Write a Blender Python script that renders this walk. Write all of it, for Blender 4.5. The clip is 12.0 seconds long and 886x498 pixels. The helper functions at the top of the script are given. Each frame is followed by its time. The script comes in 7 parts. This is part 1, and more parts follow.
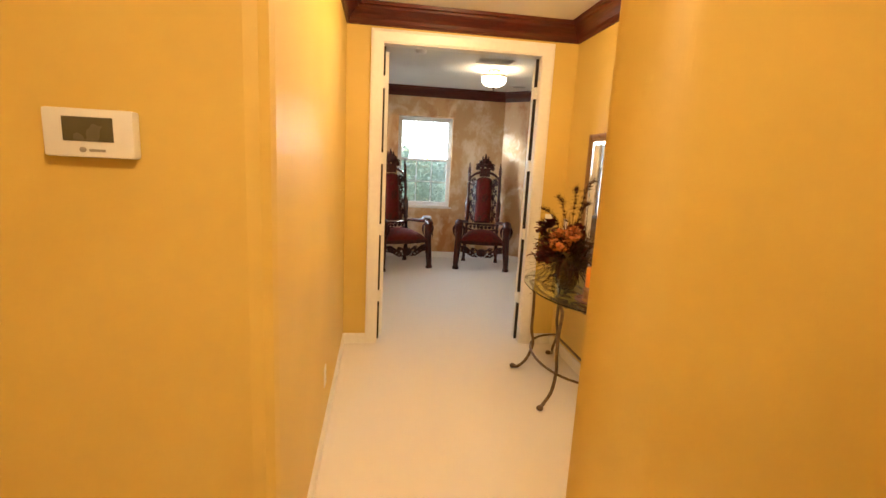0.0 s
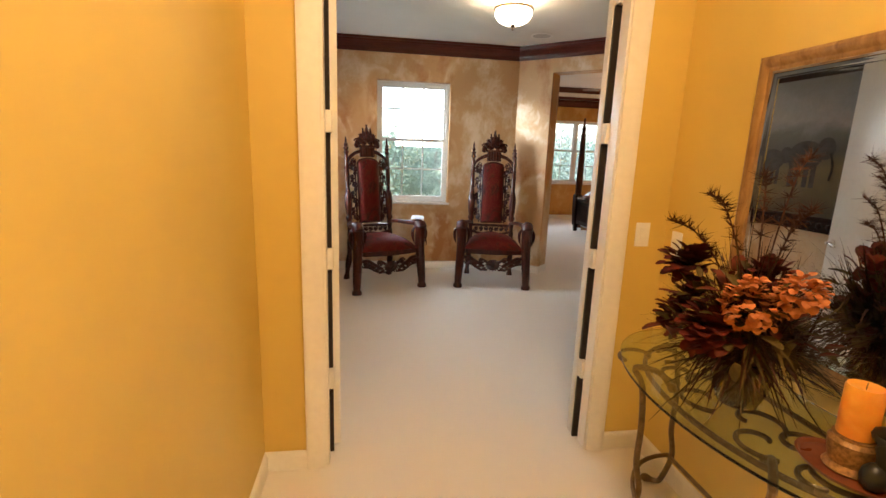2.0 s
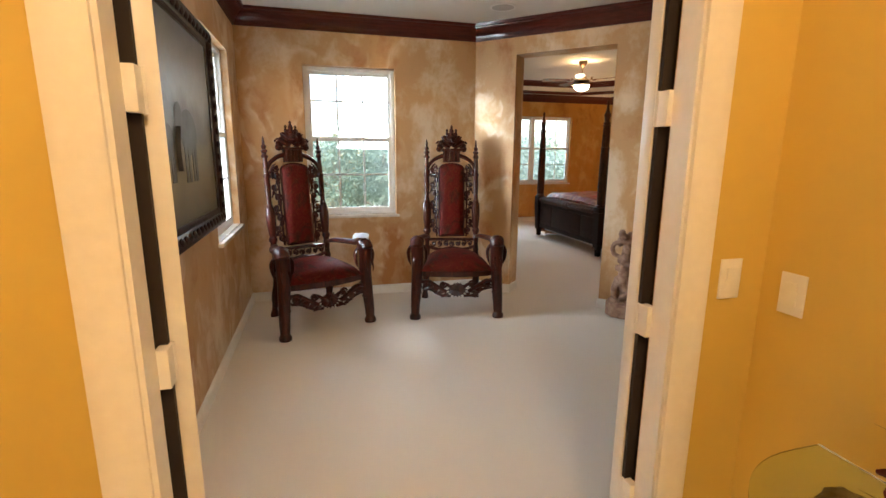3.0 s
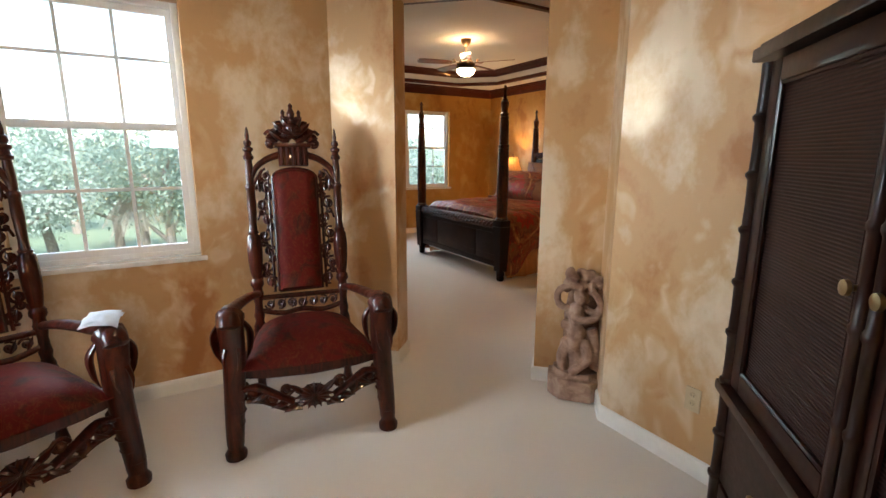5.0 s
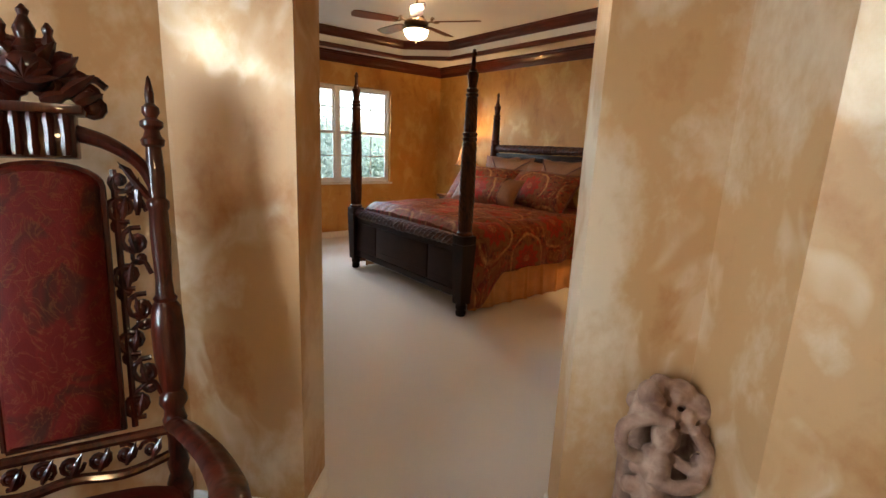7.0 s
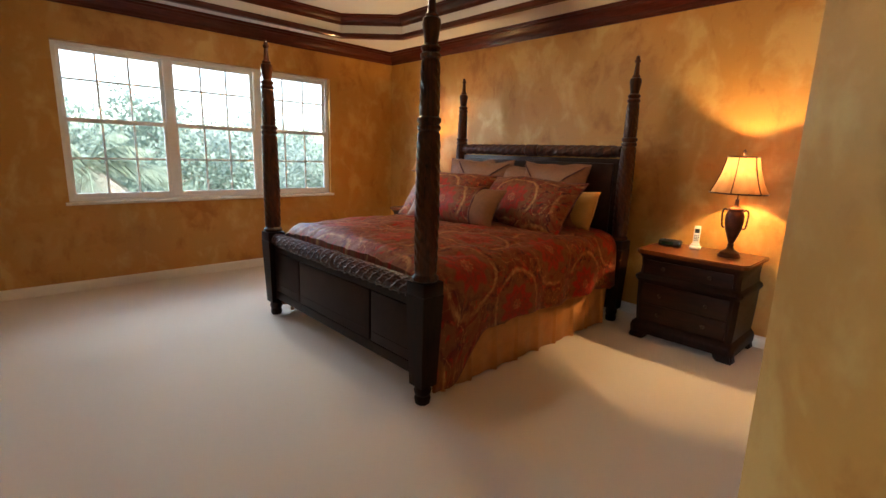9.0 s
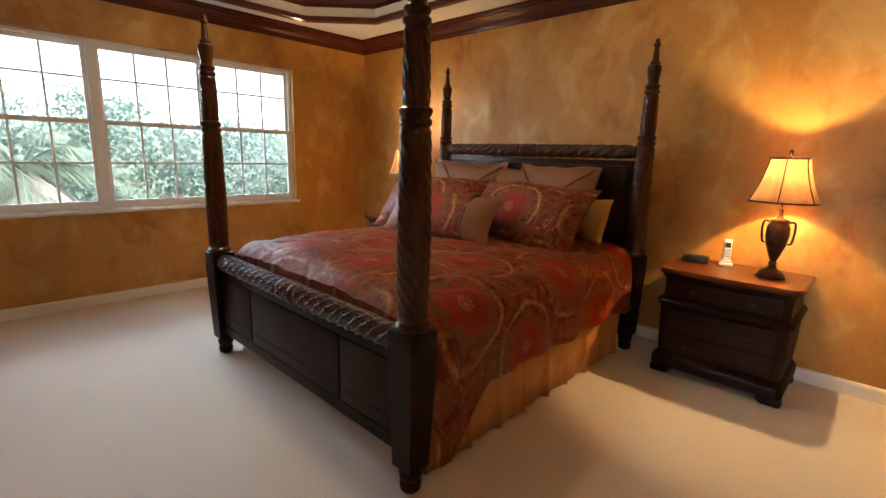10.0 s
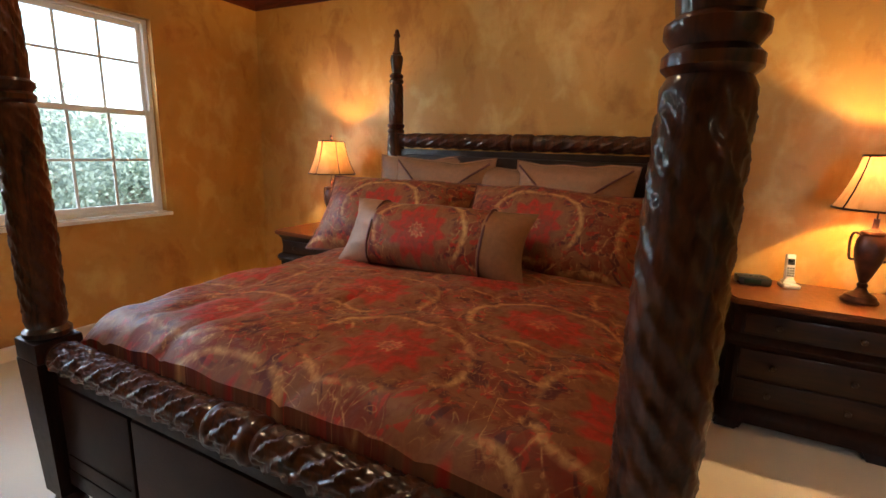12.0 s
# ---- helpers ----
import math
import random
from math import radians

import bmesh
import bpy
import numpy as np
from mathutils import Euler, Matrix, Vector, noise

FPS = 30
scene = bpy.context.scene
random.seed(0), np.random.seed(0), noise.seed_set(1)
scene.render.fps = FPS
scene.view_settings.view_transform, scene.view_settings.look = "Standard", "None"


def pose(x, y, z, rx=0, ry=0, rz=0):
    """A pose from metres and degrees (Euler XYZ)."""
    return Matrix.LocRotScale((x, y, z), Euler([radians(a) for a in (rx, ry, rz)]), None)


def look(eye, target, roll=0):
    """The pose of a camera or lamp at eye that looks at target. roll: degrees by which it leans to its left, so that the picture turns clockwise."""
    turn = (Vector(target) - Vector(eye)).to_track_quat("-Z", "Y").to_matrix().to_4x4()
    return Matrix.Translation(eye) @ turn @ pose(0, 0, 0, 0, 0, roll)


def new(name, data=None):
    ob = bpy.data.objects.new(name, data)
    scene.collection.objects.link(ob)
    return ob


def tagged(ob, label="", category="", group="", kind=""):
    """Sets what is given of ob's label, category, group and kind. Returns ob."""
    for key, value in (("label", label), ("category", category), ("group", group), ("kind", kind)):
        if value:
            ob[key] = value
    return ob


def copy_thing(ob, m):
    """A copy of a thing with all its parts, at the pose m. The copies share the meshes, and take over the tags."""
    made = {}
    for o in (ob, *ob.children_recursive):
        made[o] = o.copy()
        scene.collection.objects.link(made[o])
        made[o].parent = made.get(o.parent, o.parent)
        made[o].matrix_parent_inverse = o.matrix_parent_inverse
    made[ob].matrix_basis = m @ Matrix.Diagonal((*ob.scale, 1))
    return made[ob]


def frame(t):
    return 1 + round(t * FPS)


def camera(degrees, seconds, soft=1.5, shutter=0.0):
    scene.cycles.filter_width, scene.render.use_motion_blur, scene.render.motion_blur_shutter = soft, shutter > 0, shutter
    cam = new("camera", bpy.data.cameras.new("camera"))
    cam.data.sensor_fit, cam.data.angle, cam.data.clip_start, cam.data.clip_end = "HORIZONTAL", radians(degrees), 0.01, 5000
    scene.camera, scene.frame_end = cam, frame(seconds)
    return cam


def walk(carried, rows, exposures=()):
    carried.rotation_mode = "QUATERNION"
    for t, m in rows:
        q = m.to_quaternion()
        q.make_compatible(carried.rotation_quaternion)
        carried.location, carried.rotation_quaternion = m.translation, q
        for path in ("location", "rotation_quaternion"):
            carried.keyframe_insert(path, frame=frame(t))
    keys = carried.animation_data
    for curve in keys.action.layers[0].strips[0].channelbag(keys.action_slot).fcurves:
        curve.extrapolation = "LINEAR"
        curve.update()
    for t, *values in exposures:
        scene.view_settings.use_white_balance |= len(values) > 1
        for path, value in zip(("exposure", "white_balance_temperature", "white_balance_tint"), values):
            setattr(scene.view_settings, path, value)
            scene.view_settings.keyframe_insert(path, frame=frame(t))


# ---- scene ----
cam = camera(87.0, 12.0)
PATH = [
    (0, (0.319, 0.967, 1.606), (0.593, 2.914, 1.242), 3.0),
    (0.5, (0.372, 1.415, 1.582), (0.64, 3.363, 1.216), 3.4),
    (1, (0.422, 1.85, 1.574), (0.687, 3.796, 1.195), 2.8),
    (1.5, (0.475, 2.362, 1.536), (0.743, 4.304, 1.14), 1.9),
    (2, (0.512, 2.88, 1.504), (0.822, 4.814, 1.096), 2.1),
    (2.5, (0.604, 3.397, 1.488), (0.984, 5.319, 1.086), 1.3),
    (3, (0.69, 3.892, 1.488), (1.195, 5.786, 1.091), 0.4),
    (4.8, (1.241, 5.449, 1.459), (2.212, 7.157, 1.082), 0.1),
    (5, (1.311, 5.613, 1.471), (2.32, 7.295, 1.082), 0.2),
    (5.5, (1.477, 5.985, 1.46), (2.57, 7.615, 1.078), 0.9),
    (6, (1.642, 6.334, 1.473), (2.8, 7.917, 1.079), 1.3),
    (6.5, (1.851, 6.648, 1.481), (3.039, 8.203, 1.068), 2.0),
    (7, (2.06, 6.947, 1.482), (3.287, 8.467, 1.054), 2.5),
    (7.5, (2.304, 7.237, 1.466), (3.567, 8.73, 1.046), 2.0),
    (9.5, (3.292, 8.339, 1.417), (4.671, 9.731, 1.019), 1.8),
    (10, (3.485, 8.617, 1.44), (4.906, 9.966, 1.041), 1.6),
    (10.5, (3.619, 8.934, 1.423), (5.112, 10.209, 1.041), 1.7),
    (11, (3.75, 9.281, 1.433), (5.325, 10.453, 1.049), 1.7),
    (11.5, (3.841, 9.627, 1.432), (5.504, 10.664, 1.043), 1.9),
    (12, (3.959, 9.943, 1.428), (5.682, 10.83, 1.018), 1.9),
]
walk(cam, [(t, look(eye, target, roll)) for t, eye, target, roll in PATH], exposures=[(0, 2.5), (12, 2.5)])

# ---- light ----
world = bpy.data.worlds.new("sky")
scene.world = world
world.use_nodes = True
wt = world.node_tree
sky = wt.nodes.new("ShaderNodeTexSky")
sky.sky_type, sky.sun_disc = "NISHITA", False
sky.sun_elevation, sky.sun_rotation = radians(48), radians(180)
wt.links.new(sky.outputs[0], wt.nodes["Background"].inputs[0])
wt.nodes["Background"].inputs[1].default_value = 0.15
sun = new("sun", bpy.data.lights.new("sun", "SUN"))
sun.data.energy, sun.data.angle, sun.data.color = 2.5, radians(20), (1, 0.97, 0.93)
sun.rotation_euler = (radians(42), 0, 0)


def lamp(name, place, watts, colour, radius=0.05):
    ob = new(name, bpy.data.lights.new(name, "POINT"))
    ob.location, ob.data.energy, ob.data.color, ob.data.shadow_soft_size = place, watts, colour, radius
    return ob


def window_light(name, place, size_x, size_y, towards, watts):
    ob = new(name, bpy.data.lights.new(name, "AREA"))
    ob.data.shape, ob.data.size, ob.data.size_y, ob.data.energy, ob.data.color = "RECTANGLE", size_x, size_y, watts, (0.80, 0.905, 1.0)
    ob.matrix_world = look(place, [a + b for a, b in zip(place, towards)])
    return ob


WARM = (1.0, 0.67, 0.36)
lamp("entry_bulb_light", (0.75, 0.45, 2.68), 15, WARM, 0.10)
lamp("hall_bulb_light", (0.95, 3.4, 2.66), 12, WARM, 0.12)
lamp("sitting_bulb_light", (1.70, 7.0, 2.715), 4.4, (1.0, 0.76, 0.46), 0.04)
lamp("fan_bulb_light", (5.0, 11.18, 2.83), 3.0, (1.0, 0.66, 0.32), 0.05)
lamp("bedside_bulb_light", (7.0, 9.09, 1.385), 11, (1.0, 0.62, 0.26), 0.015)
lamp("bedside_bulb_light", (7.0, 12.566, 1.385), 8, (1.0, 0.62, 0.26), 0.015)
window_light("sitting_window_light", (-2.9, 11.9, 2.6), 3.2, 2.6, (3.94, -2.95, -1.0), 108)
window_light("sitting_sky_light", (1.04, 12.95, 4.1), 2.4, 0.8, (0, -4.0, -2.5), 34)
window_light("sitting_side_window_light", (-3.6, 7.4, 2.4), 2.6, 2.4, (3.6, 0.48, -0.8), 80)
window_light("bedroom_window_light", (2.2, 17.0, 2.6), 2.2, 2.0, (2.7, -3.3, -1.0), 38)
window_light("bedroom_sky_light", (4.9, 18.0, 4.4), 3.4, 1.4, (0, -4.3, -2.8), 50)


# ---- materials ----
class Nodes:
    """A node material with a few short-hands."""

    def __init__(self, name, rough=0.6, metal=0.0):
        self.m = bpy.data.materials.new(name)
        self.m.use_nodes = True
        self.t = self.m.node_tree
        self.b = self.t.nodes["Principled BSDF"]
        self.b.inputs["Roughness"].default_value = rough
        self.b.inputs["Metallic"].default_value = metal
        self.pos = self.t.nodes.new("ShaderNodeTexCoord").outputs["Object"]

    def add(self, kind, **kw):
        n = self.t.nodes.new(kind)
        for k, v in kw.items():
            n.inputs[k].default_value = v
        return n

    def link(self, a, b):
        self.t.links.new(a, b)

    def mapped(self, scale, world=False):
        n = self.t.nodes.new("ShaderNodeMapping")
        n.inputs["Scale"].default_value = scale
        src = self.t.nodes.new("ShaderNodeNewGeometry").outputs["Position"] if world else self.pos
        self.link(src, n.inputs["Vector"])
        return n.outputs[0]

    def noise(self, scale, detail=4.0, distort=0.0, vec=None, rough=0.55):
        n = self.add("ShaderNodeTexNoise", Scale=scale, Detail=detail, Distortion=distort, Roughness=rough)
        self.link(vec or self.pos, n.inputs["Vector"])
        return n.outputs["Fac"]

    def ramp(self, fac, *stops):
        n = self.t.nodes.new("ShaderNodeValToRGB")
        e = n.color_ramp.elements
        while len(e) < len(stops):
            e.new(0.5)
        for el, (p, c) in zip(e, stops):
            el.position, el.color = p, (*c, 1)
        self.link(fac, n.inputs[0])
        return n.outputs[0]

    def mix(self, fac, a, b, mode="MIX"):
        n = self.t.nodes.new("ShaderNodeMix")
        n.data_type, n.blend_type = "RGBA", mode
        for sock, v in ((n.inputs[0], fac), (n.inputs[6], a), (n.inputs[7], b)):
            if isinstance(v, (int, float)):
                sock.default_value = v
            elif isinstance(v, tuple):
                sock.default_value = (*v, 1)
            else:
                self.link(v, sock)
        return n.outputs[2]

    def maths(self, op, a, b=0.0):
        n = self.t.nodes.new("ShaderNodeMath")
        n.operation = op
        for sock, v in ((n.inputs[0], a), (n.inputs[1], b)):
            if isinstance(v, (int, float)):
                sock.default_value = v
            else:
                self.link(v, sock)
        return n.outputs[0]

    def colour(self, c):
        if isinstance(c, tuple):
            self.b.inputs["Base Color"].default_value = (*c, 1)
        else:
            self.link(c, self.b.inputs["Base Color"])
        return self

    def rough(self, r):
        self.link(r, self.b.inputs["Roughness"])
        return self

    def bump(self, fac, strength=0.2, distance=0.01):
        n = self.add("ShaderNodeBump", Strength=strength, Distance=distance)
        self.link(fac, n.inputs["Height"])
        self.link(n.outputs[0], self.b.inputs["Normal"])
        return self


def simple(name, colour, rough=0.5, metal=0.0, vary=0.12, scale=30, bump=0.06):
    k = Nodes(name, rough, metal)
    dark = tuple(c * (1 - vary) for c in colour)
    light = tuple(min(1, c * (1 + vary)) for c in colour)
    f = k.noise(scale, 5)
    k.colour(k.ramp(f, (0.3, dark), (0.7, light)))
    k.rough(k.maths("MULTIPLY_ADD", k.noise(scale * 0.3, 3), 0.2))
    k.t.nodes[-1].inputs[2].default_value = max(0.02, rough - 0.1)
    if bump:
        k.bump(f, bump, 0.004)
    return k.m


def wall_yellow():
    k = Nodes("yellow_paint", 0.5)
    f = k.noise(1.1, 3, vec=k.mapped((1, 1, 1), True))
    g = k.noise(160, 3, vec=k.mapped((1, 1, 1), True))
    k.colour(k.ramp(f, (0.35, (0.62, 0.445, 0.105)), (0.65, (0.67, 0.485, 0.125))))
    return k.bump(g, 0.08, 0.003).m


def faux(name, deep, mid, pale, metal, mottle, stroke):
    """Ragged faux finish: clouds of glaze in three scales, torn pale strokes and a pearly sheen."""
    k = Nodes(name, 0.4)
    v = k.mapped((1, 1, 0.75), True)
    warp = k.t.nodes.new("ShaderNodeTexNoise")
    warp.inputs["Scale"].default_value, warp.inputs["Detail"].default_value = 2.2, 3
    k.link(v, warp.inputs["Vector"])
    bent = k.t.nodes.new("ShaderNodeVectorMath")
    bent.operation = "MULTIPLY_ADD"
    k.link(warp.outputs["Color"], bent.inputs[0])
    bent.inputs[1].default_value = (0.28, 0.28, 0.28)
    k.link(v, bent.inputs[2])
    w = bent.outputs[0]
    big = k.noise(0.85, 2, 0.3, v, 0.45)
    cloud = k.noise(2.3, 4, 0.4, w, 0.5)
    blot = k.noise(6.5, 4, 0.5, w, 0.5)
    fine = k.noise(30, 5, 0.3, v, 0.6)
    s = k.maths("ADD", k.maths("MULTIPLY", big, 0.46 - mottle), k.maths("ADD", k.maths("MULTIPLY", cloud, 0.46), k.maths("ADD", k.maths("MULTIPLY", blot, mottle), k.maths("MULTIPLY", fine, 0.08))))
    c = k.ramp(s, (0.39, deep), (0.465, mid), (0.51, mid), (0.59, pale))
    # torn strokes of pale glaze, ending sharply on one side
    torn = k.noise(1.5, 3, 0.9, w, 0.5)
    edge = k.ramp(torn, (0.50, (0, 0, 0)), (0.545, (stroke,) * 3), (0.64, (0, 0, 0)))
    c = k.mix(k.maths("MULTIPLY", edge, k.ramp(blot, (0.40, (0, 0, 0)), (0.56, (1, 1, 1)))), c, tuple(min(1, q * 1.06) for q in pale))
    k.colour(c)
    swirl = k.maths("ADD", k.maths("MULTIPLY", torn, 0.7), k.maths("MULTIPLY", blot, 0.3))
    k.rough(k.ramp(swirl, (0.40, (0.54,) * 3), (0.60, (0.36,) * 3)))
    k.link(k.ramp(swirl, (0.44, (metal * 0.3,) * 3), (0.58, (metal,) * 3)), k.b.inputs["Metallic"])
    return k.bump(k.maths("ADD", fine, k.maths("MULTIPLY", swirl, 2.5)), 0.09, 0.01).m


def carpet():
    k = Nodes("carpet_pile", 0.95)
    v = k.mapped((1, 1, 1), True)
    f, g = k.noise(420, 2, vec=v), k.noise(2.2, 4, 0.5, v)
    c = k.mix(k.maths("MULTIPLY", f, 0.45), (0.80, 0.750, 0.685), (0.67, 0.625, 0.565))
    k.colour(k.mix(k.maths("MULTIPLY", g, 0.35), c, (0.82, 0.775, 0.715)))
    k.b.inputs["Sheen Weight"].default_value = 0.25
    return k.bump(k.maths("ADD", f, k.maths("MULTIPLY", k.noise(60, 3, vec=v), 0.6)), 0.5, 0.006).m


def ceiling_paint():
    k = Nodes("knockdown_ceiling", 0.85)
    v = k.mapped((1, 1, 1), True)
    f = k.noise(38, 4, 0.2, v)
    k.colour(k.ramp(k.noise(1.5, 3, vec=v), (0.3, (0.74, 0.73, 0.71)), (0.7, (0.79, 0.78, 0.76))))
    return k.bump(k.ramp(f, (0.45, (0, 0, 0)), (0.55, (1, 1, 1))), 0.25, 0.004).m


def wood(name, dark, light, rough, stretch=(18, 18, 1.5), coat=0.5, bump=0.08, carve=0.0, polish=0.08, depth=0.5):
    k = Nodes(name, rough)
    v = k.mapped(stretch)
    grain = k.noise(1.6, 6, 1.5, v, 0.65)
    blot = k.noise(5, 3)
    c = k.ramp(grain, (0.32, dark), (0.7, light))
    k.colour(k.mix(k.maths("MULTIPLY", blot, 0.5), c, dark))
    k.b.inputs["Coat Weight"].default_value = coat
    k.b.inputs["Coat Roughness"].default_value = polish
    k.b.inputs["Specular IOR Level"].default_value = 0.15
    k.rough(k.maths("MULTIPLY_ADD", k.noise(40, 4), 0.18))
    k.t.nodes[-1].inputs[2].default_value = rough - 0.07
    if carve:
        cell = k.add("ShaderNodeTexVoronoi", Scale=carve, Randomness=0.9)
        cell.feature = "SMOOTH_F1"
        turn = k.t.nodes.new("ShaderNodeMapping")
        turn.inputs["Rotation"].default_value, turn.inputs["Scale"].default_value = (0.6, 0.4, 0.8), (1, 1, 0.4)
        k.link(k.pos, turn.inputs["Vector"]), k.link(turn.outputs[0], cell.inputs["Vector"])
        return k.bump(k.maths("ADD", cell.outputs["Distance"], k.maths("MULTIPLY", grain, 0.2)), depth, 0.008).m
    return k.bump(grain, bump, 0.004).m


M_YELLOW = wall_yellow()
M_FAUX = faux("bronze_faux_finish", (0.39, 0.165, 0.048), (0.52, 0.308, 0.138), (0.69, 0.548, 0.385), 0.28, 0.09, 0.6)
M_FAUXBED = faux("ochre_faux_finish", (0.36, 0.150, 0.027), (0.48, 0.242, 0.052), (0.58, 0.36, 0.115), 0.22, 0.24, 0.25)
M_CARPET = carpet()
M_CEIL = ceiling_paint()
M_TRIM = simple("white_gloss_trim", (0.80, 0.78, 0.74), 0.35, vary=0.03, bump=0.03)
M_CROWN = wood("mahogany_moulding", (0.045, 0.008, 0.006), (0.13, 0.024, 0.014), 0.3, (2, 2, 30))
M_CHAIR = wood("carved_mahogany", (0.005, 0.0007, 0.0005), (0.105, 0.0135, 0.0042), 0.36, (14, 14, 2), 0.65, polish=0.06)
M_CHAIRCARVED = wood("pierced_mahogany", (0.005, 0.0007, 0.0005), (0.105, 0.0135, 0.0042), 0.34, (14, 14, 2), 0.65, carve=30, polish=0.06, depth=0.3)
M_BED = wood("dark_walnut", (0.006, 0.0018, 0.0012), (0.026, 0.0060, 0.0026), 0.45, (14, 14, 2), 0.08, polish=0.12)
M_BEDCARVED = wood("leaf_carved_walnut", (0.007, 0.0018, 0.001), (0.12, 0.026, 0.008), 0.36, (14, 14, 2), 0.6, carve=48, polish=0.11, depth=0.4)
M_ARMOIRE = wood("dark_rattan_wood", (0.006, 0.0014, 0.001), (0.034, 0.006, 0.0026), 0.45, (14, 14, 2), 0.4, polish=0.10)
M_NSTOP = wood("polished_walnut_top", (0.09, 0.024, 0.007), (0.125, 0.036, 0.010), 0.36, (10, 1.5, 10), 0.35)
M_VINYL = simple("white_vinyl", (0.80, 0.80, 0.79), 0.4, vary=0.03, bump=0.0)


# ---- mesh helpers ----
def box(bm, x0, x1, y0, y1, z0, z1, bevel=0.0, m=None):
    r = bmesh.ops.create_cube(bm, size=1)
    vs = r["verts"]
    for v in vs:
        v.co = Vector(((x0 + x1) / 2 + v.co.x * (x1 - x0), (y0 + y1) / 2 + v.co.y * (y1 - y0), (z0 + z1) / 2 + v.co.z * (z1 - z0)))
    if bevel:
        edges = list({e for v in vs for e in v.link_edges})
        vs = bmesh.ops.bevel(bm, geom=edges, offset=bevel, segments=2, profile=0.6, affect="EDGES")["verts"]
    if m is not None:
        bmesh.ops.transform(bm, matrix=m, verts=list(set(vs)))
    return vs


def prism(bm, pts, z0, z1, m=None):
    """An upright prism on the outline pts, counter-clockwise."""
    lo = [bm.verts.new((x, y, z0)) for x, y in pts]
    hi = [bm.verts.new((x, y, z1)) for x, y in pts]
    bm.faces.new(lo[::-1]), bm.faces.new(hi)
    for i in range(len(pts)):
        j = (i + 1) % len(pts)
        bm.faces.new((lo[i], lo[j], hi[j], hi[i]))
    if m is not None:
        bmesh.ops.transform(bm, matrix=m, verts=lo + hi)
    return lo + hi


def lathe(bm, profile, seg=20, m=None):
    """Turned about z: profile is rows of (radius, height) from the bottom up."""
    rings = [[bm.verts.new((r * math.cos(2 * math.pi * i / seg), r * math.sin(2 * math.pi * i / seg), z)) for i in range(seg)] for r, z in profile]
    for a, b in zip(rings, rings[1:]):
        for i in range(seg):
            j = (i + 1) % seg
            bm.faces.new((a[i], a[j], b[j], b[i]))
    bm.faces.new(rings[0][::-1]), bm.faces.new(rings[-1])
    vs = [v for r in rings for v in r]
    if m is not None:
        bmesh.ops.transform(bm, matrix=m, verts=vs)
    return vs


def sweep(bm, path, radii, seg=8, flat=1.0, m=None):
    """A round rod through the points of path; radii: one, or one for each point."""
    pts = [Vector(p) for p in path]
    rr = radii if isinstance(radii, (list, tuple)) else [radii] * len(pts)
    rings, side = [], None
    for i, p in enumerate(pts):
        t = (pts[min(i + 1, len(pts) - 1)] - pts[max(i - 1, 0)]).normalized()
        if side is None:
            side = t.cross(Vector((0, 0, 1)) if abs(t.z) < 0.9 else Vector((1, 0, 0))).normalized()
        side = (side - t * side.dot(t)).normalized()
        up = t.cross(side)
        rings.append([bm.verts.new(p + rr[i] * (math.cos(2 * math.pi * k / seg) * side + flat * math.sin(2 * math.pi * k / seg) * up)) for k in range(seg)])
    for a, b in zip(rings, rings[1:]):
        for k in range(seg):
            j = (k + 1) % seg
            bm.faces.new((a[k], a[j], b[j], b[k]))
    bm.faces.new(rings[0][::-1]), bm.faces.new(rings[-1])
    vs = [v for r in rings for v in r]
    if m is not None:
        bmesh.ops.transform(bm, matrix=m, verts=vs)
    return vs


def curve(points, steps=6):
    """A smooth line through the points."""
    p = [Vector(q) for q in points]
    p = [2 * p[0] - p[1], *p, 2 * p[-1] - p[-2]]
    out = []
    for i in range(1, len(p) - 2):
        a, b, c, d = p[i - 1:i + 3]
        for k in range(steps):
            t = k / steps
            out.append(0.5 * (2 * b + (c - a) * t + (2 * a - 5 * b + 4 * c - d) * t * t + (3 * b - a - 3 * c + d) * t ** 3))
    return out + [p[-2]]


def ball(bm, c, r, seg=10, scale=(1, 1, 1), m=None):
    vs = bmesh.ops.create_uvsphere(bm, u_segments=seg, v_segments=max(5, seg // 2 + 1), radius=r)["verts"]
    for v in vs:
        v.co = Vector((v.co.x * scale[0] + c[0], v.co.y * scale[1] + c[1], v.co.z * scale[2] + c[2]))
    if m is not None:
        bmesh.ops.transform(bm, matrix=m, verts=vs)
    return vs


def mesh_of(name, bm, material, smooth=True):
    bmesh.ops.recalc_face_normals(bm, faces=bm.faces[:])
    me = bpy.data.meshes.new(name)
    bm.to_mesh(me)
    bm.free()
    for mat in (material if isinstance(material, (list, tuple)) else [material]):
        me.materials.append(mat)
    if smooth:
        me.shade_smooth()
        me.set_sharp_from_angle(angle=radians(38))
    return me


def part(name, bm, material, parent=None, label="", at=None, smooth=True):
    ob = new(name, mesh_of(name, bm, material, smooth))
    if at is not None:
        ob.matrix_basis = at
    if parent is not None:
        ob.parent = parent
    return tagged(ob, label)


def thing(name, at, label, category, group="", kind=""):
    ob = new(name)
    ob.matrix_basis = at
    return tagged(ob, label, category, group, kind)


def structure(name, bm, material, label, category, smooth=False):
    return tagged(part(name, bm, material, smooth=smooth), label, category, kind="structure")


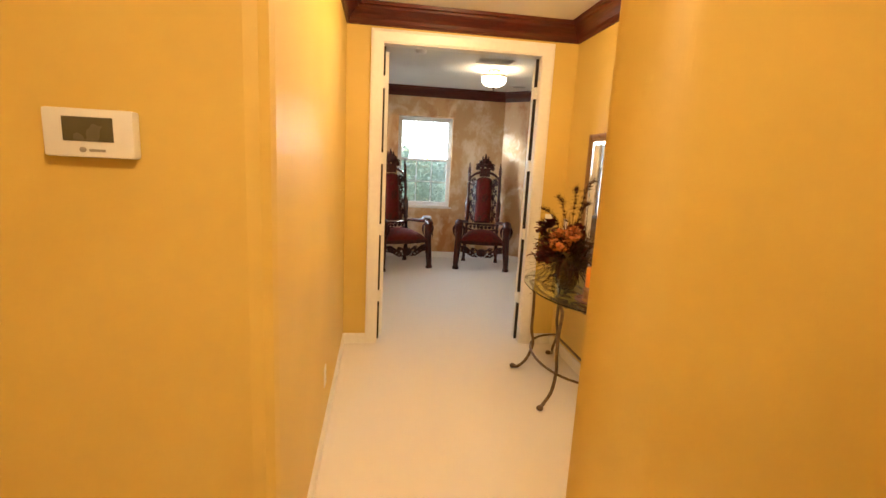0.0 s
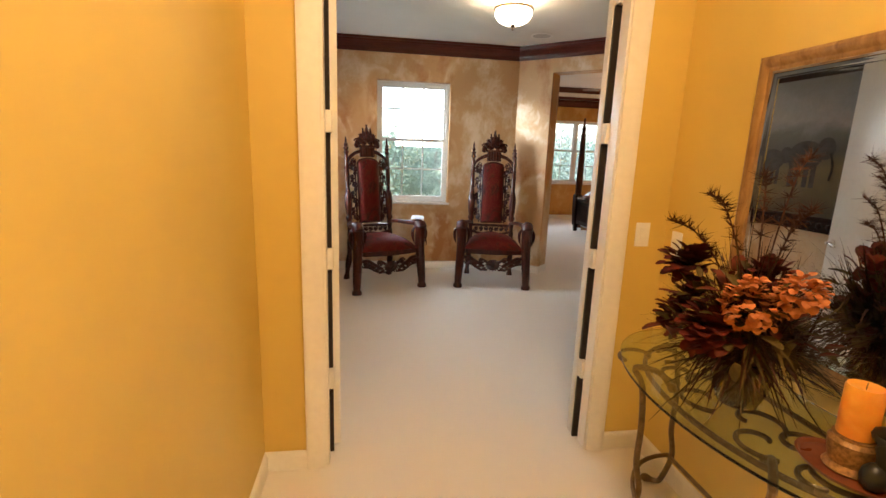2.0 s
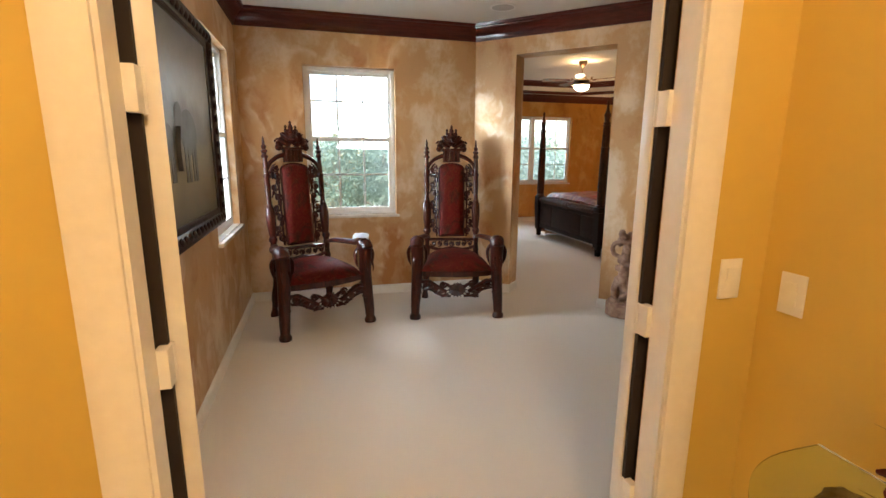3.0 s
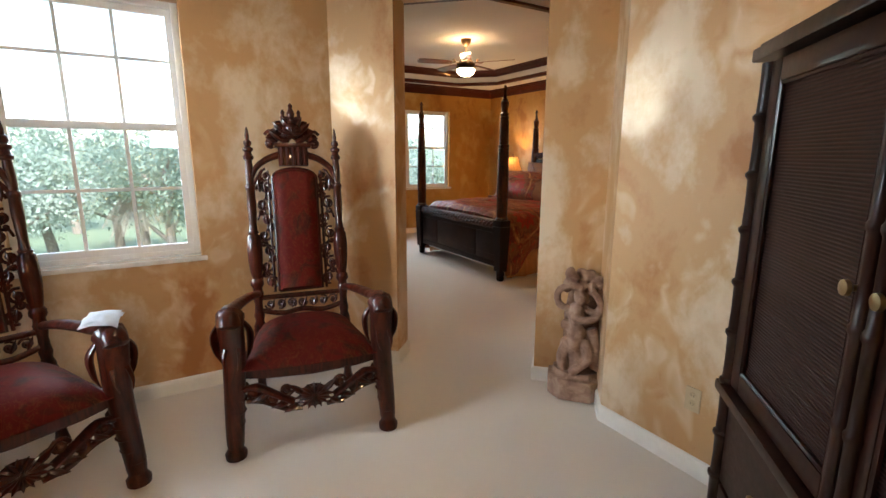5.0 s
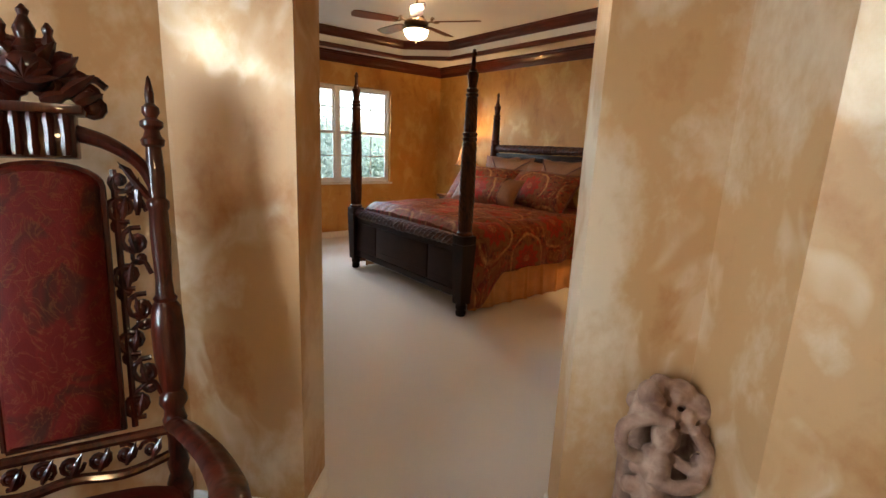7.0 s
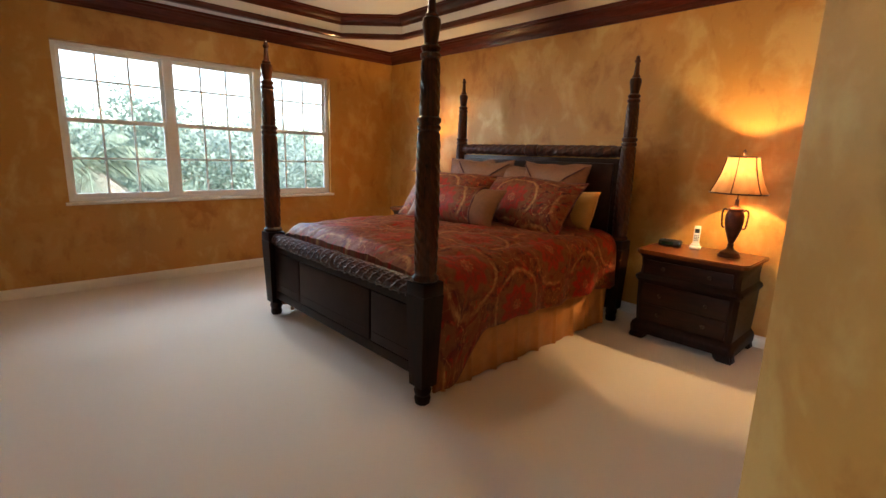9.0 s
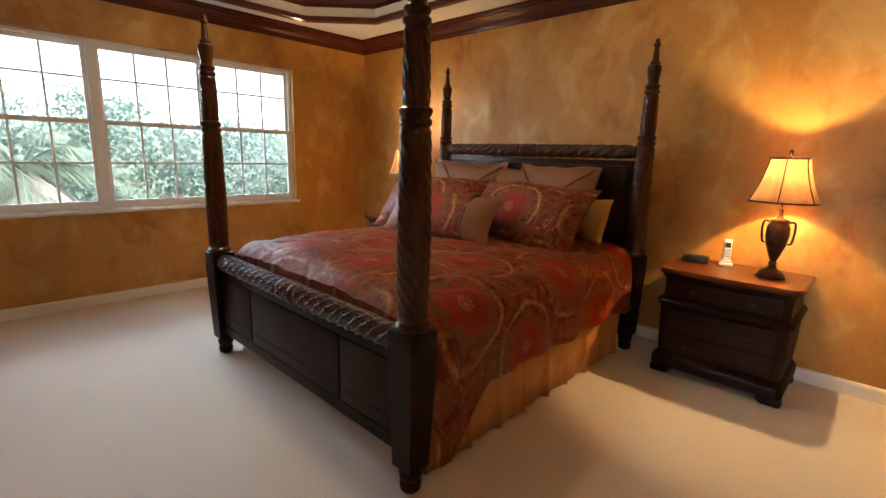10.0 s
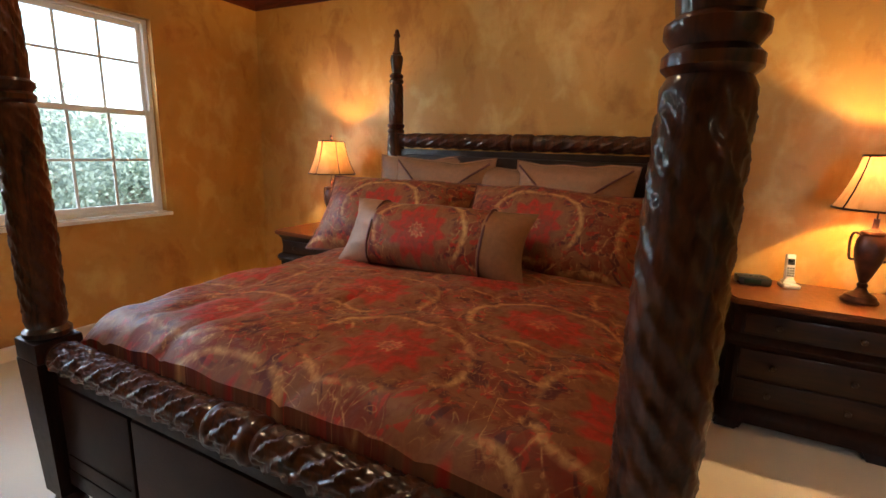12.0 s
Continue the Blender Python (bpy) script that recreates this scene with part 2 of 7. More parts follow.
def holed(bm, x0, x1, y0, y1, z0, z1, along, hole):
    """A wall block with one opening (a, b, c, d): from a to b along its run, from c to d in height."""
    a, b, c, d = hole
    if along == "x":
        spans = [(x0, a, y0, y1, z0, z1), (b, x1, y0, y1, z0, z1), (a, b, y0, y1, d, z1), (a, b, y0, y1, z0, c)]
    else:
        spans = [(x0, x1, y0, a, z0, z1), (x0, x1, b, y1, z0, z1), (x0, x1, a, b, d, z1), (x0, x1, a, b, z0, c)]
    for s in spans:
        if s[1] - s[0] > 1e-4 and s[3] - s[2] > 1e-4 and s[5] - s[4] > 1e-4:
            box(bm, *s)
    bmesh.ops.remove_doubles(bm, verts=bm.verts[:], dist=1e-5)


# ---- the setting ----
H = 2.78           # ceilings
TRAY = 3.01        # raised part over the bed
WIN_Z0, WIN_Z1 = 0.865, 2.325
S2 = math.sqrt(0.5)
DIAG = (2.34, 8.80)                    # start of the slanting wall, which runs along (1, -1)


def diag(s, d=0.0):
    """A point of the slanting wall: s along it, d behind its sitting room face."""
    return (DIAG[0] + S2 * (s + d), DIAG[1] + S2 * (d - s))


LEFT_Y, NORTH_Y, HEAD_X = 2.0, 13.70, 7.295


def build_setting():
    bm = bmesh.new()
    prism(bm, [(-1.82, -1.92), (2.7, -1.92), (2.7, 2.27), (2.05, 2.27), (2.05, 4.985), (3.51, 4.985), (3.51, 7.21), (4.25, 8.13), (7.435, 8.13), (7.435, 13.84), (2.56, 13.84), (2.56, 9.02), (-0.14, 9.02), (-0.14, 2.0), (-1.82, 2.0)], -0.12, 0.0)
    structure("floor", bm, M_CARPET, "cream cut-pile carpet running through all rooms", "carpet")

    bm = bmesh.new()
    z = H
    x0, x1, y0, y1, c = 3.23, 6.77, 9.03, 13.33, 0.52
    box(bm, -1.82, 2.7, -1.92, 2.27, z, z + 0.35)
    box(bm, -0.14, 2.05, 2.27, 4.985, z, z + 0.35)
    box(bm, -0.14, 3.51, 4.985, y0, z, z + 0.35)
    box(bm, 3.51, 7.435, 7.21, y0, z, z + 0.35)
    box(bm, 2.56, x0, y0, 13.84, z, z + 0.35)
    box(bm, x1, 7.435, y0, 13.84, z, z + 0.35)
    box(bm, x0, x1, y1, 13.84, z, z + 0.35)
    for (cx, cy, sx, sy) in ((x0, y0, 1, 1), (x1, y0, -1, 1), (x1, y1, -1, -1), (x0, y1, 1, -1)):
        pts = [(cx, cy), (cx + sx * c, cy), (cx, cy + sy * c)]
        prism(bm, pts if sx * sy > 0 else pts[::-1], z, z + 0.35)
    box(bm, x0, x1, y0, y1, TRAY, TRAY + 0.11)
    structure("ceiling", bm, M_CEIL, "white textured ceiling with a raised tray above the bed", "ceiling")

    def wall(name, mat, label, fill):
        b = bmesh.new()
        fill(b)
        return structure(name, b, mat, label, "wall")

    yellow, bronze, ochre = "wall painted warm golden yellow", "wall with a mottled bronze faux finish", "wall with a mottled ochre faux finish"
    arc = [(0.07, 1.89), (0.095, 1.895), (0.110, 1.915), (0.114, 1.945), (0.106, 1.975), (0.085, 1.993), (0.06, 2.0)]
    wall("wall_entry_left", M_YELLOW, yellow, lambda b: prism(b, [(-1.7, 1.89), *arc, (-1.7, 2.0)], 0, H))
    wall("wall_entry_side", M_YELLOW, yellow, lambda b: box(b, -1.82, -1.7, -1.8, 2.0, 0, H))
    wall("wall_hall_left", M_YELLOW, yellow, lambda b: box(b, -0.12, 0.03, 2.0, 4.985, 0, H))
    wall("wall_entry_back", M_YELLOW, yellow, lambda b: box(b, -1.82, 2.7, -1.92, -1.8, 0, H))
    wall("wall_entry_right", M_YELLOW, yellow, lambda b: box(b, 2.58, 2.7, -1.8, 2.27, 0, H))
    wall("wall_entry_stub", M_YELLOW, yellow, lambda b: prism(b, [(0.957, 2.27), *[(1.137 - 0.18 * math.cos(radians(4.5 * k)), 2.27 - 0.15 * math.sin(radians(4.5 * k))) for k in range(1, 21)], (2.58, 2.12), (2.58, 2.27)], 0, H))
    wall("wall_hall_right", M_YELLOW, yellow, lambda b: holed(b, 1.93, 2.05, 2.27, 4.925, 0, H, "y", (2.56, 3.37, 0, 2.07)))
    wall("wall_hall_end", M_YELLOW, yellow, lambda b: holed(b, 0.03, 2.05, 4.925, 4.985, 0, H, "x", (0.29, 1.652, 0, 2.535)))
    wall("wall_sitting_south", M_FAUX, bronze, lambda b: holed(b, -0.14, 3.51, 4.985, 5.045, 0, H, "x", (0.29, 1.652, 0, 2.535)))
    wall("wall_sitting_left", M_FAUX, bronze, lambda b: holed(b, -0.14, 0, 5.045, 9.02, 0, H, "y", (7.40, 8.36, WIN_Z0, WIN_Z1)))
    wall("wall_sitting_far", M_FAUX, bronze, lambda b: holed(b, 0, 2.34, 8.80, 9.02, 0, H, "x", (0.592, 1.485, WIN_Z0, WIN_Z1)))
    wall("wall_sitting_right", M_FAUX, bronze, lambda b: prism(b, [(3.33, 5.045), (3.51, 5.045), (3.51, 7.21), (3.78, 7.48), (3.70, 7.60), (3.61, 7.53), (3.33, 7.232)], 0, H))
    T = 0.22

    def slant(b):
        prism(b, [diag(0.45), diag(0.45, T), diag(-0.02, T), diag(0)], 0, 2.47)
        prism(b, [diag(1.95), diag(1.95, T), diag(1.41, T), diag(1.41)], 0, 2.47)
        prism(b, [diag(1.95), diag(1.95, T), diag(-0.02, T), diag(0)], 2.47, H)
        bmesh.ops.remove_doubles(b, verts=b.verts[:], dist=1e-5)
    wall("wall_slanting", M_FAUX, bronze, slant)
    wall("wall_bedroom_left", M_FAUXBED, ochre, lambda b: box(b, 2.56, 2.7, 8.74, NORTH_Y, 0, H))
    wall("wall_bedroom_window", M_FAUXBED, ochre, lambda b: holed(b, 2.56, 7.44, NORTH_Y, NORTH_Y + 0.14, 0, H, "x", (3.515, 6.295, WIN_Z0, WIN_Z1)))
    wall("wall_bedroom_head", M_FAUXBED, ochre, lambda b: box(b, HEAD_X, HEAD_X + 0.14, 8.13, NORTH_Y, 0, H))
    wall("wall_bedroom_near", M_FAUXBED, ochre, lambda b: prism(b, [(3.73, 7.63), (4.25, 8.13), (HEAD_X, 8.13), (HEAD_X, 8.27), (4.19, 8.27), (3.64, 7.72)], 0, H))


build_setting()


# ---- mouldings ----
def run(bm, path, profile, closed=False):
    """Sweeps a moulding along the plan path; profile rows are (out from the wall, height). The wall lies to the right of the path's run."""
    P = [Vector((x, y)) for x, y in path]
    n = len(P)
    rows = []
    for i, p in enumerate(P):
        a = (p - P[i - 1]).normalized() if (i or closed) else None
        b = (P[(i + 1) % n] - p).normalized() if (i < n - 1 or closed) else None
        a, b = a or b, b or a
        na, nb = Vector((-a.y, a.x)), Vector((-b.y, b.x))
        k = (na + nb) / (1 + na.dot(nb))
        rows.append([bm.verts.new((p.x + k.x * o, p.y + k.y * o, z)) for o, z in profile])
    m = len(profile)
    for i in range(n if closed else n - 1):
        r, s = rows[i], rows[(i + 1) % n]
        for j in range(m):
            bm.faces.new((r[j], r[(j + 1) % m], s[(j + 1) % m], s[j]))
    if not closed:
        bm.faces.new(rows[0]), bm.faces.new(rows[-1][::-1])


CROWN = [(0, 2.63), (0.012, 2.63), (0.016, 2.645), (0.022, 2.65), (0.028, 2.675), (0.045, 2.70), (0.07, 2.725), (0.088, 2.735), (0.092, 2.75), (0.112, 2.755), (0.118, 2.778), (0, 2.778)]
BASE = [(0, 0.001), (0.015, 0.001), (0.015, 0.075), (0.011, 0.088), (0.004, 0.095), (0, 0.095)]
up_by = lambda prof, dz: [(o, z + dz) for o, z in prof]


def moulding(name, path, profile, mat, label, category, closed=False):
    bm = bmesh.new()
    run(bm, path, profile, closed)
    return structure(name, bm, mat, label, category)


dark = "dark red mahogany crown moulding below the ceiling"
moulding("crown_moulding_hall", [(1.93, 2.27), (1.93, 4.925), (0.03, 4.925), (0.03, 2.0)], CROWN, M_CROWN, dark, "moulding")
moulding("crown_moulding_sitting", [(3.33, 5.045), (3.33, 7.232), (3.61, 7.53), DIAG, (0, 8.80), (0, 5.045)], CROWN, M_CROWN, dark, "moulding")
moulding("crown_moulding_bedroom", [(4.19, 8.27), (HEAD_X, 8.27), (HEAD_X, NORTH_Y), (2.7, NORTH_Y), (2.7, 8.9)], CROWN, M_CROWN, dark, "moulding")
tx0, tx1, ty0, ty1, tc = 3.23, 6.77, 9.03, 13.33, 0.52
RING = [(tx0 + tc, ty0), (tx1 - tc, ty0), (tx1, ty0 + tc), (tx1, ty1 - tc), (tx1 - tc, ty1), (tx0 + tc, ty1), (tx0, ty1 - tc), (tx0, ty0 + tc)]
moulding("crown_moulding_tray", RING, [(o * 0.8, 3.008 - (2.778 - z) * 0.72) for o, z in CROWN], M_CROWN, "dark mahogany crown moulding inside the ceiling tray", "moulding", True)
moulding("tray_edge_trim", RING, [(0.004, 2.755), (0.022, 2.755), (0.03, 2.765), (0.03, 2.79), (0.022, 2.81), (0.004, 2.815), (-0.03, 2.7765), (-0.03, 2.755)], M_CROWN, "thin dark mahogany trim along the tray's edge", "moulding", True)
white = "white painted baseboard along the carpet"
moulding("baseboard_hall_left", [(0.22, 4.925), (0.03, 4.925), (0.03, 2.0)], BASE, M_TRIM, white, "baseboard")
moulding("baseboard_hall_right", [(1.93, 3.46), (1.93, 4.925), (1.723, 4.925)], BASE, M_TRIM, white, "baseboard")
moulding("baseboard_entry", [(0.05, 1.89), (-1.7, 1.89)], BASE, M_TRIM, white, "baseboard")
moulding("baseboard_sitting_left", [diag(0.45, 0.22), diag(0.45), DIAG, (0, 8.80), (0, 5.045)], BASE, M_TRIM, white, "baseboard")
moulding("baseboard_sitting_right", [(3.33, 5.045), (3.33, 7.232), (3.61, 7.53), diag(1.41), diag(1.41, 0.22)], BASE, M_TRIM, white, "baseboard")
moulding("baseboard_bedroom", [(4.19, 8.27), (HEAD_X, 8.27), (HEAD_X, NORTH_Y), (2.7, NORTH_Y), (2.7, 8.9)], BASE, M_TRIM, white, "baseboard")


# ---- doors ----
# near-black colour for the shade inside the door gaps
M_GAPSHADE = simple("gap_shade", (0.02, 0.012, 0.008), 0.8)
M_NICKEL = simple("brushed_nickel", (0.62, 0.56, 0.48), 0.28, 1.0, 0.05, 80, 0.02)


def casing(bm, a0, a1, top, w, place):
    """A mitred door casing: two sides and a head; place maps (along, out, height) to the room."""
    prof = [(0, 0), (0, 0.012), (0.012, 0.016), (0.03, 0.018), (0.06, 0.022), (w - 0.012, 0.024), (w, 0.018), (w, 0)]
    rows = []
    for (ax, az, dx, dz) in ((a0, 0.001, -1, 0), (a0, top, -1, 1), (a1, top, 1, 1), (a1, 0.001, 1, 0)):
        rows.append([bm.verts.new(place(ax + dx * o, t, az + dz * o)) for o, t in prof])
    m = len(prof)
    for r, s in zip(rows, rows[1:]):
        for j in range(m):
            bm.faces.new((r[j], r[(j + 1) % m], s[(j + 1) % m], s[j]))
    bm.faces.new(rows[0]), bm.faces.new(rows[-1][::-1])


def build_doors():
    frame_ = thing("door_frame", pose(0, 0, 0), "white painted double-door frame with moulded casing", "door frame", kind="structure")
    bm = bmesh.new()
    casing(bm, 0.311, 1.632, 2.522, 0.090, lambda a, o, z: (a, 4.925 - o, z))
    part("casing", bm, M_TRIM, frame_)
    bm = bmesh.new()
    for x0, x1 in ((0.2905, 0.322), (1.624, 1.6515)):
        box(bm, x0, x1, 4.926, 5.0, 0.001, 2.512)
    box(bm, 0.2905, 1.6515, 4.926, 5.044, 2.512, 2.5345)
    part("jamb_lining", bm, M_TRIM, frame_)
    # near-black strips fill the gaps beside the leaves, shade put in as colour
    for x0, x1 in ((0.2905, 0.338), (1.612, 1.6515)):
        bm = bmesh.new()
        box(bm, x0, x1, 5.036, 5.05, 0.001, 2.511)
        part("gap_shade_strip", bm, M_GAPSHADE, frame_, "near-black strip standing in for the shade in the gap behind the open leaf")
    # one leaf stands against the side wall, the other is folded right back
    for name, side, x, turn, w, state in (("door_1", -1, 0.346, -68, 0.62, "white panelled door leaf standing wide open"), ("door_2", 1, 1.608, 0, 0.62, "white panelled door leaf folded back flat against the wall")):
        d = thing(name, pose(x, 5.076, 0, 0, 0, turn), state, "door", "double doors", "structure")
        bm = bmesh.new()
        box(bm, min(0, side * w), max(0, side * w), -0.022, 0.024, 0.015, 2.48, 0.003)
        part("leaf", bm, M_TRIM, d)
        for z0, z1 in ((0.18, 0.88), (1.08, 2.32)):
            for y in (-0.024, 0.026):
                bm = bmesh.new()
                for g, t in ((0, 0.004), (0.035, 0.008)):
                    box(bm, side * w / 2 - 0.20 + g, side * w / 2 + 0.20 - g, y - t, y + t, z0 + g, z1 - g, 0.003)
                part("panel", bm, M_TRIM, d)
        if turn:
            bm = bmesh.new()
            for s in (-1, 1):
                lathe(bm, [(0.030, 0), (0.030, 0.006), (0.012, 0.014), (0.010, 0.045)], 16, pose(side * (w - 0.065), 0.024 if s > 0 else -0.022, 0.98, -90 * s, 0, 0))
                sweep(bm, curve([(side * (w - 0.065), s * 0.066, 0.98), (side * (w - 0.11), s * 0.068, 0.982), (side * (w - 0.17), s * 0.064, 0.972)], 5), 0.009, 8)
            part("lever", bm, M_NICKEL, d, "nickel lever")
        for z in (0.41, 1.005, 1.615, 2.23):
            bm = bmesh.new()
            for dz0, dz1 in ((-0.048, -0.017), (-0.016, 0.016), (0.017, 0.048)):
                lathe(bm, [(0.0075, z + dz0), (0.0075, z + dz1)], 10, pose(side * 0.004, -0.031, 0))
            box(bm, min(0, side * 0.028), max(0, side * 0.028), -0.076, -0.026, z - 0.047, z + 0.047, 0.002)
            part("hinge", bm, M_TRIM, d, at=pose(0, 0, 0, 0, 0, -turn))

    side = thing("door_3", pose(1.955, 2.97, 0), "closed white panelled door with a nickel lever", "door", kind="structure")
    bm = bmesh.new()
    box(bm, 0, 0.04, -0.395, 0.395, 0.012, 2.05, 0.003)
    part("leaf", bm, M_TRIM, side)
    for y in (-0.19, 0.19):
        for z0, z1 in ((0.22, 0.85), (1.02, 1.62), (1.72, 1.93)):
            bm = bmesh.new()
            for k, (g, t) in enumerate(((0, 0.004), (0.03, 0.009))):
                box(bm, -t, 0.002, y - 0.13 + g, y + 0.13 - g, z0 + g, z1 - g, 0.003)
            part("panel", bm, M_TRIM, side)
    bm = bmesh.new()
    lathe(bm, [(0.033, 0), (0.033, 0.006), (0.026, 0.012), (0.012, 0.016), (0.011, 0.045)], 20, pose(0, 0.30, 1.0, 0, -90, 0))
    sweep(bm, curve([(-0.045, 0.30, 1.0), (-0.05, 0.285, 1.003), (-0.05, 0.24, 1.0), (-0.046, 0.20, 0.988)]), [0.010] * 13 + [0.008] * 6, 10)
    part("lever", bm, M_NICKEL, side)
    fr = thing("side_door_frame", pose(0, 0, 0), "white painted door casing in the hall", "door frame", kind="structure")
    bm = bmesh.new()
    casing(bm, 2.575, 3.365, 2.06, 0.09, lambda a, o, z: (1.93 - o, a, z))
    part("casing", bm, M_TRIM, fr)
    bm = bmesh.new()
    box(bm, 1.931, 2.049, 3.365, 3.3695, 0.001, 2.06), box(bm, 1.931, 2.049, 2.5605, 2.575, 0.001, 2.06), box(bm, 1.931, 2.049, 2.575, 3.365, 2.055, 2.0695)
    part("jamb_lining", bm, M_TRIM, fr)


build_doors()


# ---- windows ----
def glass_mat():
    k = Nodes("window_glass", 0.02)
    k.colour((0.93, 0.97, 0.96))
    k.b.inputs["Transmission Weight"].default_value = 1.0
    k.b.inputs["IOR"].default_value = 1.45
    return k.m


M_GLASS = glass_mat()
M_SILL = simple("marble_sill", (0.72, 0.68, 0.62), 0.25, vary=0.12, scale=14)


def window(name, at, w, units, label):
    """Single-hung windows side by side in one opening. Local: x along the wall, y outwards from the room, z up from the opening's foot."""
    h = WIN_Z1 - WIN_Z0
    win = thing(name, at, label, "window", kind="structure")
    bm = bmesh.new()
    f = 0.035
    box(bm, 0.001, f, 0.055, 0.125, 0.003, h - 0.003, 0.003), box(bm, w - f, w - 0.001, 0.055, 0.125, 0.003, h - 0.003, 0.003)
    box(bm, f, w - f, 0.055, 0.125, h - f, h - 0.003, 0.003), box(bm, f, w - f, 0.055, 0.125, 0.003, f, 0.003)
    part("window_frame", bm, M_VINYL, win)
    bm = bmesh.new()
    box(bm, -0.03, w + 0.03, -0.035, -0.001, -0.028, 0.0, 0.004)
    box(bm, 0.002, w - 0.002, -0.002, 0.055, 0.001, 0.006)
    part("window_sill", bm, M_SILL, win)
    uw = (w - 2 * f - (units - 1) * 0.07) / units
    mid = h * 0.525
    for u in range(units):
        x0 = f + u * (uw + 0.07)
        x1 = x0 + uw
        if u:
            bm = bmesh.new()
            box(bm, x0 - 0.07, x0, 0.05, 0.125, f, h - f, 0.004)
            part("mullion", bm, M_VINYL, win)
        for nm, z0, z1, y in (("upper_sash", mid - 0.02, h - f, 0.098), ("lower_sash", f, mid + 0.022, 0.070)):
            bm = bmesh.new()
            s = 0.032
            box(bm, x0, x0 + s, y - 0.012, y + 0.014, z0, z1, 0.002), box(bm, x1 - s, x1, y - 0.012, y + 0.014, z0, z1, 0.002)
            box(bm, x0 + s, x1 - s, y - 0.012, y + 0.014, z0, z0 + s + 0.008, 0.002), box(bm, x0 + s, x1 - s, y - 0.012, y + 0.014, z1 - s - 0.006, z1, 0.002)
            sash = part(nm, bm, M_VINYL, win)
            bm = bmesh.new()
            for k in (1, 2):
                xm = x0 + s + (x1 - x0 - 2 * s) * k / 3
                box(bm, xm - 0.009, xm + 0.009, y - 0.005, y + 0.007, z0 + s, z1 - s, 0.001)
            zm = z0 + (z1 - z0) * (0.58 if nm == "upper_sash" else 0.5)
            box(bm, x0 + s, x1 - s, y - 0.0045, y + 0.0065, zm - 0.009, zm + 0.009, 0.001)
            part("muntin_grid", bm, M_VINYL, sash)
            bm = bmesh.new()
            box(bm, x0 + s - 0.004, x1 - s + 0.004, y + 0.008, y + 0.011, z0 + s, z1 - s)
            pane = part("pane", bm, M_GLASS, sash, smooth=False)
            pane.visible_shadow = False
        bm = bmesh.new()
        box(bm, (x0 + x1) / 2 - 0.03, (x0 + x1) / 2 + 0.03, 0.048, 0.058, mid - 0.005, mid + 0.015, 0.003)
        part("sash_lock", bm, M_VINYL, win)
    return win


window("window_1", pose(0.592, 8.815, WIN_Z0), 0.893, 1, "white vinyl single-hung window with grid muntins and marble sill")
window("window_2", pose(0, 7.40, WIN_Z0, 0, 0, 90), 0.96, 1, "white vinyl single-hung side window with grid muntins")
window("window_3", pose(3.515, NORTH_Y, WIN_Z0), 2.78, 3, "wide white three-part window with grid muntins above a sill")


# ---- carving helpers ----
def scroll(bm, cx, cz, r, turns, start, thick, y=0.0, hand=1, m=None, seg=6):
    """A carved volute in the xz plane, its eye at (cx, cz)."""
    n = int(9 * turns) + 3
    path, rad = [], []
    for i in range(n):
        t = i / (n - 1)
        a = start + hand * 2 * math.pi * turns * t
        q = r * (1 - 0.86 * t)
        path.append((cx + q * math.cos(a), y, cz + q * math.sin(a)))
        rad.append(thick * (0.75 + 0.5 * t))
    sweep(bm, path, rad, seg, 1.0, m)
    ball(bm, (cx, y, cz), thick * 1.6, 8, m=m)


def leaf(bm, base, tip, width, thick, m=None):
    """A pointed carved leaf from base to tip in the xz plane."""
    b, t = Vector(base), Vector(tip)
    path = [b.lerp(t, k / 5) for k in range(6)]
    sweep(bm, path, [width * q for q in (0.45, 0.9, 1.0, 0.8, 0.45, 0.08)], 6, thick / width, m)


# ---- throne chairs ----
def velvet():
    k = Nodes("red_damask_upholstery", 0.6)
    v = k.mapped((1, 1, 0.7))
    f = k.noise(7, 3, 1.8, v, 0.5)
    g = k.noise(16, 3, 2.2, v, 0.5)
    c = k.ramp(f, (0.38, (0.088, 0.0045, 0.0032)), (0.50, (0.105, 0.0060, 0.0038)), (0.57, (0.065, 0.008, 0.0045)), (0.66, (0.032, 0.010, 0.005)))
    ridge = k.maths("ABSOLUTE", k.maths("SUBTRACT", g, 0.5))
    c = k.mix(k.ramp(ridge, (0.0, (0.4,) * 3), (0.03, (0, 0, 0))), c, (0.17, 0.07, 0.02))
    k.colour(k.mix(k.maths("MULTIPLY", k.noise(180, 2), 0.3), c, (0.05, 0.004, 0.005)))
    k.b.inputs["Specular IOR Level"].default_value = 0.12
    k.b.inputs["Sheen Weight"].default_value = 0.0
    k.b.inputs["Sheen Tint"].default_value = (0.6, 0.1, 0.1, 1)
    return k.bump(k.maths("ADD", k.noise(300, 2), k.maths("MULTIPLY", f, 0.8)), 0.25, 0.004).m


M_VELVET = velvet()


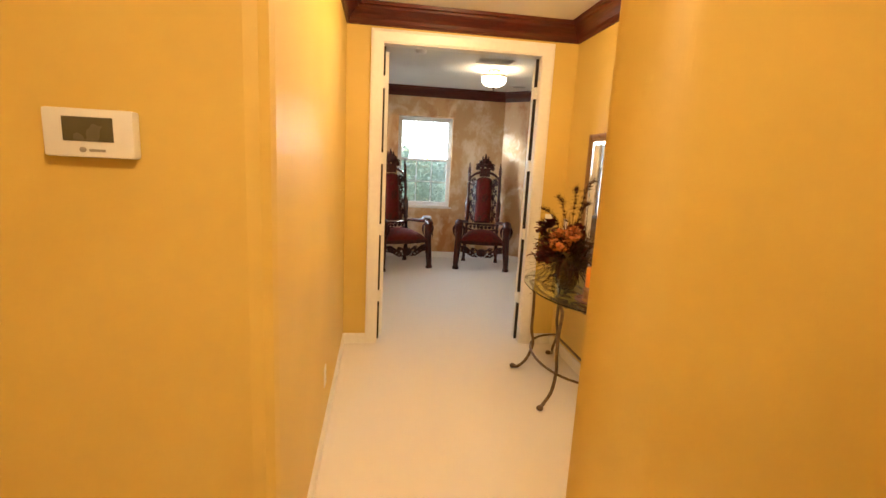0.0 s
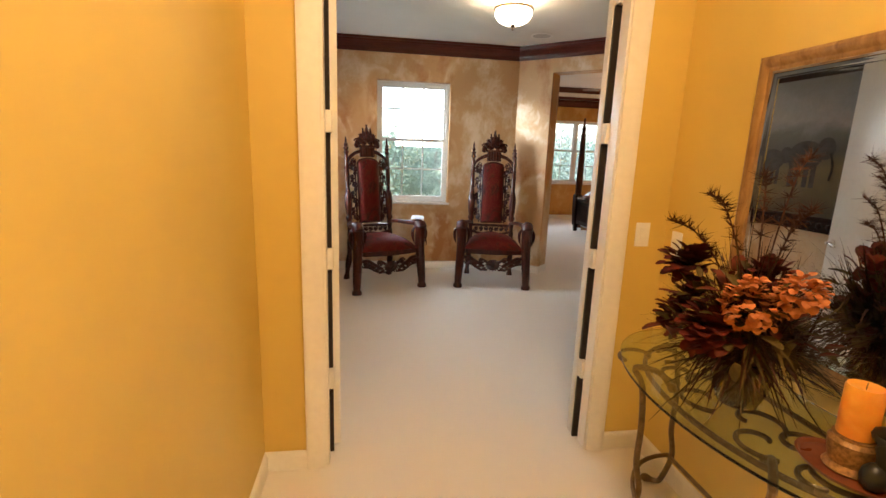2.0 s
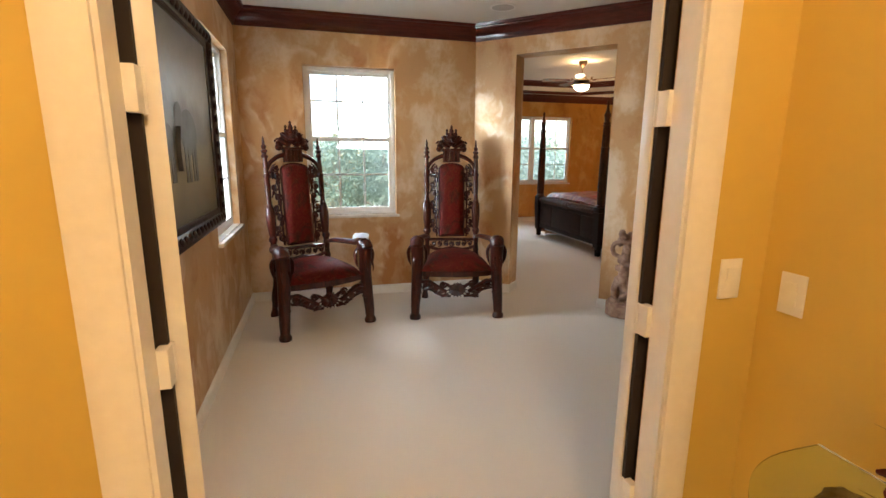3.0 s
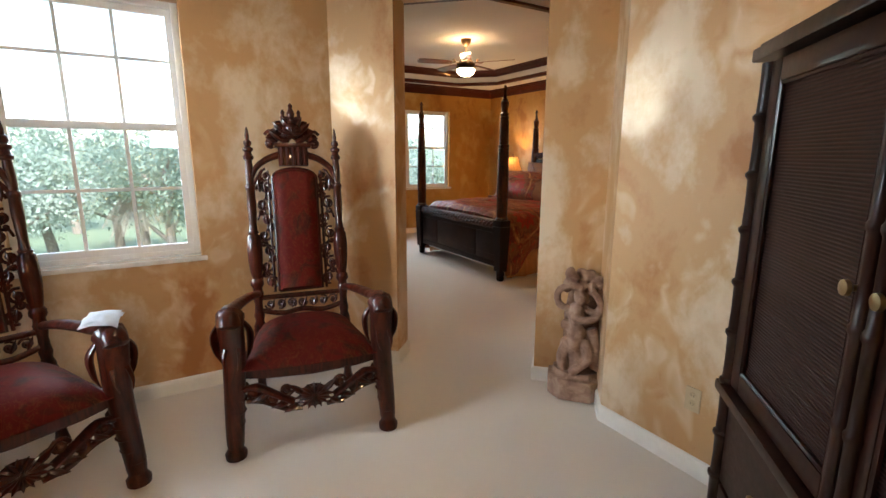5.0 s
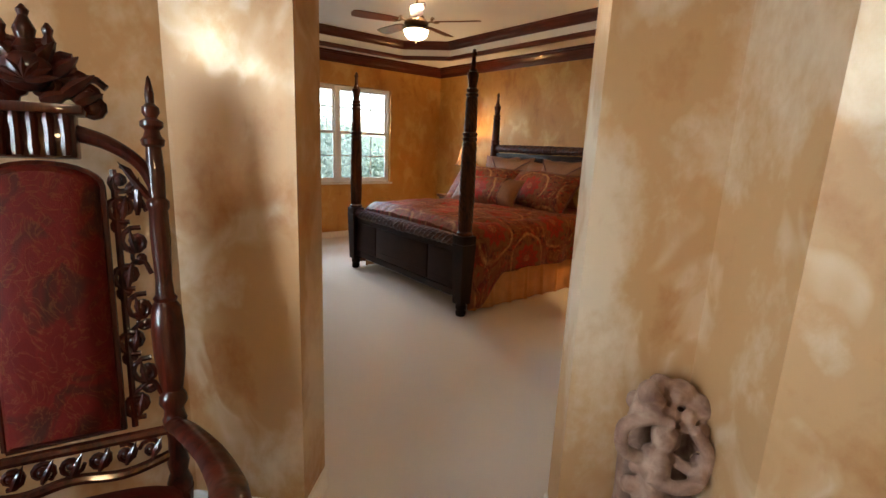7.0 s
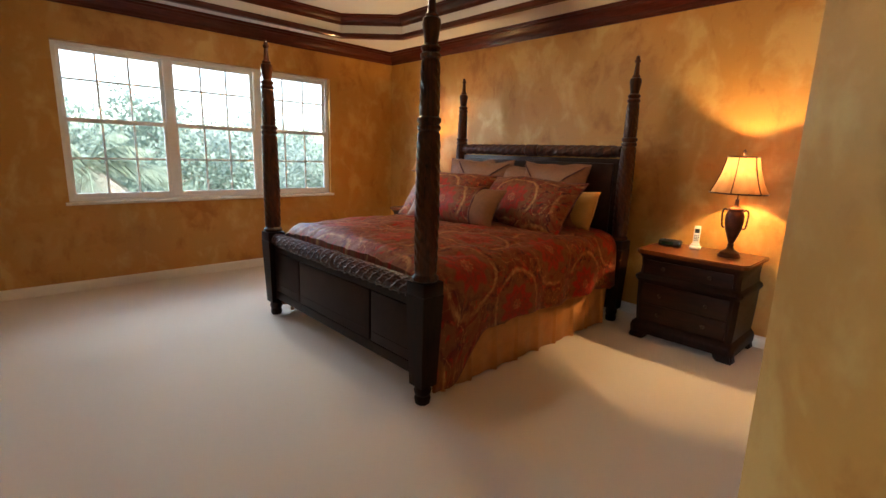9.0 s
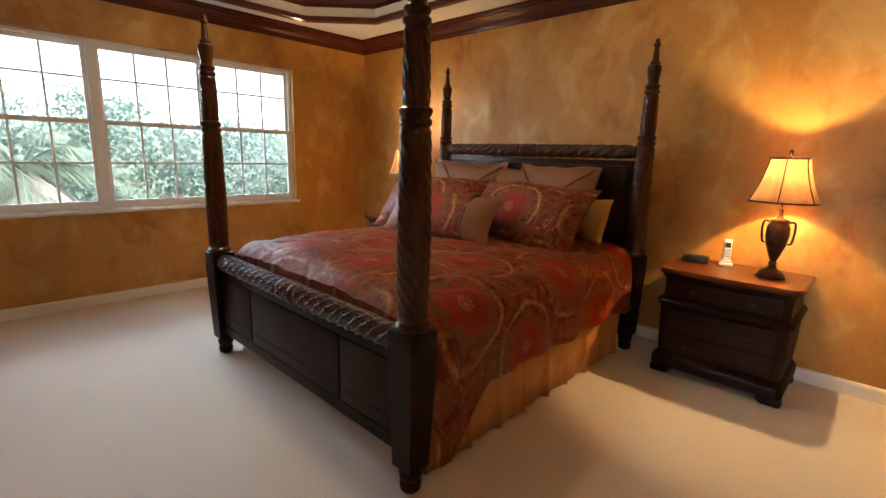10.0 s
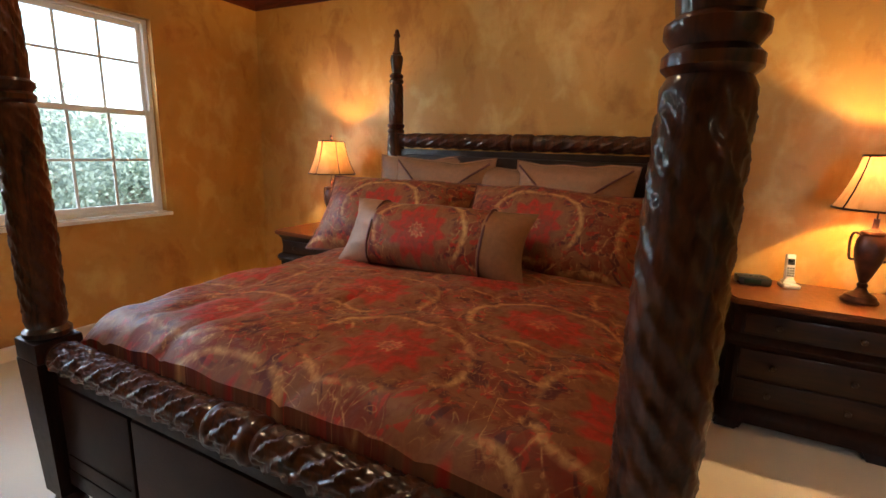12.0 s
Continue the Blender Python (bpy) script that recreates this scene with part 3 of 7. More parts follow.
def turned_post():
    return [(0.026, 0.40), (0.032, 0.42), (0.034, 0.47), (0.024, 0.50), (0.030, 0.53), (0.024, 0.56), (0.022, 0.60), (0.033, 0.66), (0.028, 0.67), (0.026, 0.69), (0.038, 0.71), (0.036, 0.73),
            (0.027, 0.745), (0.033, 0.78), (0.041, 0.85), (0.043, 0.92), (0.038, 0.985), (0.028, 1.0), (0.032, 1.01), (0.024, 1.02), (0.021, 1.06), (0.026, 1.18), (0.024, 1.25), (0.029, 1.26), (0.029, 1.275),
            (0.021, 1.285), (0.023, 1.35), (0.019, 1.42), (0.027, 1.425), (0.03, 1.44), (0.022, 1.45), (0.018, 1.465), (0.029, 1.475), (0.029, 1.487), (0.014, 1.497), (0.022, 1.51), (0.021, 1.525), (0.011, 1.535),
            (0.012, 1.56), (0.005, 1.60), (0.001, 1.607)]


def throne_chair(at):
    chair = thing("throne_chair", at, "tall carved mahogany throne chair with red damask upholstery", "chair", "throne chairs")
    lean = pose(0, 0.235, 0.42, -7, 0, 0) @ Matrix.Diagonal((1, 1, 1.033, 1)) @ pose(0, 0, -0.42)
    # legs
    for sx in (-1, 1):
        bm = bmesh.new()
        path = curve([(sx * 0.385, -0.335, 0.0), (sx * 0.382, -0.328, 0.13), (sx * 0.372, -0.315, 0.30), (sx * 0.362, -0.305, 0.47), (sx * 0.362, -0.312, 0.60), (sx * 0.365, -0.305, 0.69), (sx * 0.362, -0.27, 0.725)], 5)
        rad = [0.036 + 0.030 * (i / (len(path) - 1)) ** 0.8 for i in range(len(path))]
        rad[0], rad[1], rad[2] = 0.046, 0.046, 0.036
        rad[-1] = 0.05
        sweep(bm, path, rad, 14)
        # ringed trunk and ears on the arm's head
        for k in range(5):
            z = 0.12 + k * 0.06
            lathe(bm, [(0.038 + 0.006 * k / 2, -0.006), (0.044 + 0.006 * k / 2, 0), (0.038 + 0.006 * k / 2, 0.006)], 14, pose(sx * (0.383 - 0.006 * k), -0.329 + 0.007 * k, z, 3, 0, 0))
        for s in (-1, 1):
            pts = [(sx * 0.362 + s * 0.05, -0.285, 0.69), (sx * 0.362 + s * 0.078, -0.275, 0.63), (sx * 0.362 + s * 0.074, -0.283, 0.55), (sx * 0.362 + s * 0.056, -0.295, 0.49)]
            sweep(bm, curve(pts, 4), [0.02, 0.026, 0.03, 0.034, 0.036, 0.036, 0.034, 0.03, 0.026, 0.02, 0.014, 0.008, 0.004], 8, 0.45)
            sweep(bm, curve([(sx * 0.362 + s * 0.028, -0.36, 0.58), (sx * 0.365 + s * 0.033, -0.385, 0.53), (sx * 0.368 + s * 0.025, -0.392, 0.48)], 4), [0.011, 0.011, 0.01, 0.009, 0.008, 0.007, 0.005, 0.004, 0.002], 7)
            ball(bm, (sx * 0.362 + s * 0.04, -0.335, 0.655), 0.011, 8)
        lathe(bm, [(0.03, 0.0), (0.05, 0.004), (0.052, 0.03), (0.042, 0.045), (0.036, 0.06)], 14, pose(sx * 0.385, -0.335, 0))
        part("front_leg", bm, M_CHAIRCARVED, chair)
        bm = bmesh.new()
        path = curve([(sx * 0.27, 0.315, 0.0), (sx * 0.265, 0.29, 0.12), (sx * 0.258, 0.255, 0.28), (sx * 0.252, 0.238, 0.45)], 4)
        sweep(bm, path, [0.03 + 0.006 * math.cos(i) for i in range(len(path))], 10)
        part("back_leg", bm, M_CHAIR, chair)
        bm = bmesh.new()
        path = curve([(sx * 0.25, 0.215, 0.675), (sx * 0.285, 0.13, 0.69), (sx * 0.335, 0.0, 0.695), (sx * 0.365, -0.14, 0.705), (sx * 0.365, -0.25, 0.735), (sx * 0.365, -0.325, 0.725), (sx * 0.365, -0.362, 0.675)], 5)
        n = len(path)
        sweep(bm, path, [0.027 + 0.026 * (i / n) for i in range(n - 1)] + [0.03], 12, 0.72)
        part("arm", bm, M_CHAIRCARVED, chair)
        bm = bmesh.new()
        lathe(bm, turned_post(), 14, lean @ pose(sx * 0.25, 0, 0))
        post = part("back_post", bm, M_CHAIRCARVED, chair)
        # pierced scrollwork beside the panel
        bm = bmesh.new()
        for k in range(7):
            z = 0.72 + 0.09 * k
            hand = 1 if k % 2 else -1
            x = sx * (0.178 + 0.012 * hand)
            scroll(bm, x, z, 0.040, 1.3, hand * 1.2, 0.010, 0, hand * sx, lean)
            scroll(bm, sx * 0.178 - sx * hand * 0.02, z + 0.045, 0.024, 1.1, -hand * 1.4, 0.007, 0.004, -hand * sx, lean)
            leaf(bm, (x, -0.006, z - 0.03), (sx * 0.178, -0.008, z + 0.035), 0.012, 0.010, lean)
        sweep(bm, [(sx * 0.152, 0, 0.66), (sx * 0.152, 0, 1.36)], 0.009, 6, 1, lean)
        for k in range(4):
            sweep(bm, curve([(sx * 0.152, 0, 0.75 + k * 0.17), (sx * 0.20, 0, 0.78 + k * 0.17), (sx * 0.222, 0, 0.74 + k * 0.17)], 4), 0.007, 6, 1, lean)
        part("pierced_scrollwork", bm, M_CHAIRCARVED, chair)
    # upholstered back
    bm = bmesh.new()
    n = 14
    out = [(-0.122, 0.665), (0.122, 0.665)] + [(0.122 * math.cos(math.pi * i / n), 1.315 + 0.055 * math.sin(math.pi * i / n)) for i in range(n + 1)]
    lo = [bm.verts.new(lean @ Vector((x, 0.03, z))) for x, z in out]
    mid = [bm.verts.new(lean @ Vector((x, -0.02, z))) for x, z in out]
    inn = [bm.verts.new(lean @ Vector((x * 0.86, -0.045, 1.02 + (z - 1.02) * 0.95))) for x, z in out]
    core = [bm.verts.new(lean @ Vector((x * 0.5, -0.06, 1.02 + (z - 1.02) * 0.75))) for x, z in out]
    for r, s in ((lo, mid), (mid, inn), (inn, core)):
        for i in range(len(out)):
            j = (i + 1) % len(out)
            bm.faces.new((r[i], r[j], s[j], s[i]))
    bm.faces.new(core), bm.faces.new(lo[::-1])
    part("backrest", bm, M_VELVET, chair, "red damask back panel")
    bm = bmesh.new()
    ring = [lean @ Vector((x * 1.02, -0.012, z)) for x, z in out]
    sweep(bm, ring + ring[:1], 0.011, 7)
    part("panel_moulding", bm, M_CHAIR, chair)
    # top rail, crest
    bm = bmesh.new()
    for sx in (-1, 1):
        sweep(bm, curve([(sx * 0.25, 0, 1.30), (sx * 0.215, 0, 1.375), (sx * 0.15, 0, 1.425), (sx * 0.08, 0, 1.45)], 5), [0.018 + 0.0006 * i for i in range(16)], 10, 0.8, lean)
        scroll(bm, sx * 0.165, 1.33, 0.04, 1.3, 1.5, 0.009, 0, -sx, lean)
        leaf(bm, (sx * 0.24, 0, 1.27), (sx * 0.165, -0.01, 1.38), 0.016, 0.012, lean)
        leaf(bm, (sx * 0.20, 0, 1.24), (sx * 0.21, -0.01, 1.34), 0.014, 0.012, lean)
    box(bm, -0.085, 0.085, -0.03, 0.02, 1.385, 1.495, 0.006, lean)
    for k in range(5):
        x = -0.064 + 0.032 * k
        lathe(bm, [(0.010, 1.39), (0.013, 1.41), (0.010, 1.44), (0.013, 1.475), (0.010, 1.49)], 8, lean @ pose(x, -0.034, 0))
    part("top_rail", bm, M_CHAIRCARVED, chair)
    bm = bmesh.new()
    box(bm, -0.105, 0.105, -0.04, 0.025, 1.49, 1.515, 0.008, lean)
    for sx in (-1, 1):
        for cx, cz, r, st in ((0.115, 1.545, 0.044, 0.4), (0.07, 1.60, 0.036, 1.0), (0.095, 1.575, 0.028, 2.6), (0.035, 1.56, 0.034, 2.0), (0.125, 1.515, 0.026, 4.0), (0.03, 1.635, 0.026, 1.2)):
            scroll(bm, sx * cx, cz, r, 1.4, st if sx > 0 else math.pi - st, 0.013, -0.012, sx, lean)
        for bx, bz, tx, tz in ((0.06, 1.53, 0.135, 1.59), (0.05, 1.58, 0.105, 1.63), (0.02, 1.60, 0.06, 1.66), (0.09, 1.52, 0.15, 1.545), (0.02, 1.52, 0.085, 1.54)):
            leaf(bm, (sx * bx, -0.02, bz), (sx * tx, -0.028, tz), 0.024, 0.018, lean)
        lathe(bm, [(0.012, 1.64), (0.016, 1.66), (0.009, 1.675), (0.013, 1.69), (0.004, 1.705)], 8, lean @ pose(sx * 0.045, -0.012, 0))
    ball(bm, (0, -0.03, 1.585), 0.05, 12, (1.1, 0.6, 0.95), lean)
    for k in range(7):
        a = math.pi * (k + 0.5) / 7
        leaf(bm, (0, -0.05, 1.56), (0.07 * math.cos(a), -0.055, 1.56 + 0.05 * math.sin(a)), 0.014, 0.012, lean)
    lathe(bm, [(0.022, 1.62), (0.03, 1.64), (0.018, 1.66), (0.024, 1.685), (0.017, 1.70), (0.01, 1.715), (0.014, 1.728), (0.003, 1.742)], 10, lean @ pose(0, -0.012, 0))
    part("crest", bm, M_CHAIRCARVED, chair, "carved crown-like crest")
    # lower rail of the back
    bm = bmesh.new()
    sweep(bm, [(-0.25, 0, 0.63), (0.25, 0, 0.63)], 0.015, 8, 1, lean)
    sweep(bm, curve([(-0.25, 0, 0.56), (-0.12, 0, 0.53), (0, 0, 0.545), (0.12, 0, 0.53), (0.25, 0, 0.56)], 5), 0.015, 8, 1, lean)
    for k in range(-3, 4):
        scroll(bm, k * 0.062, 0.588, 0.030, 1.3, k, 0.008, -0.004, 1 if k < 0 else -1, lean)
        leaf(bm, (k * 0.062, -0.012, 0.56), (k * 0.062 + 0.028, -0.014, 0.62), 0.012, 0.01, lean)
    part("lower_back_rail", bm, M_CHAIRCARVED, chair)
    # seat
    bm = bmesh.new()
    fr = [(-0.36, -0.30), (-0.22, -0.345), (0, -0.36), (0.22, -0.345), (0.36, -0.30), (0.265, 0.25), (-0.265, 0.25)]
    prism(bm, fr, 0.395, 0.455)
    bmesh.ops.bevel(bm, geom=bm.edges[:], offset=0.01, segments=2, affect="EDGES")
    part("seat_frame", bm, M_CHAIR, chair)
    bm = bmesh.new()
    rows = []
    N = 16
    for i in range(N + 1):
        v = i / N
        y = -0.345 + v * 0.585
        half = 0.335 - 0.085 * v
        row = []
        for j in range(N + 1):
            u = 2 * j / N - 1
            fall = (1 - abs(u) ** 4) * (1 - abs(2 * v - 1) ** 4)
            bow = -0.02 * (1 - u * u) * (1 - v)
            dome = 0.457 + 0.085 * fall ** 0.6 + 0.05 * (1 - u * u) * (1 - (2 * v - 1) ** 2)
            row.append(bm.verts.new((u * half, y + bow, dome)))
        rows.append(row)
    for a, b in zip(rows, rows[1:]):
        for j in range(N):
            bm.faces.new((a[j], a[j + 1], b[j + 1], b[j]))
    rim = bmesh.ops.extrude_edge_only(bm, edges=[e for e in bm.edges if e.is_boundary])["geom"]
    for v in rim:
        if isinstance(v, bmesh.types.BMVert):
            v.co.z = 0.451
    part("seat", bm, M_VELVET, chair, "domed red damask seat")
    # apron
    bm = bmesh.new()
    for sx in (-1, 1):
        sweep(bm, curve([(sx * 0.345, -0.315, 0.30), (sx * 0.27, -0.33, 0.315), (sx * 0.19, -0.34, 0.27), (sx * 0.10, -0.345, 0.215)], 5), [0.026] * 5 + [0.03] * 5 + [0.028] * 6, 9, 0.6)
        scroll(bm, sx * 0.285, 0.285, 0.034, 1.3, 1.0, 0.013, -0.335, sx)
        scroll(bm, sx * 0.20, 0.245, 0.032, 1.3, 2.4, 0.012, -0.34, -sx)
        scroll(bm, sx * 0.13, 0.285, 0.036, 1.3, 0.2, 0.011, -0.34, sx)
        for bx, bz, tx, tz in ((0.12, 0.22, 0.21, 0.20), (0.08, 0.20, 0.15, 0.165), (0.22, 0.28, 0.30, 0.245), (0.05, 0.25, 0.12, 0.31)):
            leaf(bm, (sx * bx, -0.345, bz), (sx * tx, -0.35, tz), 0.026, 0.016)
        sweep(bm, curve([(sx * 0.32, -0.33, 0.25), (sx * 0.24, -0.338, 0.235), (sx * 0.15, -0.342, 0.185), (sx * 0.06, -0.345, 0.175)], 5), [0.016] * 16, 8, 0.7)
    ball(bm, (0, -0.345, 0.235), 0.06, 12, (1.25, 0.4, 1.05))
    for k in range(9):
        a = math.pi + math.pi * (k + 0.5) / 9
        leaf(bm, (0, -0.362, 0.25), (0.10 * math.cos(a), -0.36, 0.25 + 0.085 * math.sin(a)), 0.026, 0.016)
    for k in range(7):
        a = math.pi * (k + 0.5) / 7
        leaf(bm, (0, -0.362, 0.25), (0.08 * math.cos(a), -0.36, 0.25 + 0.06 * math.sin(a)), 0.022, 0.014)
    bmesh.ops.translate(bm, vec=(0, 0, 0.04), verts=bm.verts[:])
    part("apron", bm, M_CHAIRCARVED, chair, "pierced carved apron")
    return chair


chair = throne_chair(pose(1.942, 8.175, 0, 0, 0, -10.5))
second = copy_thing(chair, pose(0.612, 8.11, 0, 0, 0, 22))

M_CLOTH = simple("white_cloth", (0.75, 0.76, 0.80), 0.85, vary=0.06, scale=60)


def folded_cloth():
    """A folded white cloth lying on the arm of one chair."""
    bm = bmesh.new()
    for k in range(2):
        g = []
        for i in range(9):
            row = []
            for j in range(7):
                x, y = (i / 8 - 0.5) * (0.19 - k * 0.02), (j / 6 - 0.5) * (0.14 - k * 0.02)
                row.append(bm.verts.new((x + 0.008 * k, y, 0.004 + 0.009 * k + 0.012 * noise.noise(Vector((x * 22, y * 22, k))) - 1.6 * x * x - 2.4 * y * y)))
            g.append(row)
        for a, b in zip(g, g[1:]):
            for j in range(6):
                bm.faces.new((a[j], a[j + 1], b[j + 1], b[j]))
    bmesh.ops.solidify(bm, geom=bm.faces[:], thickness=0.004)
    m = second.matrix_basis @ pose(0.364, -0.235, 0.785, 0, 0, 60)
    tagged(part("folded_cloth", bm, M_CLOTH, at=m), "small folded white cloth lying on the chair's arm", "cloth")


folded_cloth()


# ---- bed ----
def spiral_post(bm, prof, twist, lobes, depth, seg=32, m=None, bands=()):
    """A turned post whose plain stretches carry a carved spiral. prof: (radius, height) rows; bands: heights from, to."""
    zs = []
    for (r0, z0), (r1, z1) in zip(prof, prof[1:]):
        n = max(1, int((z1 - z0) / 0.009))
        zs += [(r0 + (r1 - r0) * k / n, z0 + (z1 - z0) * k / n) for k in range(n)]
    zs.append(prof[-1])
    rings = []
    for r, z in zs:
        on = any(a < z < b for a, b in bands)
        row = []
        for i in range(seg):
            a = 2 * math.pi * i / seg
            q = r
            if on:
                # overlapping slanted leaves: a slow rise, a sharp edge, a vein along the middle
                p = (lobes * (a + twist * z) / (2 * math.pi) + 0.06 * math.sin(lobes * (a - 0.6 * twist * z))) % 1.0
                q += depth * (1.5 * min(p / 0.75, (1 - p) / 0.25) - 0.9 - 0.5 * math.exp(-((p - 0.45) / 0.08) ** 2) + 0.2 * math.sin(2 * math.pi * (2.5 * abs(p - 0.45) + 34 * z)))
            row.append(bm.verts.new((q * math.cos(a), q * math.sin(a), z)))
        rings.append(row)
    for a, b in zip(rings, rings[1:]):
        for i in range(seg):
            j = (i + 1) % seg
            bm.faces.new((a[i], a[j], b[j], b[i]))
    bm.faces.new(rings[0][::-1]), bm.faces.new(rings[-1])
    if m is not None:
        bmesh.ops.transform(bm, matrix=m, verts=[v for r in rings for v in r])


POST = [(0.062, 0.735), (0.072, 0.745), (0.072, 0.76), (0.058, 0.775), (0.064, 0.80), (0.062, 0.82), (0.066, 1.10), (0.06, 1.52), (0.052, 1.535), (0.062, 1.545), (0.062, 1.56), (0.052, 1.57), (0.063, 1.585), (0.063, 1.60),
        (0.05, 1.61), (0.053, 1.63), (0.048, 1.87), (0.042, 1.885), (0.052, 1.895), (0.052, 1.91), (0.04, 1.92), (0.05, 1.935), (0.05, 1.945), (0.034, 1.96), (0.036, 1.98), (0.047, 2.05), (0.044, 2.075), (0.03, 2.085), (0.034, 2.095), (0.022, 2.11),
        (0.017, 2.17), (0.015, 2.20), (0.023, 2.205), (0.024, 2.218), (0.017, 2.225), (0.013, 2.25), (0.002, 2.256)]


def leather():
    k = Nodes("dark_brown_leather", 0.46)
    k.b.inputs["Specular IOR Level"].default_value = 0.12
    f = k.noise(160, 4)
    k.colour(k.ramp(k.noise(6, 4), (0.3, (0.014, 0.0052, 0.0038)), (0.7, (0.030, 0.0118, 0.008))))
    return k.bump(f, 0.2, 0.003).m


def damask(name, half_drop=True):
    """Comforter cloth: rows of round medallions with gold outlines on russet."""
    k = Nodes(name, 0.42)
    uv = k.t.nodes.new("ShaderNodeUVMap").outputs[0]
    sep = k.t.nodes.new("ShaderNodeSeparateXYZ")
    warp = k.t.nodes.new("ShaderNodeTexNoise")
    warp.inputs["Scale"].default_value, warp.inputs["Detail"].default_value = 7, 3
    k.link(uv, warp.inputs["Vector"])
    add = k.t.nodes.new("ShaderNodeVectorMath")
    add.operation = "MULTIPLY_ADD"
    k.link(warp.outputs["Color"], add.inputs[0])
    add.inputs[1].default_value = (0.05, 0.05, 0)
    k.link(uv, add.inputs[2])
    k.link(add.outputs[0], sep.inputs[0])
    # two interlocking lattices of medallions, one repeat 0.86 m along the bed and 0.72 m across
    U = k.maths("DIVIDE", k.maths("SUBTRACT", sep.outputs[0], 5.545), 0.86)
    V = k.maths("DIVIDE", k.maths("SUBTRACT", sep.outputs[1], 0.839), 0.72)

    def centred(q, shift, size):
        return k.maths("MULTIPLY", k.maths("SUBTRACT", k.maths("FRACT", k.maths("ADD", q, 20.0 + shift)), 0.5), size)

    def reach(a, b):
        return k.maths("SQRT", k.maths("ADD", k.maths("MULTIPLY", a, a), k.maths("MULTIPLY", b, b)))

    ax, ay, bx, by = centred(U, 0.5, 0.86), centred(V, 0.5, 0.72), centred(U, 0.0, 0.86), centred(V, 0.0, 0.72)
    da, db = reach(ax, ay), reach(bx, by)
    d = k.maths("MINIMUM", da, db)
    nearer = k.maths("LESS_THAN", da, db)

    def pick(a, b):
        return k.maths("ADD", k.maths("MULTIPLY", a, nearer), k.maths("MULTIPLY", b, k.maths("SUBTRACT", 1.0, nearer)))

    fx, fy = pick(ax, bx), pick(ay, by)
    ang = k.maths("ARCTAN2", fy, fx)
    lobes = k.maths("SINE", k.maths("MULTIPLY", ang, 10.0))
    dd = k.maths("ADD", d, k.maths("MULTIPLY", lobes, k.maths("MULTIPLY", d, 0.16)))
    red, taupe, gold, mauve = (0.36, 0.022, 0.014), (0.21, 0.080, 0.034), (0.56, 0.30, 0.12), (0.175, 0.026, 0.015)
    base = k.ramp(dd, (0.0, (0.44, 0.20, 0.10)), (0.020, (0.36, 0.05, 0.03)), (0.030, (0.46, 0.20, 0.09)), (0.040, red), (0.075, (0.25, 0.035, 0.02)), (0.090, red), (0.125, red), (0.15, taupe), (0.20, taupe), (0.235, mauve), (0.36, mauve))
    # a pointed gold outline round each medallion
    point = k.maths("ADD", d, k.maths("MULTIPLY", k.maths("ABSOLUTE", fy), -0.22))
    ring = k.ramp(k.maths("ABSOLUTE", k.maths("SUBTRACT", point, 0.205)), (0.0, (0.85,) * 3), (0.006, (0.6,) * 3), (0.016, (0, 0, 0)))
    rim = k.ramp(k.maths("ABSOLUTE", k.maths("SUBTRACT", point, 0.272)), (0.0, (0.7,) * 3), (0.018, (0.4,) * 3), (0.045, (0, 0, 0)))

    def cloth_noise(scale, detail, distort):
        q = k.t.nodes.new("ShaderNodeTexNoise")
        q.inputs["Scale"].default_value, q.inputs["Detail"].default_value, q.inputs["Distortion"].default_value = scale, detail, distort
        k.link(uv, q.inputs["Vector"])
        return q.outputs["Fac"]

    # outlines fade in and out along their length; small flowers and dark paisleys lie between
    threads = cloth_noise(42, 4, 0.8)
    lace = k.ramp(cloth_noise(30, 4, 0.9), (0.46, (0, 0, 0)), (0.56, (0.6,) * 3))
    base = k.mix(k.maths("MULTIPLY", lace, k.ramp(d, (0.03, (1, 1, 1)), (0.2, (0.5,) * 3))), base, (0.17, 0.045, 0.025))
    fade = k.ramp(cloth_noise(4.5, 3, 0.6), (0.42, (0.1,) * 3), (0.58, (1, 1, 1)))
    out = k.ramp(d, (0.16, (0, 0, 0)), (0.22, (1, 1, 1)))
    c = k.mix(k.maths("MULTIPLY", out, k.ramp(cloth_noise(9, 4, 1.4), (0.50, (0, 0, 0)), (0.58, (0.85,) * 3))), base, taupe)
    c = k.mix(k.maths("MULTIPLY", out, k.ramp(cloth_noise(13, 3, 1.0), (0.56, (0, 0, 0)), (0.61, (0.9,) * 3))), c, (0.075, 0.012, 0.018))
    c = k.mix(k.maths("MULTIPLY", out, k.ramp(cloth_noise(21, 3, 0.6), (0.58, (0, 0, 0)), (0.62, (0.8,) * 3))), c, red)
    c = k.mix(k.maths("MULTIPLY", rim, fade), c, taupe)
    c = k.mix(k.maths("MULTIPLY", ring, k.maths("MULTIPLY", fade, k.ramp(threads, (0.35, (0.4,) * 3), (0.55, (1, 1, 1))))), c, gold)
    for scale, distort, width, amount in ((4.2, 1.2, 0.014, 0.75), (9, 1.8, 0.02, 0.5)):
        ridge = k.maths("ABSOLUTE", k.maths("SUBTRACT", cloth_noise(scale, 2, distort), 0.5))
        line = k.ramp(ridge, (0.0, (amount,) * 3), (width * 0.4, (amount * 0.4,) * 3), (width, (0, 0, 0)))
        c = k.mix(k.maths("MULTIPLY", k.maths("MULTIPLY", line, out), k.ramp(threads, (0.40, (0.1,) * 3), (0.6, (1, 1, 1)))), c, gold)
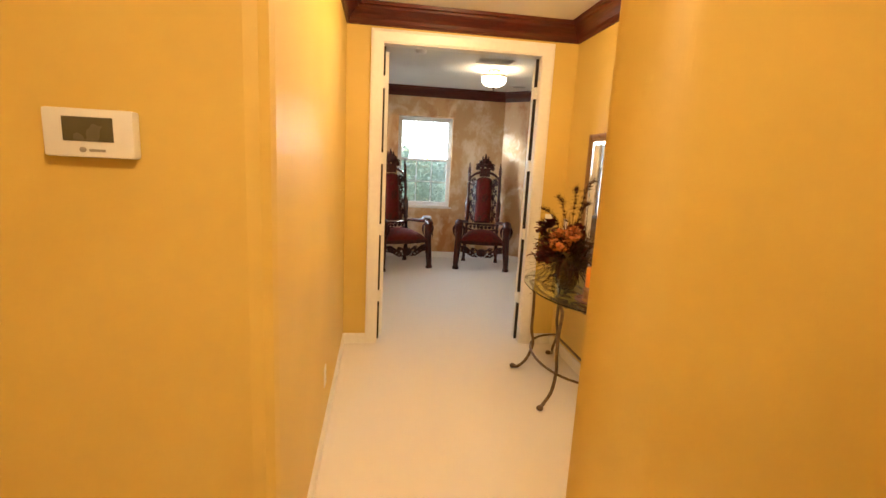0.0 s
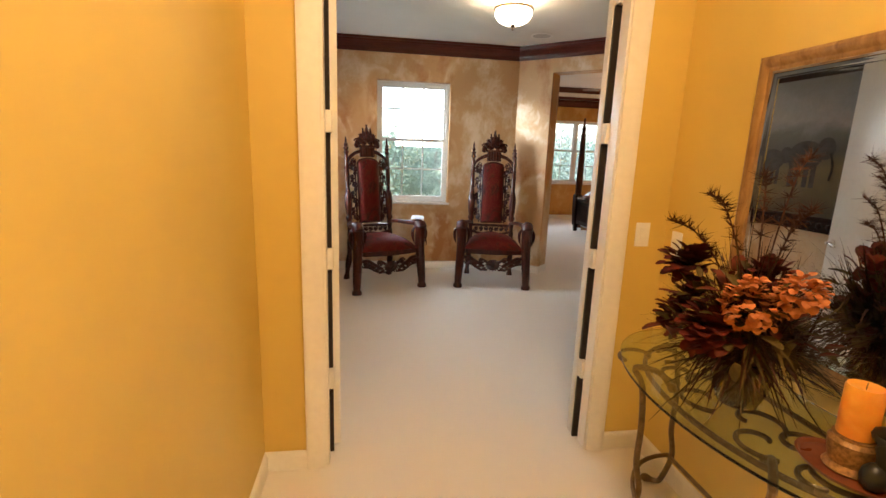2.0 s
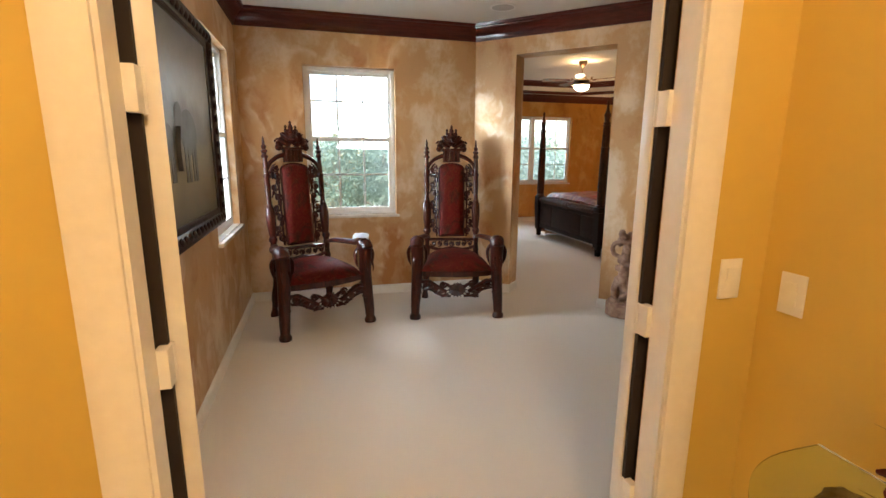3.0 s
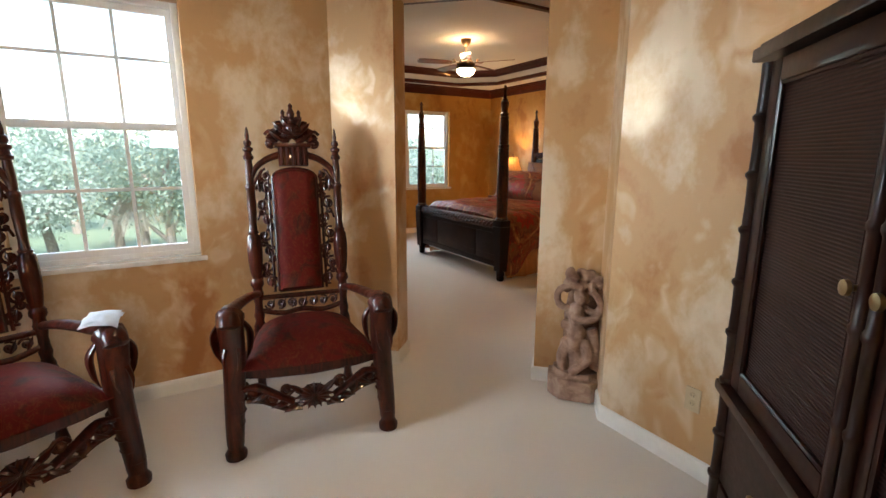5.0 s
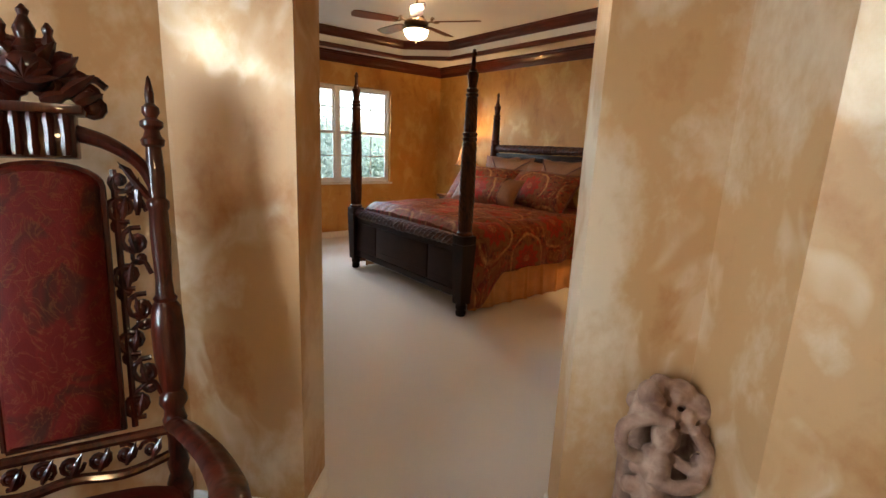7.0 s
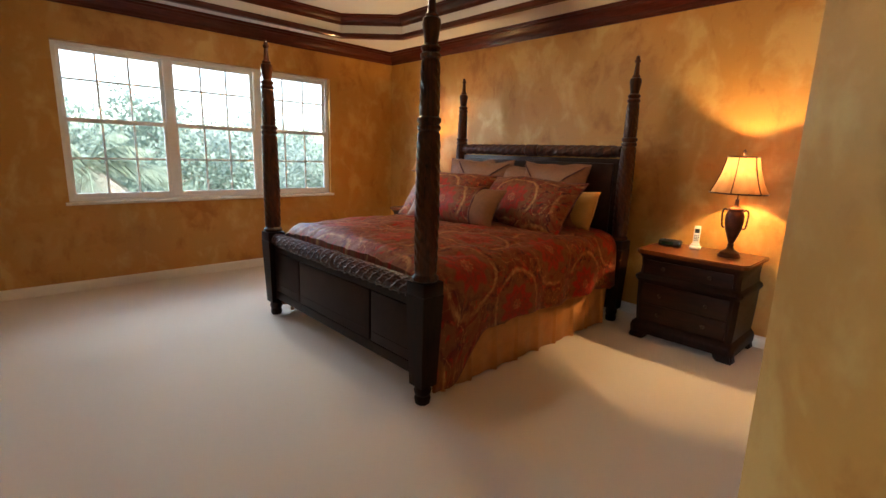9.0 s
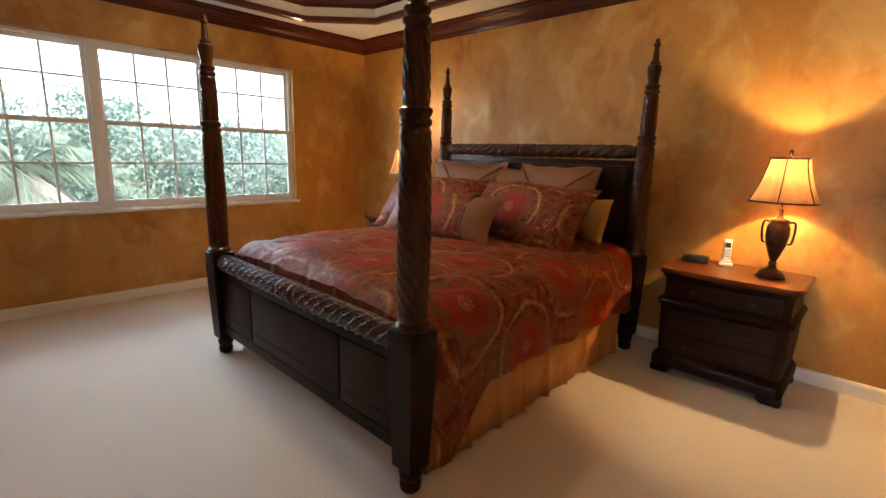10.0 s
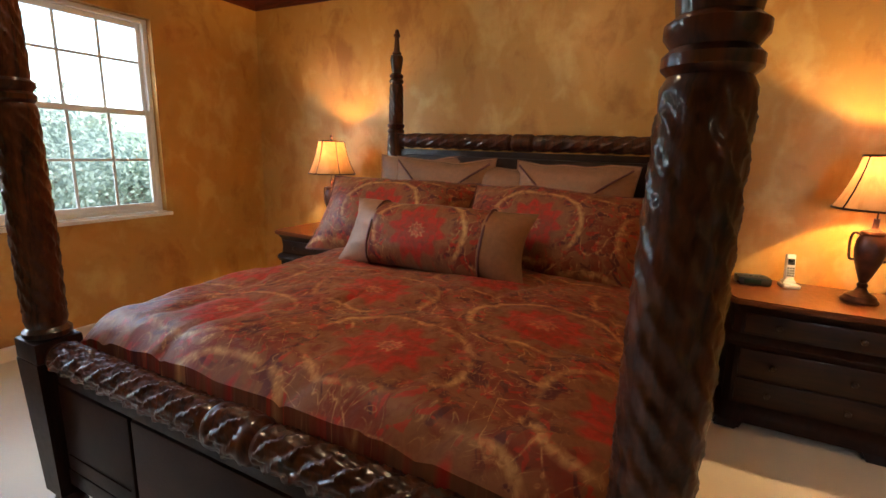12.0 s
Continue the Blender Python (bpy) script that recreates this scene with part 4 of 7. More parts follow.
    grain = cloth_noise(34, 4, 0.5)
    k.colour(k.mix(k.ramp(grain, (0.5, (0, 0, 0)), (0.7, (0.35,) * 3)), c, (0.11, 0.02, 0.012)))
    k.rough(k.ramp(grain, (0.4, (0.40,) * 3), (0.65, (0.52,) * 3)))
    k.b.inputs["Specular IOR Level"].default_value = 0.16
    return k.bump(k.maths("ADD", cloth_noise(9, 4, 1.0), k.maths("MULTIPLY", grain, 0.5)), 0.35, 0.012).m


M_LEATHER = leather()
M_DAMASK = damask("russet_medallion_damask")
M_TAN = simple("taupe_satin", (0.23, 0.098, 0.043), 0.55, vary=0.12, scale=40)
M_SKIRT = simple("gold_satin_skirt", (0.58, 0.27, 0.085), 0.48, vary=0.12, scale=12)
M_GOLDPIL = simple("golden_satin", (0.46, 0.27, 0.07), 0.5, vary=0.08, scale=20)
BX0, BX1, BY0, BY1 = 4.708, 6.95, 9.936, 11.907


def build_bed():
    bed = thing("four_poster_bed", pose(0, 0, 0), "dark walnut four-poster bed with carved posts and leather footboard", "bed")
    for x, y, foot in ((BX0, BY0, 1), (BX0, BY1, 1), (BX1, BY0, 0), (BX1, BY1, 0)):
        bm = bmesh.new()
        spiral_post(bm, POST, 13, 8, 0.0042, 96, pose(x, y, 0, 0, 0, 40 * x + 70 * y), ((0.83, 1.51), (1.64, 1.86)))
        q = part("post", bm, M_BEDCARVED, bed)
        bm = bmesh.new()
        w = 0.074
        pts = [(w, 0.66), (w * 0.96, 0.72), (w, 0.735)]
        box(bm, -w, w, -w, w, 0.66, 0.737, 0.01, pose(x, y, 0))
        # tapered square shaft with chamfered foot
        lo, hi = 0.056, w
        vs = box(bm, -1, 1, -1, 1, 0.12, 0.66)
        for v in vs:
            s = lo + (hi - lo) * (v.co.z - 0.12) / 0.54
            v.co.x, v.co.y = v.co.x * s + x, v.co.y * s + y
        part("post_block", bm, M_BED, q)
        bm = bmesh.new()
        lathe(bm, [(0.036, 0.0), (0.044, 0.008), (0.048, 0.04), (0.04, 0.055), (0.047, 0.065), (0.052, 0.09), (0.046, 0.105), (0.05, 0.122)], 18, pose(x, y, 0))
        part("foot", bm, M_BED, q)
    # carved rolls
    L = BY1 - BY0 - 0.10
    bm = bmesh.new()
    spiral_post(bm, [(0.03, 0), (0.058, 0.006), (0.05, 0.03), (0.056, 0.05), (0.058, L * 0.44), (0.05, L * 0.45), (0.064, L * 0.46), (0.066, L * 0.5), (0.064, L * 0.54), (0.05, L * 0.55), (0.058, L * 0.56), (0.056, L - 0.05), (0.05, L - 0.03), (0.058, L - 0.006), (0.03, L)],
                17, 5, 0.0085, 96, pose(BX0, BY0 + 0.05, 0.672, -90, 0, 0), ((0.05, L * 0.44), (L * 0.47, L * 0.53), (L * 0.56, L - 0.05)))
    part("foot_roll", bm, M_BEDCARVED, bed, "roll rail carved with leaves")
    bm = bmesh.new()
    spiral_post(bm, [(0.03, 0), (0.05, 0.006), (0.044, 0.04), (0.05, 0.06), (0.052, L * 0.45), (0.044, L * 0.46), (0.056, L * 0.47), (0.056, L * 0.53), (0.044, L * 0.54), (0.052, L * 0.55), (0.05, L - 0.06), (0.044, L - 0.04), (0.05, L - 0.006), (0.03, L)],
                13, 5, 0.006, 64, pose(BX1, BY0 + 0.05, 1.49, -90, 0, 0), ((0.06, L * 0.45), (L * 0.55, L - 0.06)))
    part("head_roll", bm, M_BEDCARVED, bed, "roll rail carved with leaves")
    # footboard
    bm = bmesh.new()
    box(bm, BX0 - 0.022, BX0 + 0.022, BY0 + 0.05, BY1 - 0.05, 0.16, 0.225, 0.004), box(bm, BX0 - 0.02, BX0 + 0.02, BY0 + 0.05, BY1 - 0.05, 0.575, 0.635, 0.004)
    box(bm, BX0 - 0.008, BX0 + 0.012, BY0 + 0.05, BY1 - 0.05, 0.225, 0.575)
    part("footboard", bm, M_BED, bed)
    edges = [BY0 + 0.06, BY0 + 0.50, BY1 - 0.50, BY1 - 0.06]
    for a, b in zip(edges, edges[1:]):
        bm = bmesh.new()
        box(bm, BX0 - 0.024, BX0 - 0.006, a + 0.008, b - 0.008, 0.232, 0.568, 0.008)
        p = part("leather_panel", bm, M_LEATHER, bed, "dark brown leather panel")
        bm = bmesh.new()
        for z in (0.30,):
            sweep(bm, [(BX0 - 0.026, a + 0.03, z), (BX0 - 0.026, b - 0.03, z)], 0.0025, 6)
        part("stitched_seam", bm, M_LEATHER, p)
    # headboard
    bm = bmesh.new()
    box(bm, BX1 - 0.018, BX1 + 0.018, BY0 + 0.05, BY1 - 0.05, 0.30, 1.43, 0.004)
    part("headboard", bm, M_BED, bed)
    bm = bmesh.new()
    box(bm, BX1 - 0.045, BX1 - 0.017, BY0 + 0.10, BY1 - 0.10, 0.70, 1.39, 0.014)
    part("headboard_panel", bm, M_LEATHER, bed, "dark leather headboard panel")
    for y in (BY0 + 0.045, BY1 - 0.045):
        bm = bmesh.new()
        box(bm, BX0 + 0.05, BX1 - 0.05, y - 0.014, y + 0.014, 0.20, 0.36, 0.004)
        part("side_rail", bm, M_BED, bed)
    bm = bmesh.new()
    box(bm, BX0 + 0.06, BX1 - 0.06, BY0 + 0.075, BY1 - 0.075, 0.10, 0.66, 0.05)
    tagged(part("mattress", bm, M_CLOTH), "thick white mattress on the bed, covered by bedding", "mattress")


build_bed()


def smooth01(a, b, v):
    t = max(0.0, min(1.0, (v - a) / (b - a)))
    return t * t * (3 - 2 * t)


def comforter():
    bm = bmesh.new()
    uvl = bm.loops.layers.uv.new("UVMap")
    x0, x1, ya, yb = BX0 + 0.072, BX1 - 0.10, BY0 + 0.02, BY1 - 0.02
    nx, nv = 84, 120
    drop = 0.44
    half = (yb - ya) / 2
    total = 2 * (half + drop)
    grid, uvs = [], []
    for i in range(nx + 1):
        fx = i / nx
        x = x0 + (x1 - x0) * fx
        row = []
        tail = 0.30 * (1 - smooth01(x0 + 0.08, x0 + 0.42, x))
        for j in range(nv + 1):
            s = (2 * j / nv - 1) * (half + drop)
            side = 1 if s > 0 else -1
            a = abs(s)
            r = 0.13
            flat = half - r * 0.72
            top = 0.825 - 0.02 * (1 - smooth01(0, 0.40, x - x0)) - 0.10 * (1 - smooth01(-0.10, 0.11, x - x0))
            if a < flat:
                y, z = a, top - 0.035 * (a / flat) ** 4
            else:
                q = a - flat
                arc = r * math.pi / 2
                if q < arc:
                    t = q / r
                    y, z = flat + r * math.sin(t), top - 0.035 - r * (1 - math.cos(t))
                else:
                    fall = (q - arc) / (half + drop - flat - arc)
                    z = top - 0.035 - r - fall * (top - 0.035 - r - 0.355 + tail)
                    fold = math.sin(x * 15 + 2 * noise.noise(Vector((x * 2, 0, side)))) * 0.016 + 0.02 * noise.noise(Vector((x * 5, fall, side * 3)))
                    y = flat + r + fold * fall + 0.01 * fall + 0.03 * fall * (tail / 0.3)
            w = Vector((x * 2.6, s * 2.6, 0))
            z += 0.018 * noise.noise(w) * (1 if a < flat else 0.3) + 0.009 * noise.noise(w * 3.1) - 0.010 * math.exp(-(noise.noise(w * 0.9 + Vector((5, 2, 1))) / 0.05) ** 2)
            z += 0.006 * math.sin(x * 9 + s * 4 + 3 * noise.noise(w * 0.8)) * smooth01(0, 0.3, x - x0)
            y += 0.006 * noise.noise(w * 2 + Vector((3, 1, 7)))
            y *= 1 - 0.05 * (1 - smooth01(0, 0.16, x - x0))
            row.append(bm.verts.new((x + 0.008 * noise.noise(w * 1.7), (ya + yb) / 2 + side * y, z)))
        grid.append(row)
    # the foot end tucks down behind the footboard
    end = [bm.verts.new((v.co.x - 0.012, v.co.y, v.co.z - min(0.30, max(0.0, v.co.z - 0.34)))) for v in grid[0]]
    grid.insert(0, end)
    for i in range(len(grid) - 1):
        for j in range(nv):
            f = bm.faces.new((grid[i][j], grid[i + 1][j], grid[i + 1][j + 1], grid[i][j + 1]))
            for loop, (a, b) in zip(f.loops, ((i, j), (i + 1, j), (i + 1, j + 1), (i, j + 1))):
                loop[uvl].uv = (x0 + (x1 - x0) * a / nx, total * b / nv)
    ob = part("comforter", bm, M_DAMASK)
    mod = ob.modifiers.new("thickness", "SOLIDIFY")
    mod.thickness, mod.offset = 0.02, 1
    tagged(ob, "russet damask comforter with red medallions, draped over the bed", "bedding")


comforter()


def bed_skirt():
    for y, s in ((BY0 + 0.028, -1), (BY1 - 0.028, 1)):
        bm = bmesh.new()
        lo, hi = [], []
        n = 240
        for i in range(n + 1):
            x = BX0 + 0.12 + (BX1 - BX0 - 0.22) * i / n
            ph = (x * 4.2) % 1.0
            pleat = 0.014 * math.exp(-((ph - 0.5) / 0.06) ** 2) + 0.003 * math.sin(x * 40)
            lo.append(bm.verts.new((x, y + s * (pleat * 1.8 + 0.006), 0.012 + 0.012 * noise.noise(Vector((x * 6, 0, 0))))))
            hi.append(bm.verts.new((x, y + s * pleat * 0.3, 0.42)))
        for i in range(n):
            bm.faces.new((lo[i], lo[i + 1], hi[i + 1], hi[i]))
        ob = part("bed_skirt", bm, M_SKIRT)
        mod = ob.modifiers.new("thickness", "SOLIDIFY")
        mod.thickness = 0.004
        tagged(ob, "pleated gold satin bed skirt hanging to the carpet", "bed skirt", "bed skirts")


bed_skirt()


def pillow_mesh(w, h, t, seed, n=22, flange=0.0):
    bm = bmesh.new()
    uvl = bm.loops.layers.uv.new("UVMap")
    sides = []
    for s in (-1, 1):
        g = []
        for i in range(n + 1):
            row = []
            for j in range(n + 1):
                u, v = 2 * i / n - 1, 2 * j / n - 1
                e = max(0.0, (1 - abs(u) ** 2.6) * (1 - abs(v) ** 2.6))
                pull = 1 - 0.08 * (1 - v * v) * abs(u) - 0.08 * (1 - u * u) * abs(v)
                z = s * t * (0.56 * e ** 0.55)
                z += (0.022 * noise.noise(Vector((u * 1.6, v * 1.6, seed + s))) + 0.008 * noise.noise(Vector((u * 5, v * 5, seed - s)))) * e ** 0.5
                row.append(bm.verts.new((u * w / 2 * pull, z, v * h / 2 * pull + (0.022 if v > 0 else 0.010) * noise.noise(Vector((u * 1.7, seed, v))))))
            g.append(row)
        for i in range(n):
            for j in range(n):
                q = [(i, j), (i + 1, j), (i + 1, j + 1), (i, j + 1)]
                f = bm.faces.new([g[a][b] for a, b in (q if s < 0 else q[::-1])])
                for loop, (a, b) in zip(f.loops, q if s < 0 else q[::-1]):
                    loop[uvl].uv = (5.545 + (b / n - 0.5) * h, 0.839 + (a / n - 0.5) * w)
        sides.append(g)
    bmesh.ops.remove_doubles(bm, verts=bm.verts[:], dist=1e-4)
    return bm


def pillow(at, w, h, t, mat, label, seed, piping=None):
    p = thing("pillow", at, label, "pillow", "pillows on the bed")
    part("cover", pillow_mesh(w, h, t, seed), mat, p)
    if piping:
        bm = bmesh.new()
        pts = []
        for k in range(40):
            a = k / 40 * 4
            side, f = int(a), (a % 1) * 2 - 1
            u, v = ((f, -1), (1, f), (-f, 1), (-1, -f))[side]
            pull = 1 - 0.08 * (1 - v * v) * abs(u) - 0.08 * (1 - u * u) * abs(v)
            pts.append((u * w / 2 * pull, 0, v * h / 2 * pull + (0.022 if v > 0 else 0.010) * noise.noise(Vector((u * 1.7, seed, v)))))
        sweep(bm, pts + pts[:1], 0.006, 6)
        part("piping", bm, piping, p)
    return p


M_PIPE = simple("dark_red_cord", (0.10, 0.018, 0.016), 0.5, vary=0.2, scale=200)


def build_pillows():
    # local x across the bed, y its thickness, z its height; turned to face the foot
    put = lambda x, y, z, tilt, yaw=0: pose(x, y, z, 0, 0, -90 + yaw) @ pose(0, 0, 0, -tilt, 0, 0)
    pillow(put(6.83, 11.66, 1.09, 12, 4), 0.62, 0.60, 0.15, M_TAN, "square taupe satin pillow leaning on the headboard", 6.0, M_TAN)
    for y, yaw in ((11.43, 3), (10.56, -4)):
        p = pillow(put(6.76, y, 1.09, 16, yaw), 0.74, 0.60, 0.19, M_TAN, "large square taupe satin pillow leaning on the headboard", y, M_TAN)
        bm = bmesh.new()
        for s in (-1, 1):
            sweep(bm, curve([(s * 0.34, -0.035, 0.26), (s * 0.18, -0.098, 0.12), (0, -0.112, -0.06)], 6), 0.007, 6)
        part("flap_piping", bm, M_PIPE, p)
    pillow(put(6.80, 10.98, 1.07, 14), 0.62, 0.56, 0.15, M_TAN, "square brown satin pillow leaning on the headboard", 5.0, M_TAN)
    pillow(put(6.76, 10.27, 0.98, 20, -6), 0.40, 0.36, 0.15, M_GOLDPIL, "plain golden sleeping pillow behind the shams", 8.0)
    for y, yaw in ((11.60, 7), (10.60, -5)):
        pillow(put(6.44, y, 1.0, 38, yaw), 1.06, 0.58, 0.29, M_DAMASK, "russet damask pillow sham with a red medallion", y * 3, M_PIPE)
    # one long cushion: a damask middle between two satin ends
    at, w, h, t = put(6.02, 11.07, 0.985, 34, 3), 1.04, 0.38, 0.25
    p = thing("pillow", at, "long damask bolster cushion with taupe satin ends", "pillow", "pillows on the bed")
    for nm, mat, lo, hi, label in (("cover", M_DAMASK, -0.30, 0.30, "russet damask middle"), ("satin_end", M_TAN, -1, -0.30, "taupe satin end"), ("satin_end", M_TAN, 0.30, 1, "taupe satin end")):
        bm = pillow_mesh(w, h, t, 2.0, 30)
        away = [f for f in bm.faces if not lo <= f.calc_center_median().x <= hi]
        bmesh.ops.delete(bm, geom=away, context="FACES")
        part(nm, bm, mat, p, label)
    for s in (-1, 1):
        bm = bmesh.new()
        sweep(bm, [(s * 0.305, 0.118 * math.cos(a), 0.183 * math.sin(a)) for a in [2 * math.pi * q / 28 for q in range(29)]], 0.007, 6)
        part("cord", bm, M_PIPE, p)


build_pillows()


# ---- nightstands, lamps and what stands on them ----
def nightstand(at, label):
    """Local: x along the wall, y towards the wall, front at y = 0."""
    ns = thing("nightstand", at, label, "nightstand", "nightstands")
    w, d = 0.73, 0.53
    bm = bmesh.new()
    rows = [(0.012, 0.045), (-0.014, 0.052), (-0.018, 0.095), (-0.010, 0.125), (0.012, 0.15), (0.004, 0.30), (0.0, 0.47), (-0.012, 0.485), (-0.022, 0.505), (-0.014, 0.525), (0.008, 0.54), (0.012, 0.60), (0.006, 0.665), (-0.012, 0.695), (-0.016, 0.702)]
    rings = []
    for o, z in rows:
        c = 0.03
        pts = [(o, d), (o, o + c), (o + c, o), (w - o - c, o), (w - o, o + c), (w - o, d)]
        rings.append([bm.verts.new((x, y, z)) for x, y in pts])
    for a, b in zip(rings, rings[1:]):
        for i in range(6):
            j = (i + 1) % 6
            bm.faces.new((a[i], a[j], b[j], b[i]))
    bm.faces.new(rings[0][::-1]), bm.faces.new(rings[-1])
    part("body", bm, M_BED, ns)
    bm = bmesh.new()
    prism(bm, [(-0.035, d), (-0.035, 0.02), (0.0, -0.035), (w * 0.5, -0.045), (w, -0.035), (w + 0.035, 0.02), (w + 0.035, d)], 0.702, 0.735)
    bmesh.ops.bevel(bm, geom=bm.edges[:], offset=0.009, segments=2, affect="EDGES")
    part("top", bm, M_NSTOP, ns, "polished walnut top")
    for z0, z1, y in ((0.165, 0.30, 0.004), (0.315, 0.465, 0.001), (0.555, 0.655, 0.006)):
        bm = bmesh.new()
        box(bm, 0.055, w - 0.055, y - 0.008, y + 0.01, z0, z1, 0.006)
        q = part("drawer", bm, M_BROWN, ns)
        for x in (0.20, w - 0.20):
            bm = bmesh.new()
            lathe(bm, [(0.012, 0), (0.007, 0.006), (0.008, 0.012), (0.015, 0.02), (0.013, 0.027), (0.004, 0.03)], 12, pose(x, y - 0.008, (z0 + z1) / 2, 90, 0, 0))
            part("knob", bm, M_BRONZE, q)
    for x in (0.0, w):
        for y in (0.02, d - 0.06):
            bm = bmesh.new()
            s = 1 if x == 0 else -1
            lo = [(x - s * 0.022, y - 0.035), (x + s * 0.10, y - 0.035), (x + s * 0.10, y + 0.06), (x - s * 0.022, y + 0.06)]
            hi = [(x + s * 0.0, y - 0.012), (x + s * 0.14, y - 0.012), (x + s * 0.14, y + 0.06), (x + s * 0.0, y + 0.06)]
            a, b = [bm.verts.new((*p, 0.0)) for p in lo], [bm.verts.new((*p, 0.085)) for p in hi]
            bm.faces.new(a), bm.faces.new(b)
            for i in range(4):
                j = (i + 1) % 4
                bm.faces.new((a[i], a[j], b[j], b[i]))
            bmesh.ops.bevel(bm, geom=bm.edges[:], offset=0.012, segments=2, affect="EDGES")
            part("foot", bm, M_BED, ns)
    return ns


M_BROWN = wood("brown_drawer_front", (0.010, 0.0032, 0.002), (0.036, 0.0095, 0.004), 0.42, (2, 14, 14), 0.2)
M_BRONZE = simple("aged_bronze", (0.05, 0.028, 0.018), 0.38, 0.7, 0.3, 40, 0.1)
stand = nightstand(pose(6.735, 9.645, 0, 0, 0, -90), "dark carved wooden nightstand with a polished walnut top")
copy_thing(stand, pose(6.735, 12.93, 0, 0, 0, -90))


def shade_mat():
    k = Nodes("lampshade_fabric", 0.8)
    t = k.t.nodes.new("ShaderNodeBsdfTranslucent")
    mix = k.t.nodes.new("ShaderNodeMixShader")
    c = k.ramp(k.noise(14, 4, 0.8, k.mapped((1, 1, 0.35))), (0.3, (0.42, 0.19, 0.07)), (0.7, (0.62, 0.33, 0.14)))
    k.colour(c)
    k.link(c, t.inputs[0])
    mix.inputs[0].default_value = 0.06
    k.link(k.b.outputs[0], mix.inputs[1]), k.link(t.outputs[0], mix.inputs[2])
    k.link(mix.outputs[0], k.t.nodes["Material Output"].inputs[0])
    return k.m


def glow(name, colour, strength):
    k = Nodes(name, 0.3)
    k.colour((0.9, 0.85, 0.75))
    k.b.inputs["Emission Color"].default_value = (*colour, 1)
    k.b.inputs["Emission Strength"].default_value = strength
    return k.m


M_SHADE = shade_mat()
M_BULB = glow("lit_bulb", (1.0, 0.62, 0.28), 4)
M_URN = simple("dark_bronze_urn", (0.06, 0.022, 0.014), 0.33, 0.35, 0.45, 18, 0.12)


def table_lamp(at):
    lp = thing("table_lamp", at, "bronze urn table lamp with a lit amber bell shade", "lamp", "bedside lamps")
    bm = bmesh.new()
    lathe(bm, [(0.078, 0.0), (0.08, 0.012), (0.07, 0.02), (0.066, 0.034), (0.05, 0.045), (0.03, 0.055), (0.02, 0.075), (0.024, 0.09), (0.018, 0.10)], 28)
    part("base", bm, M_URN, lp)
    bm = bmesh.new()
    lathe(bm, [(0.016, 0.10), (0.022, 0.115), (0.035, 0.15), (0.055, 0.21), (0.064, 0.27), (0.062, 0.315), (0.05, 0.345), (0.055, 0.355), (0.05, 0.365), (0.022, 0.375), (0.014, 0.385), (0.012, 0.43)], 28)
    part("urn", bm, M_URN, lp)
    for s in (-1, 1):
        bm = bmesh.new()
        sweep(bm, curve([(0, s * 0.045, 0.345), (0, s * 0.075, 0.352), (0, s * 0.085, 0.32), (0, s * 0.082, 0.26), (0, s * 0.075, 0.222), (0, s * 0.058, 0.215)], 5), 0.0065, 8)
        part("handle", bm, M_URN, lp)
    bm = bmesh.new()
    n, prof = 40, [(0.19, 0.475), (0.172, 0.51), (0.15, 0.56), (0.13, 0.62), (0.114, 0.68), (0.104, 0.735)]
    rings = []
    for r, z in prof:
        rings.append([bm.verts.new((r * (1 - 0.03 * abs(math.sin(3 * a))) * math.cos(a), r * (1 - 0.03 * abs(math.sin(3 * a))) * math.sin(a), z)) for a in [2 * math.pi * i / n for i in range(n)]])
    for a, b in zip(rings, rings[1:]):
        for i in range(n):
            j = (i + 1) % n
            bm.faces.new((a[i], a[j], b[j], b[i]))
    sh = part("shade", bm, M_SHADE, lp, "amber fabric bell shade")
    for r, z in ((0.19, 0.475), (0.104, 0.735)):
        bm = bmesh.new()
        ring = [(r * (1 - 0.03 * abs(math.sin(3 * a))) * math.cos(a), r * (1 - 0.03 * abs(math.sin(3 * a))) * math.sin(a), z) for a in [2 * math.pi * i / n for i in range(n + 1)]]
        sweep(bm, ring, 0.006, 6)
        part("shade_trim", bm, M_URN, sh)
    for k in range(6):
        a = math.pi * k / 3
        bm = bmesh.new()
        sweep(bm, [((r + 0.001) * math.cos(a), (r + 0.001) * math.sin(a), z) for r, z in prof], 0.0035, 5)
        part("shade_rib", bm, M_URN, sh)
    bm = bmesh.new()
    lathe(bm, [(0.004, 0.43), (0.004, 0.50)], 8)
    for s in (-1, 1):
        sweep(bm, curve([(0, s * 0.005, 0.49), (0, s * 0.055, 0.56), (0, s * 0.05, 0.68), (0, 0, 0.745)], 5), 0.002, 5)
    for a in (0, 2.1, 4.2):
        sweep(bm, [(0, 0, 0.742), (0.104 * math.cos(a), 0.104 * math.sin(a), 0.735)], 0.002, 5)
    part("harp", bm, M_BRONZE, lp)
    bm = bmesh.new()
    lathe(bm, [(0.008, 0.745), (0.012, 0.752), (0.007, 0.758), (0.011, 0.768), (0.011, 0.776), (0.002, 0.79)], 12)
    part("finial", bm, M_URN, lp)
    bm = bmesh.new()
    lathe(bm, [(0.012, 0.50), (0.014, 0.52), (0.024, 0.545), (0.026, 0.565), (0.018, 0.585), (0.003, 0.592)], 14)
    part("bulb", bm, M_BULB, lp)
    return lp


tl = table_lamp(pose(7.0, 9.09, 0.735))
copy_thing(tl, pose(7.0, 12.566, 0.735))

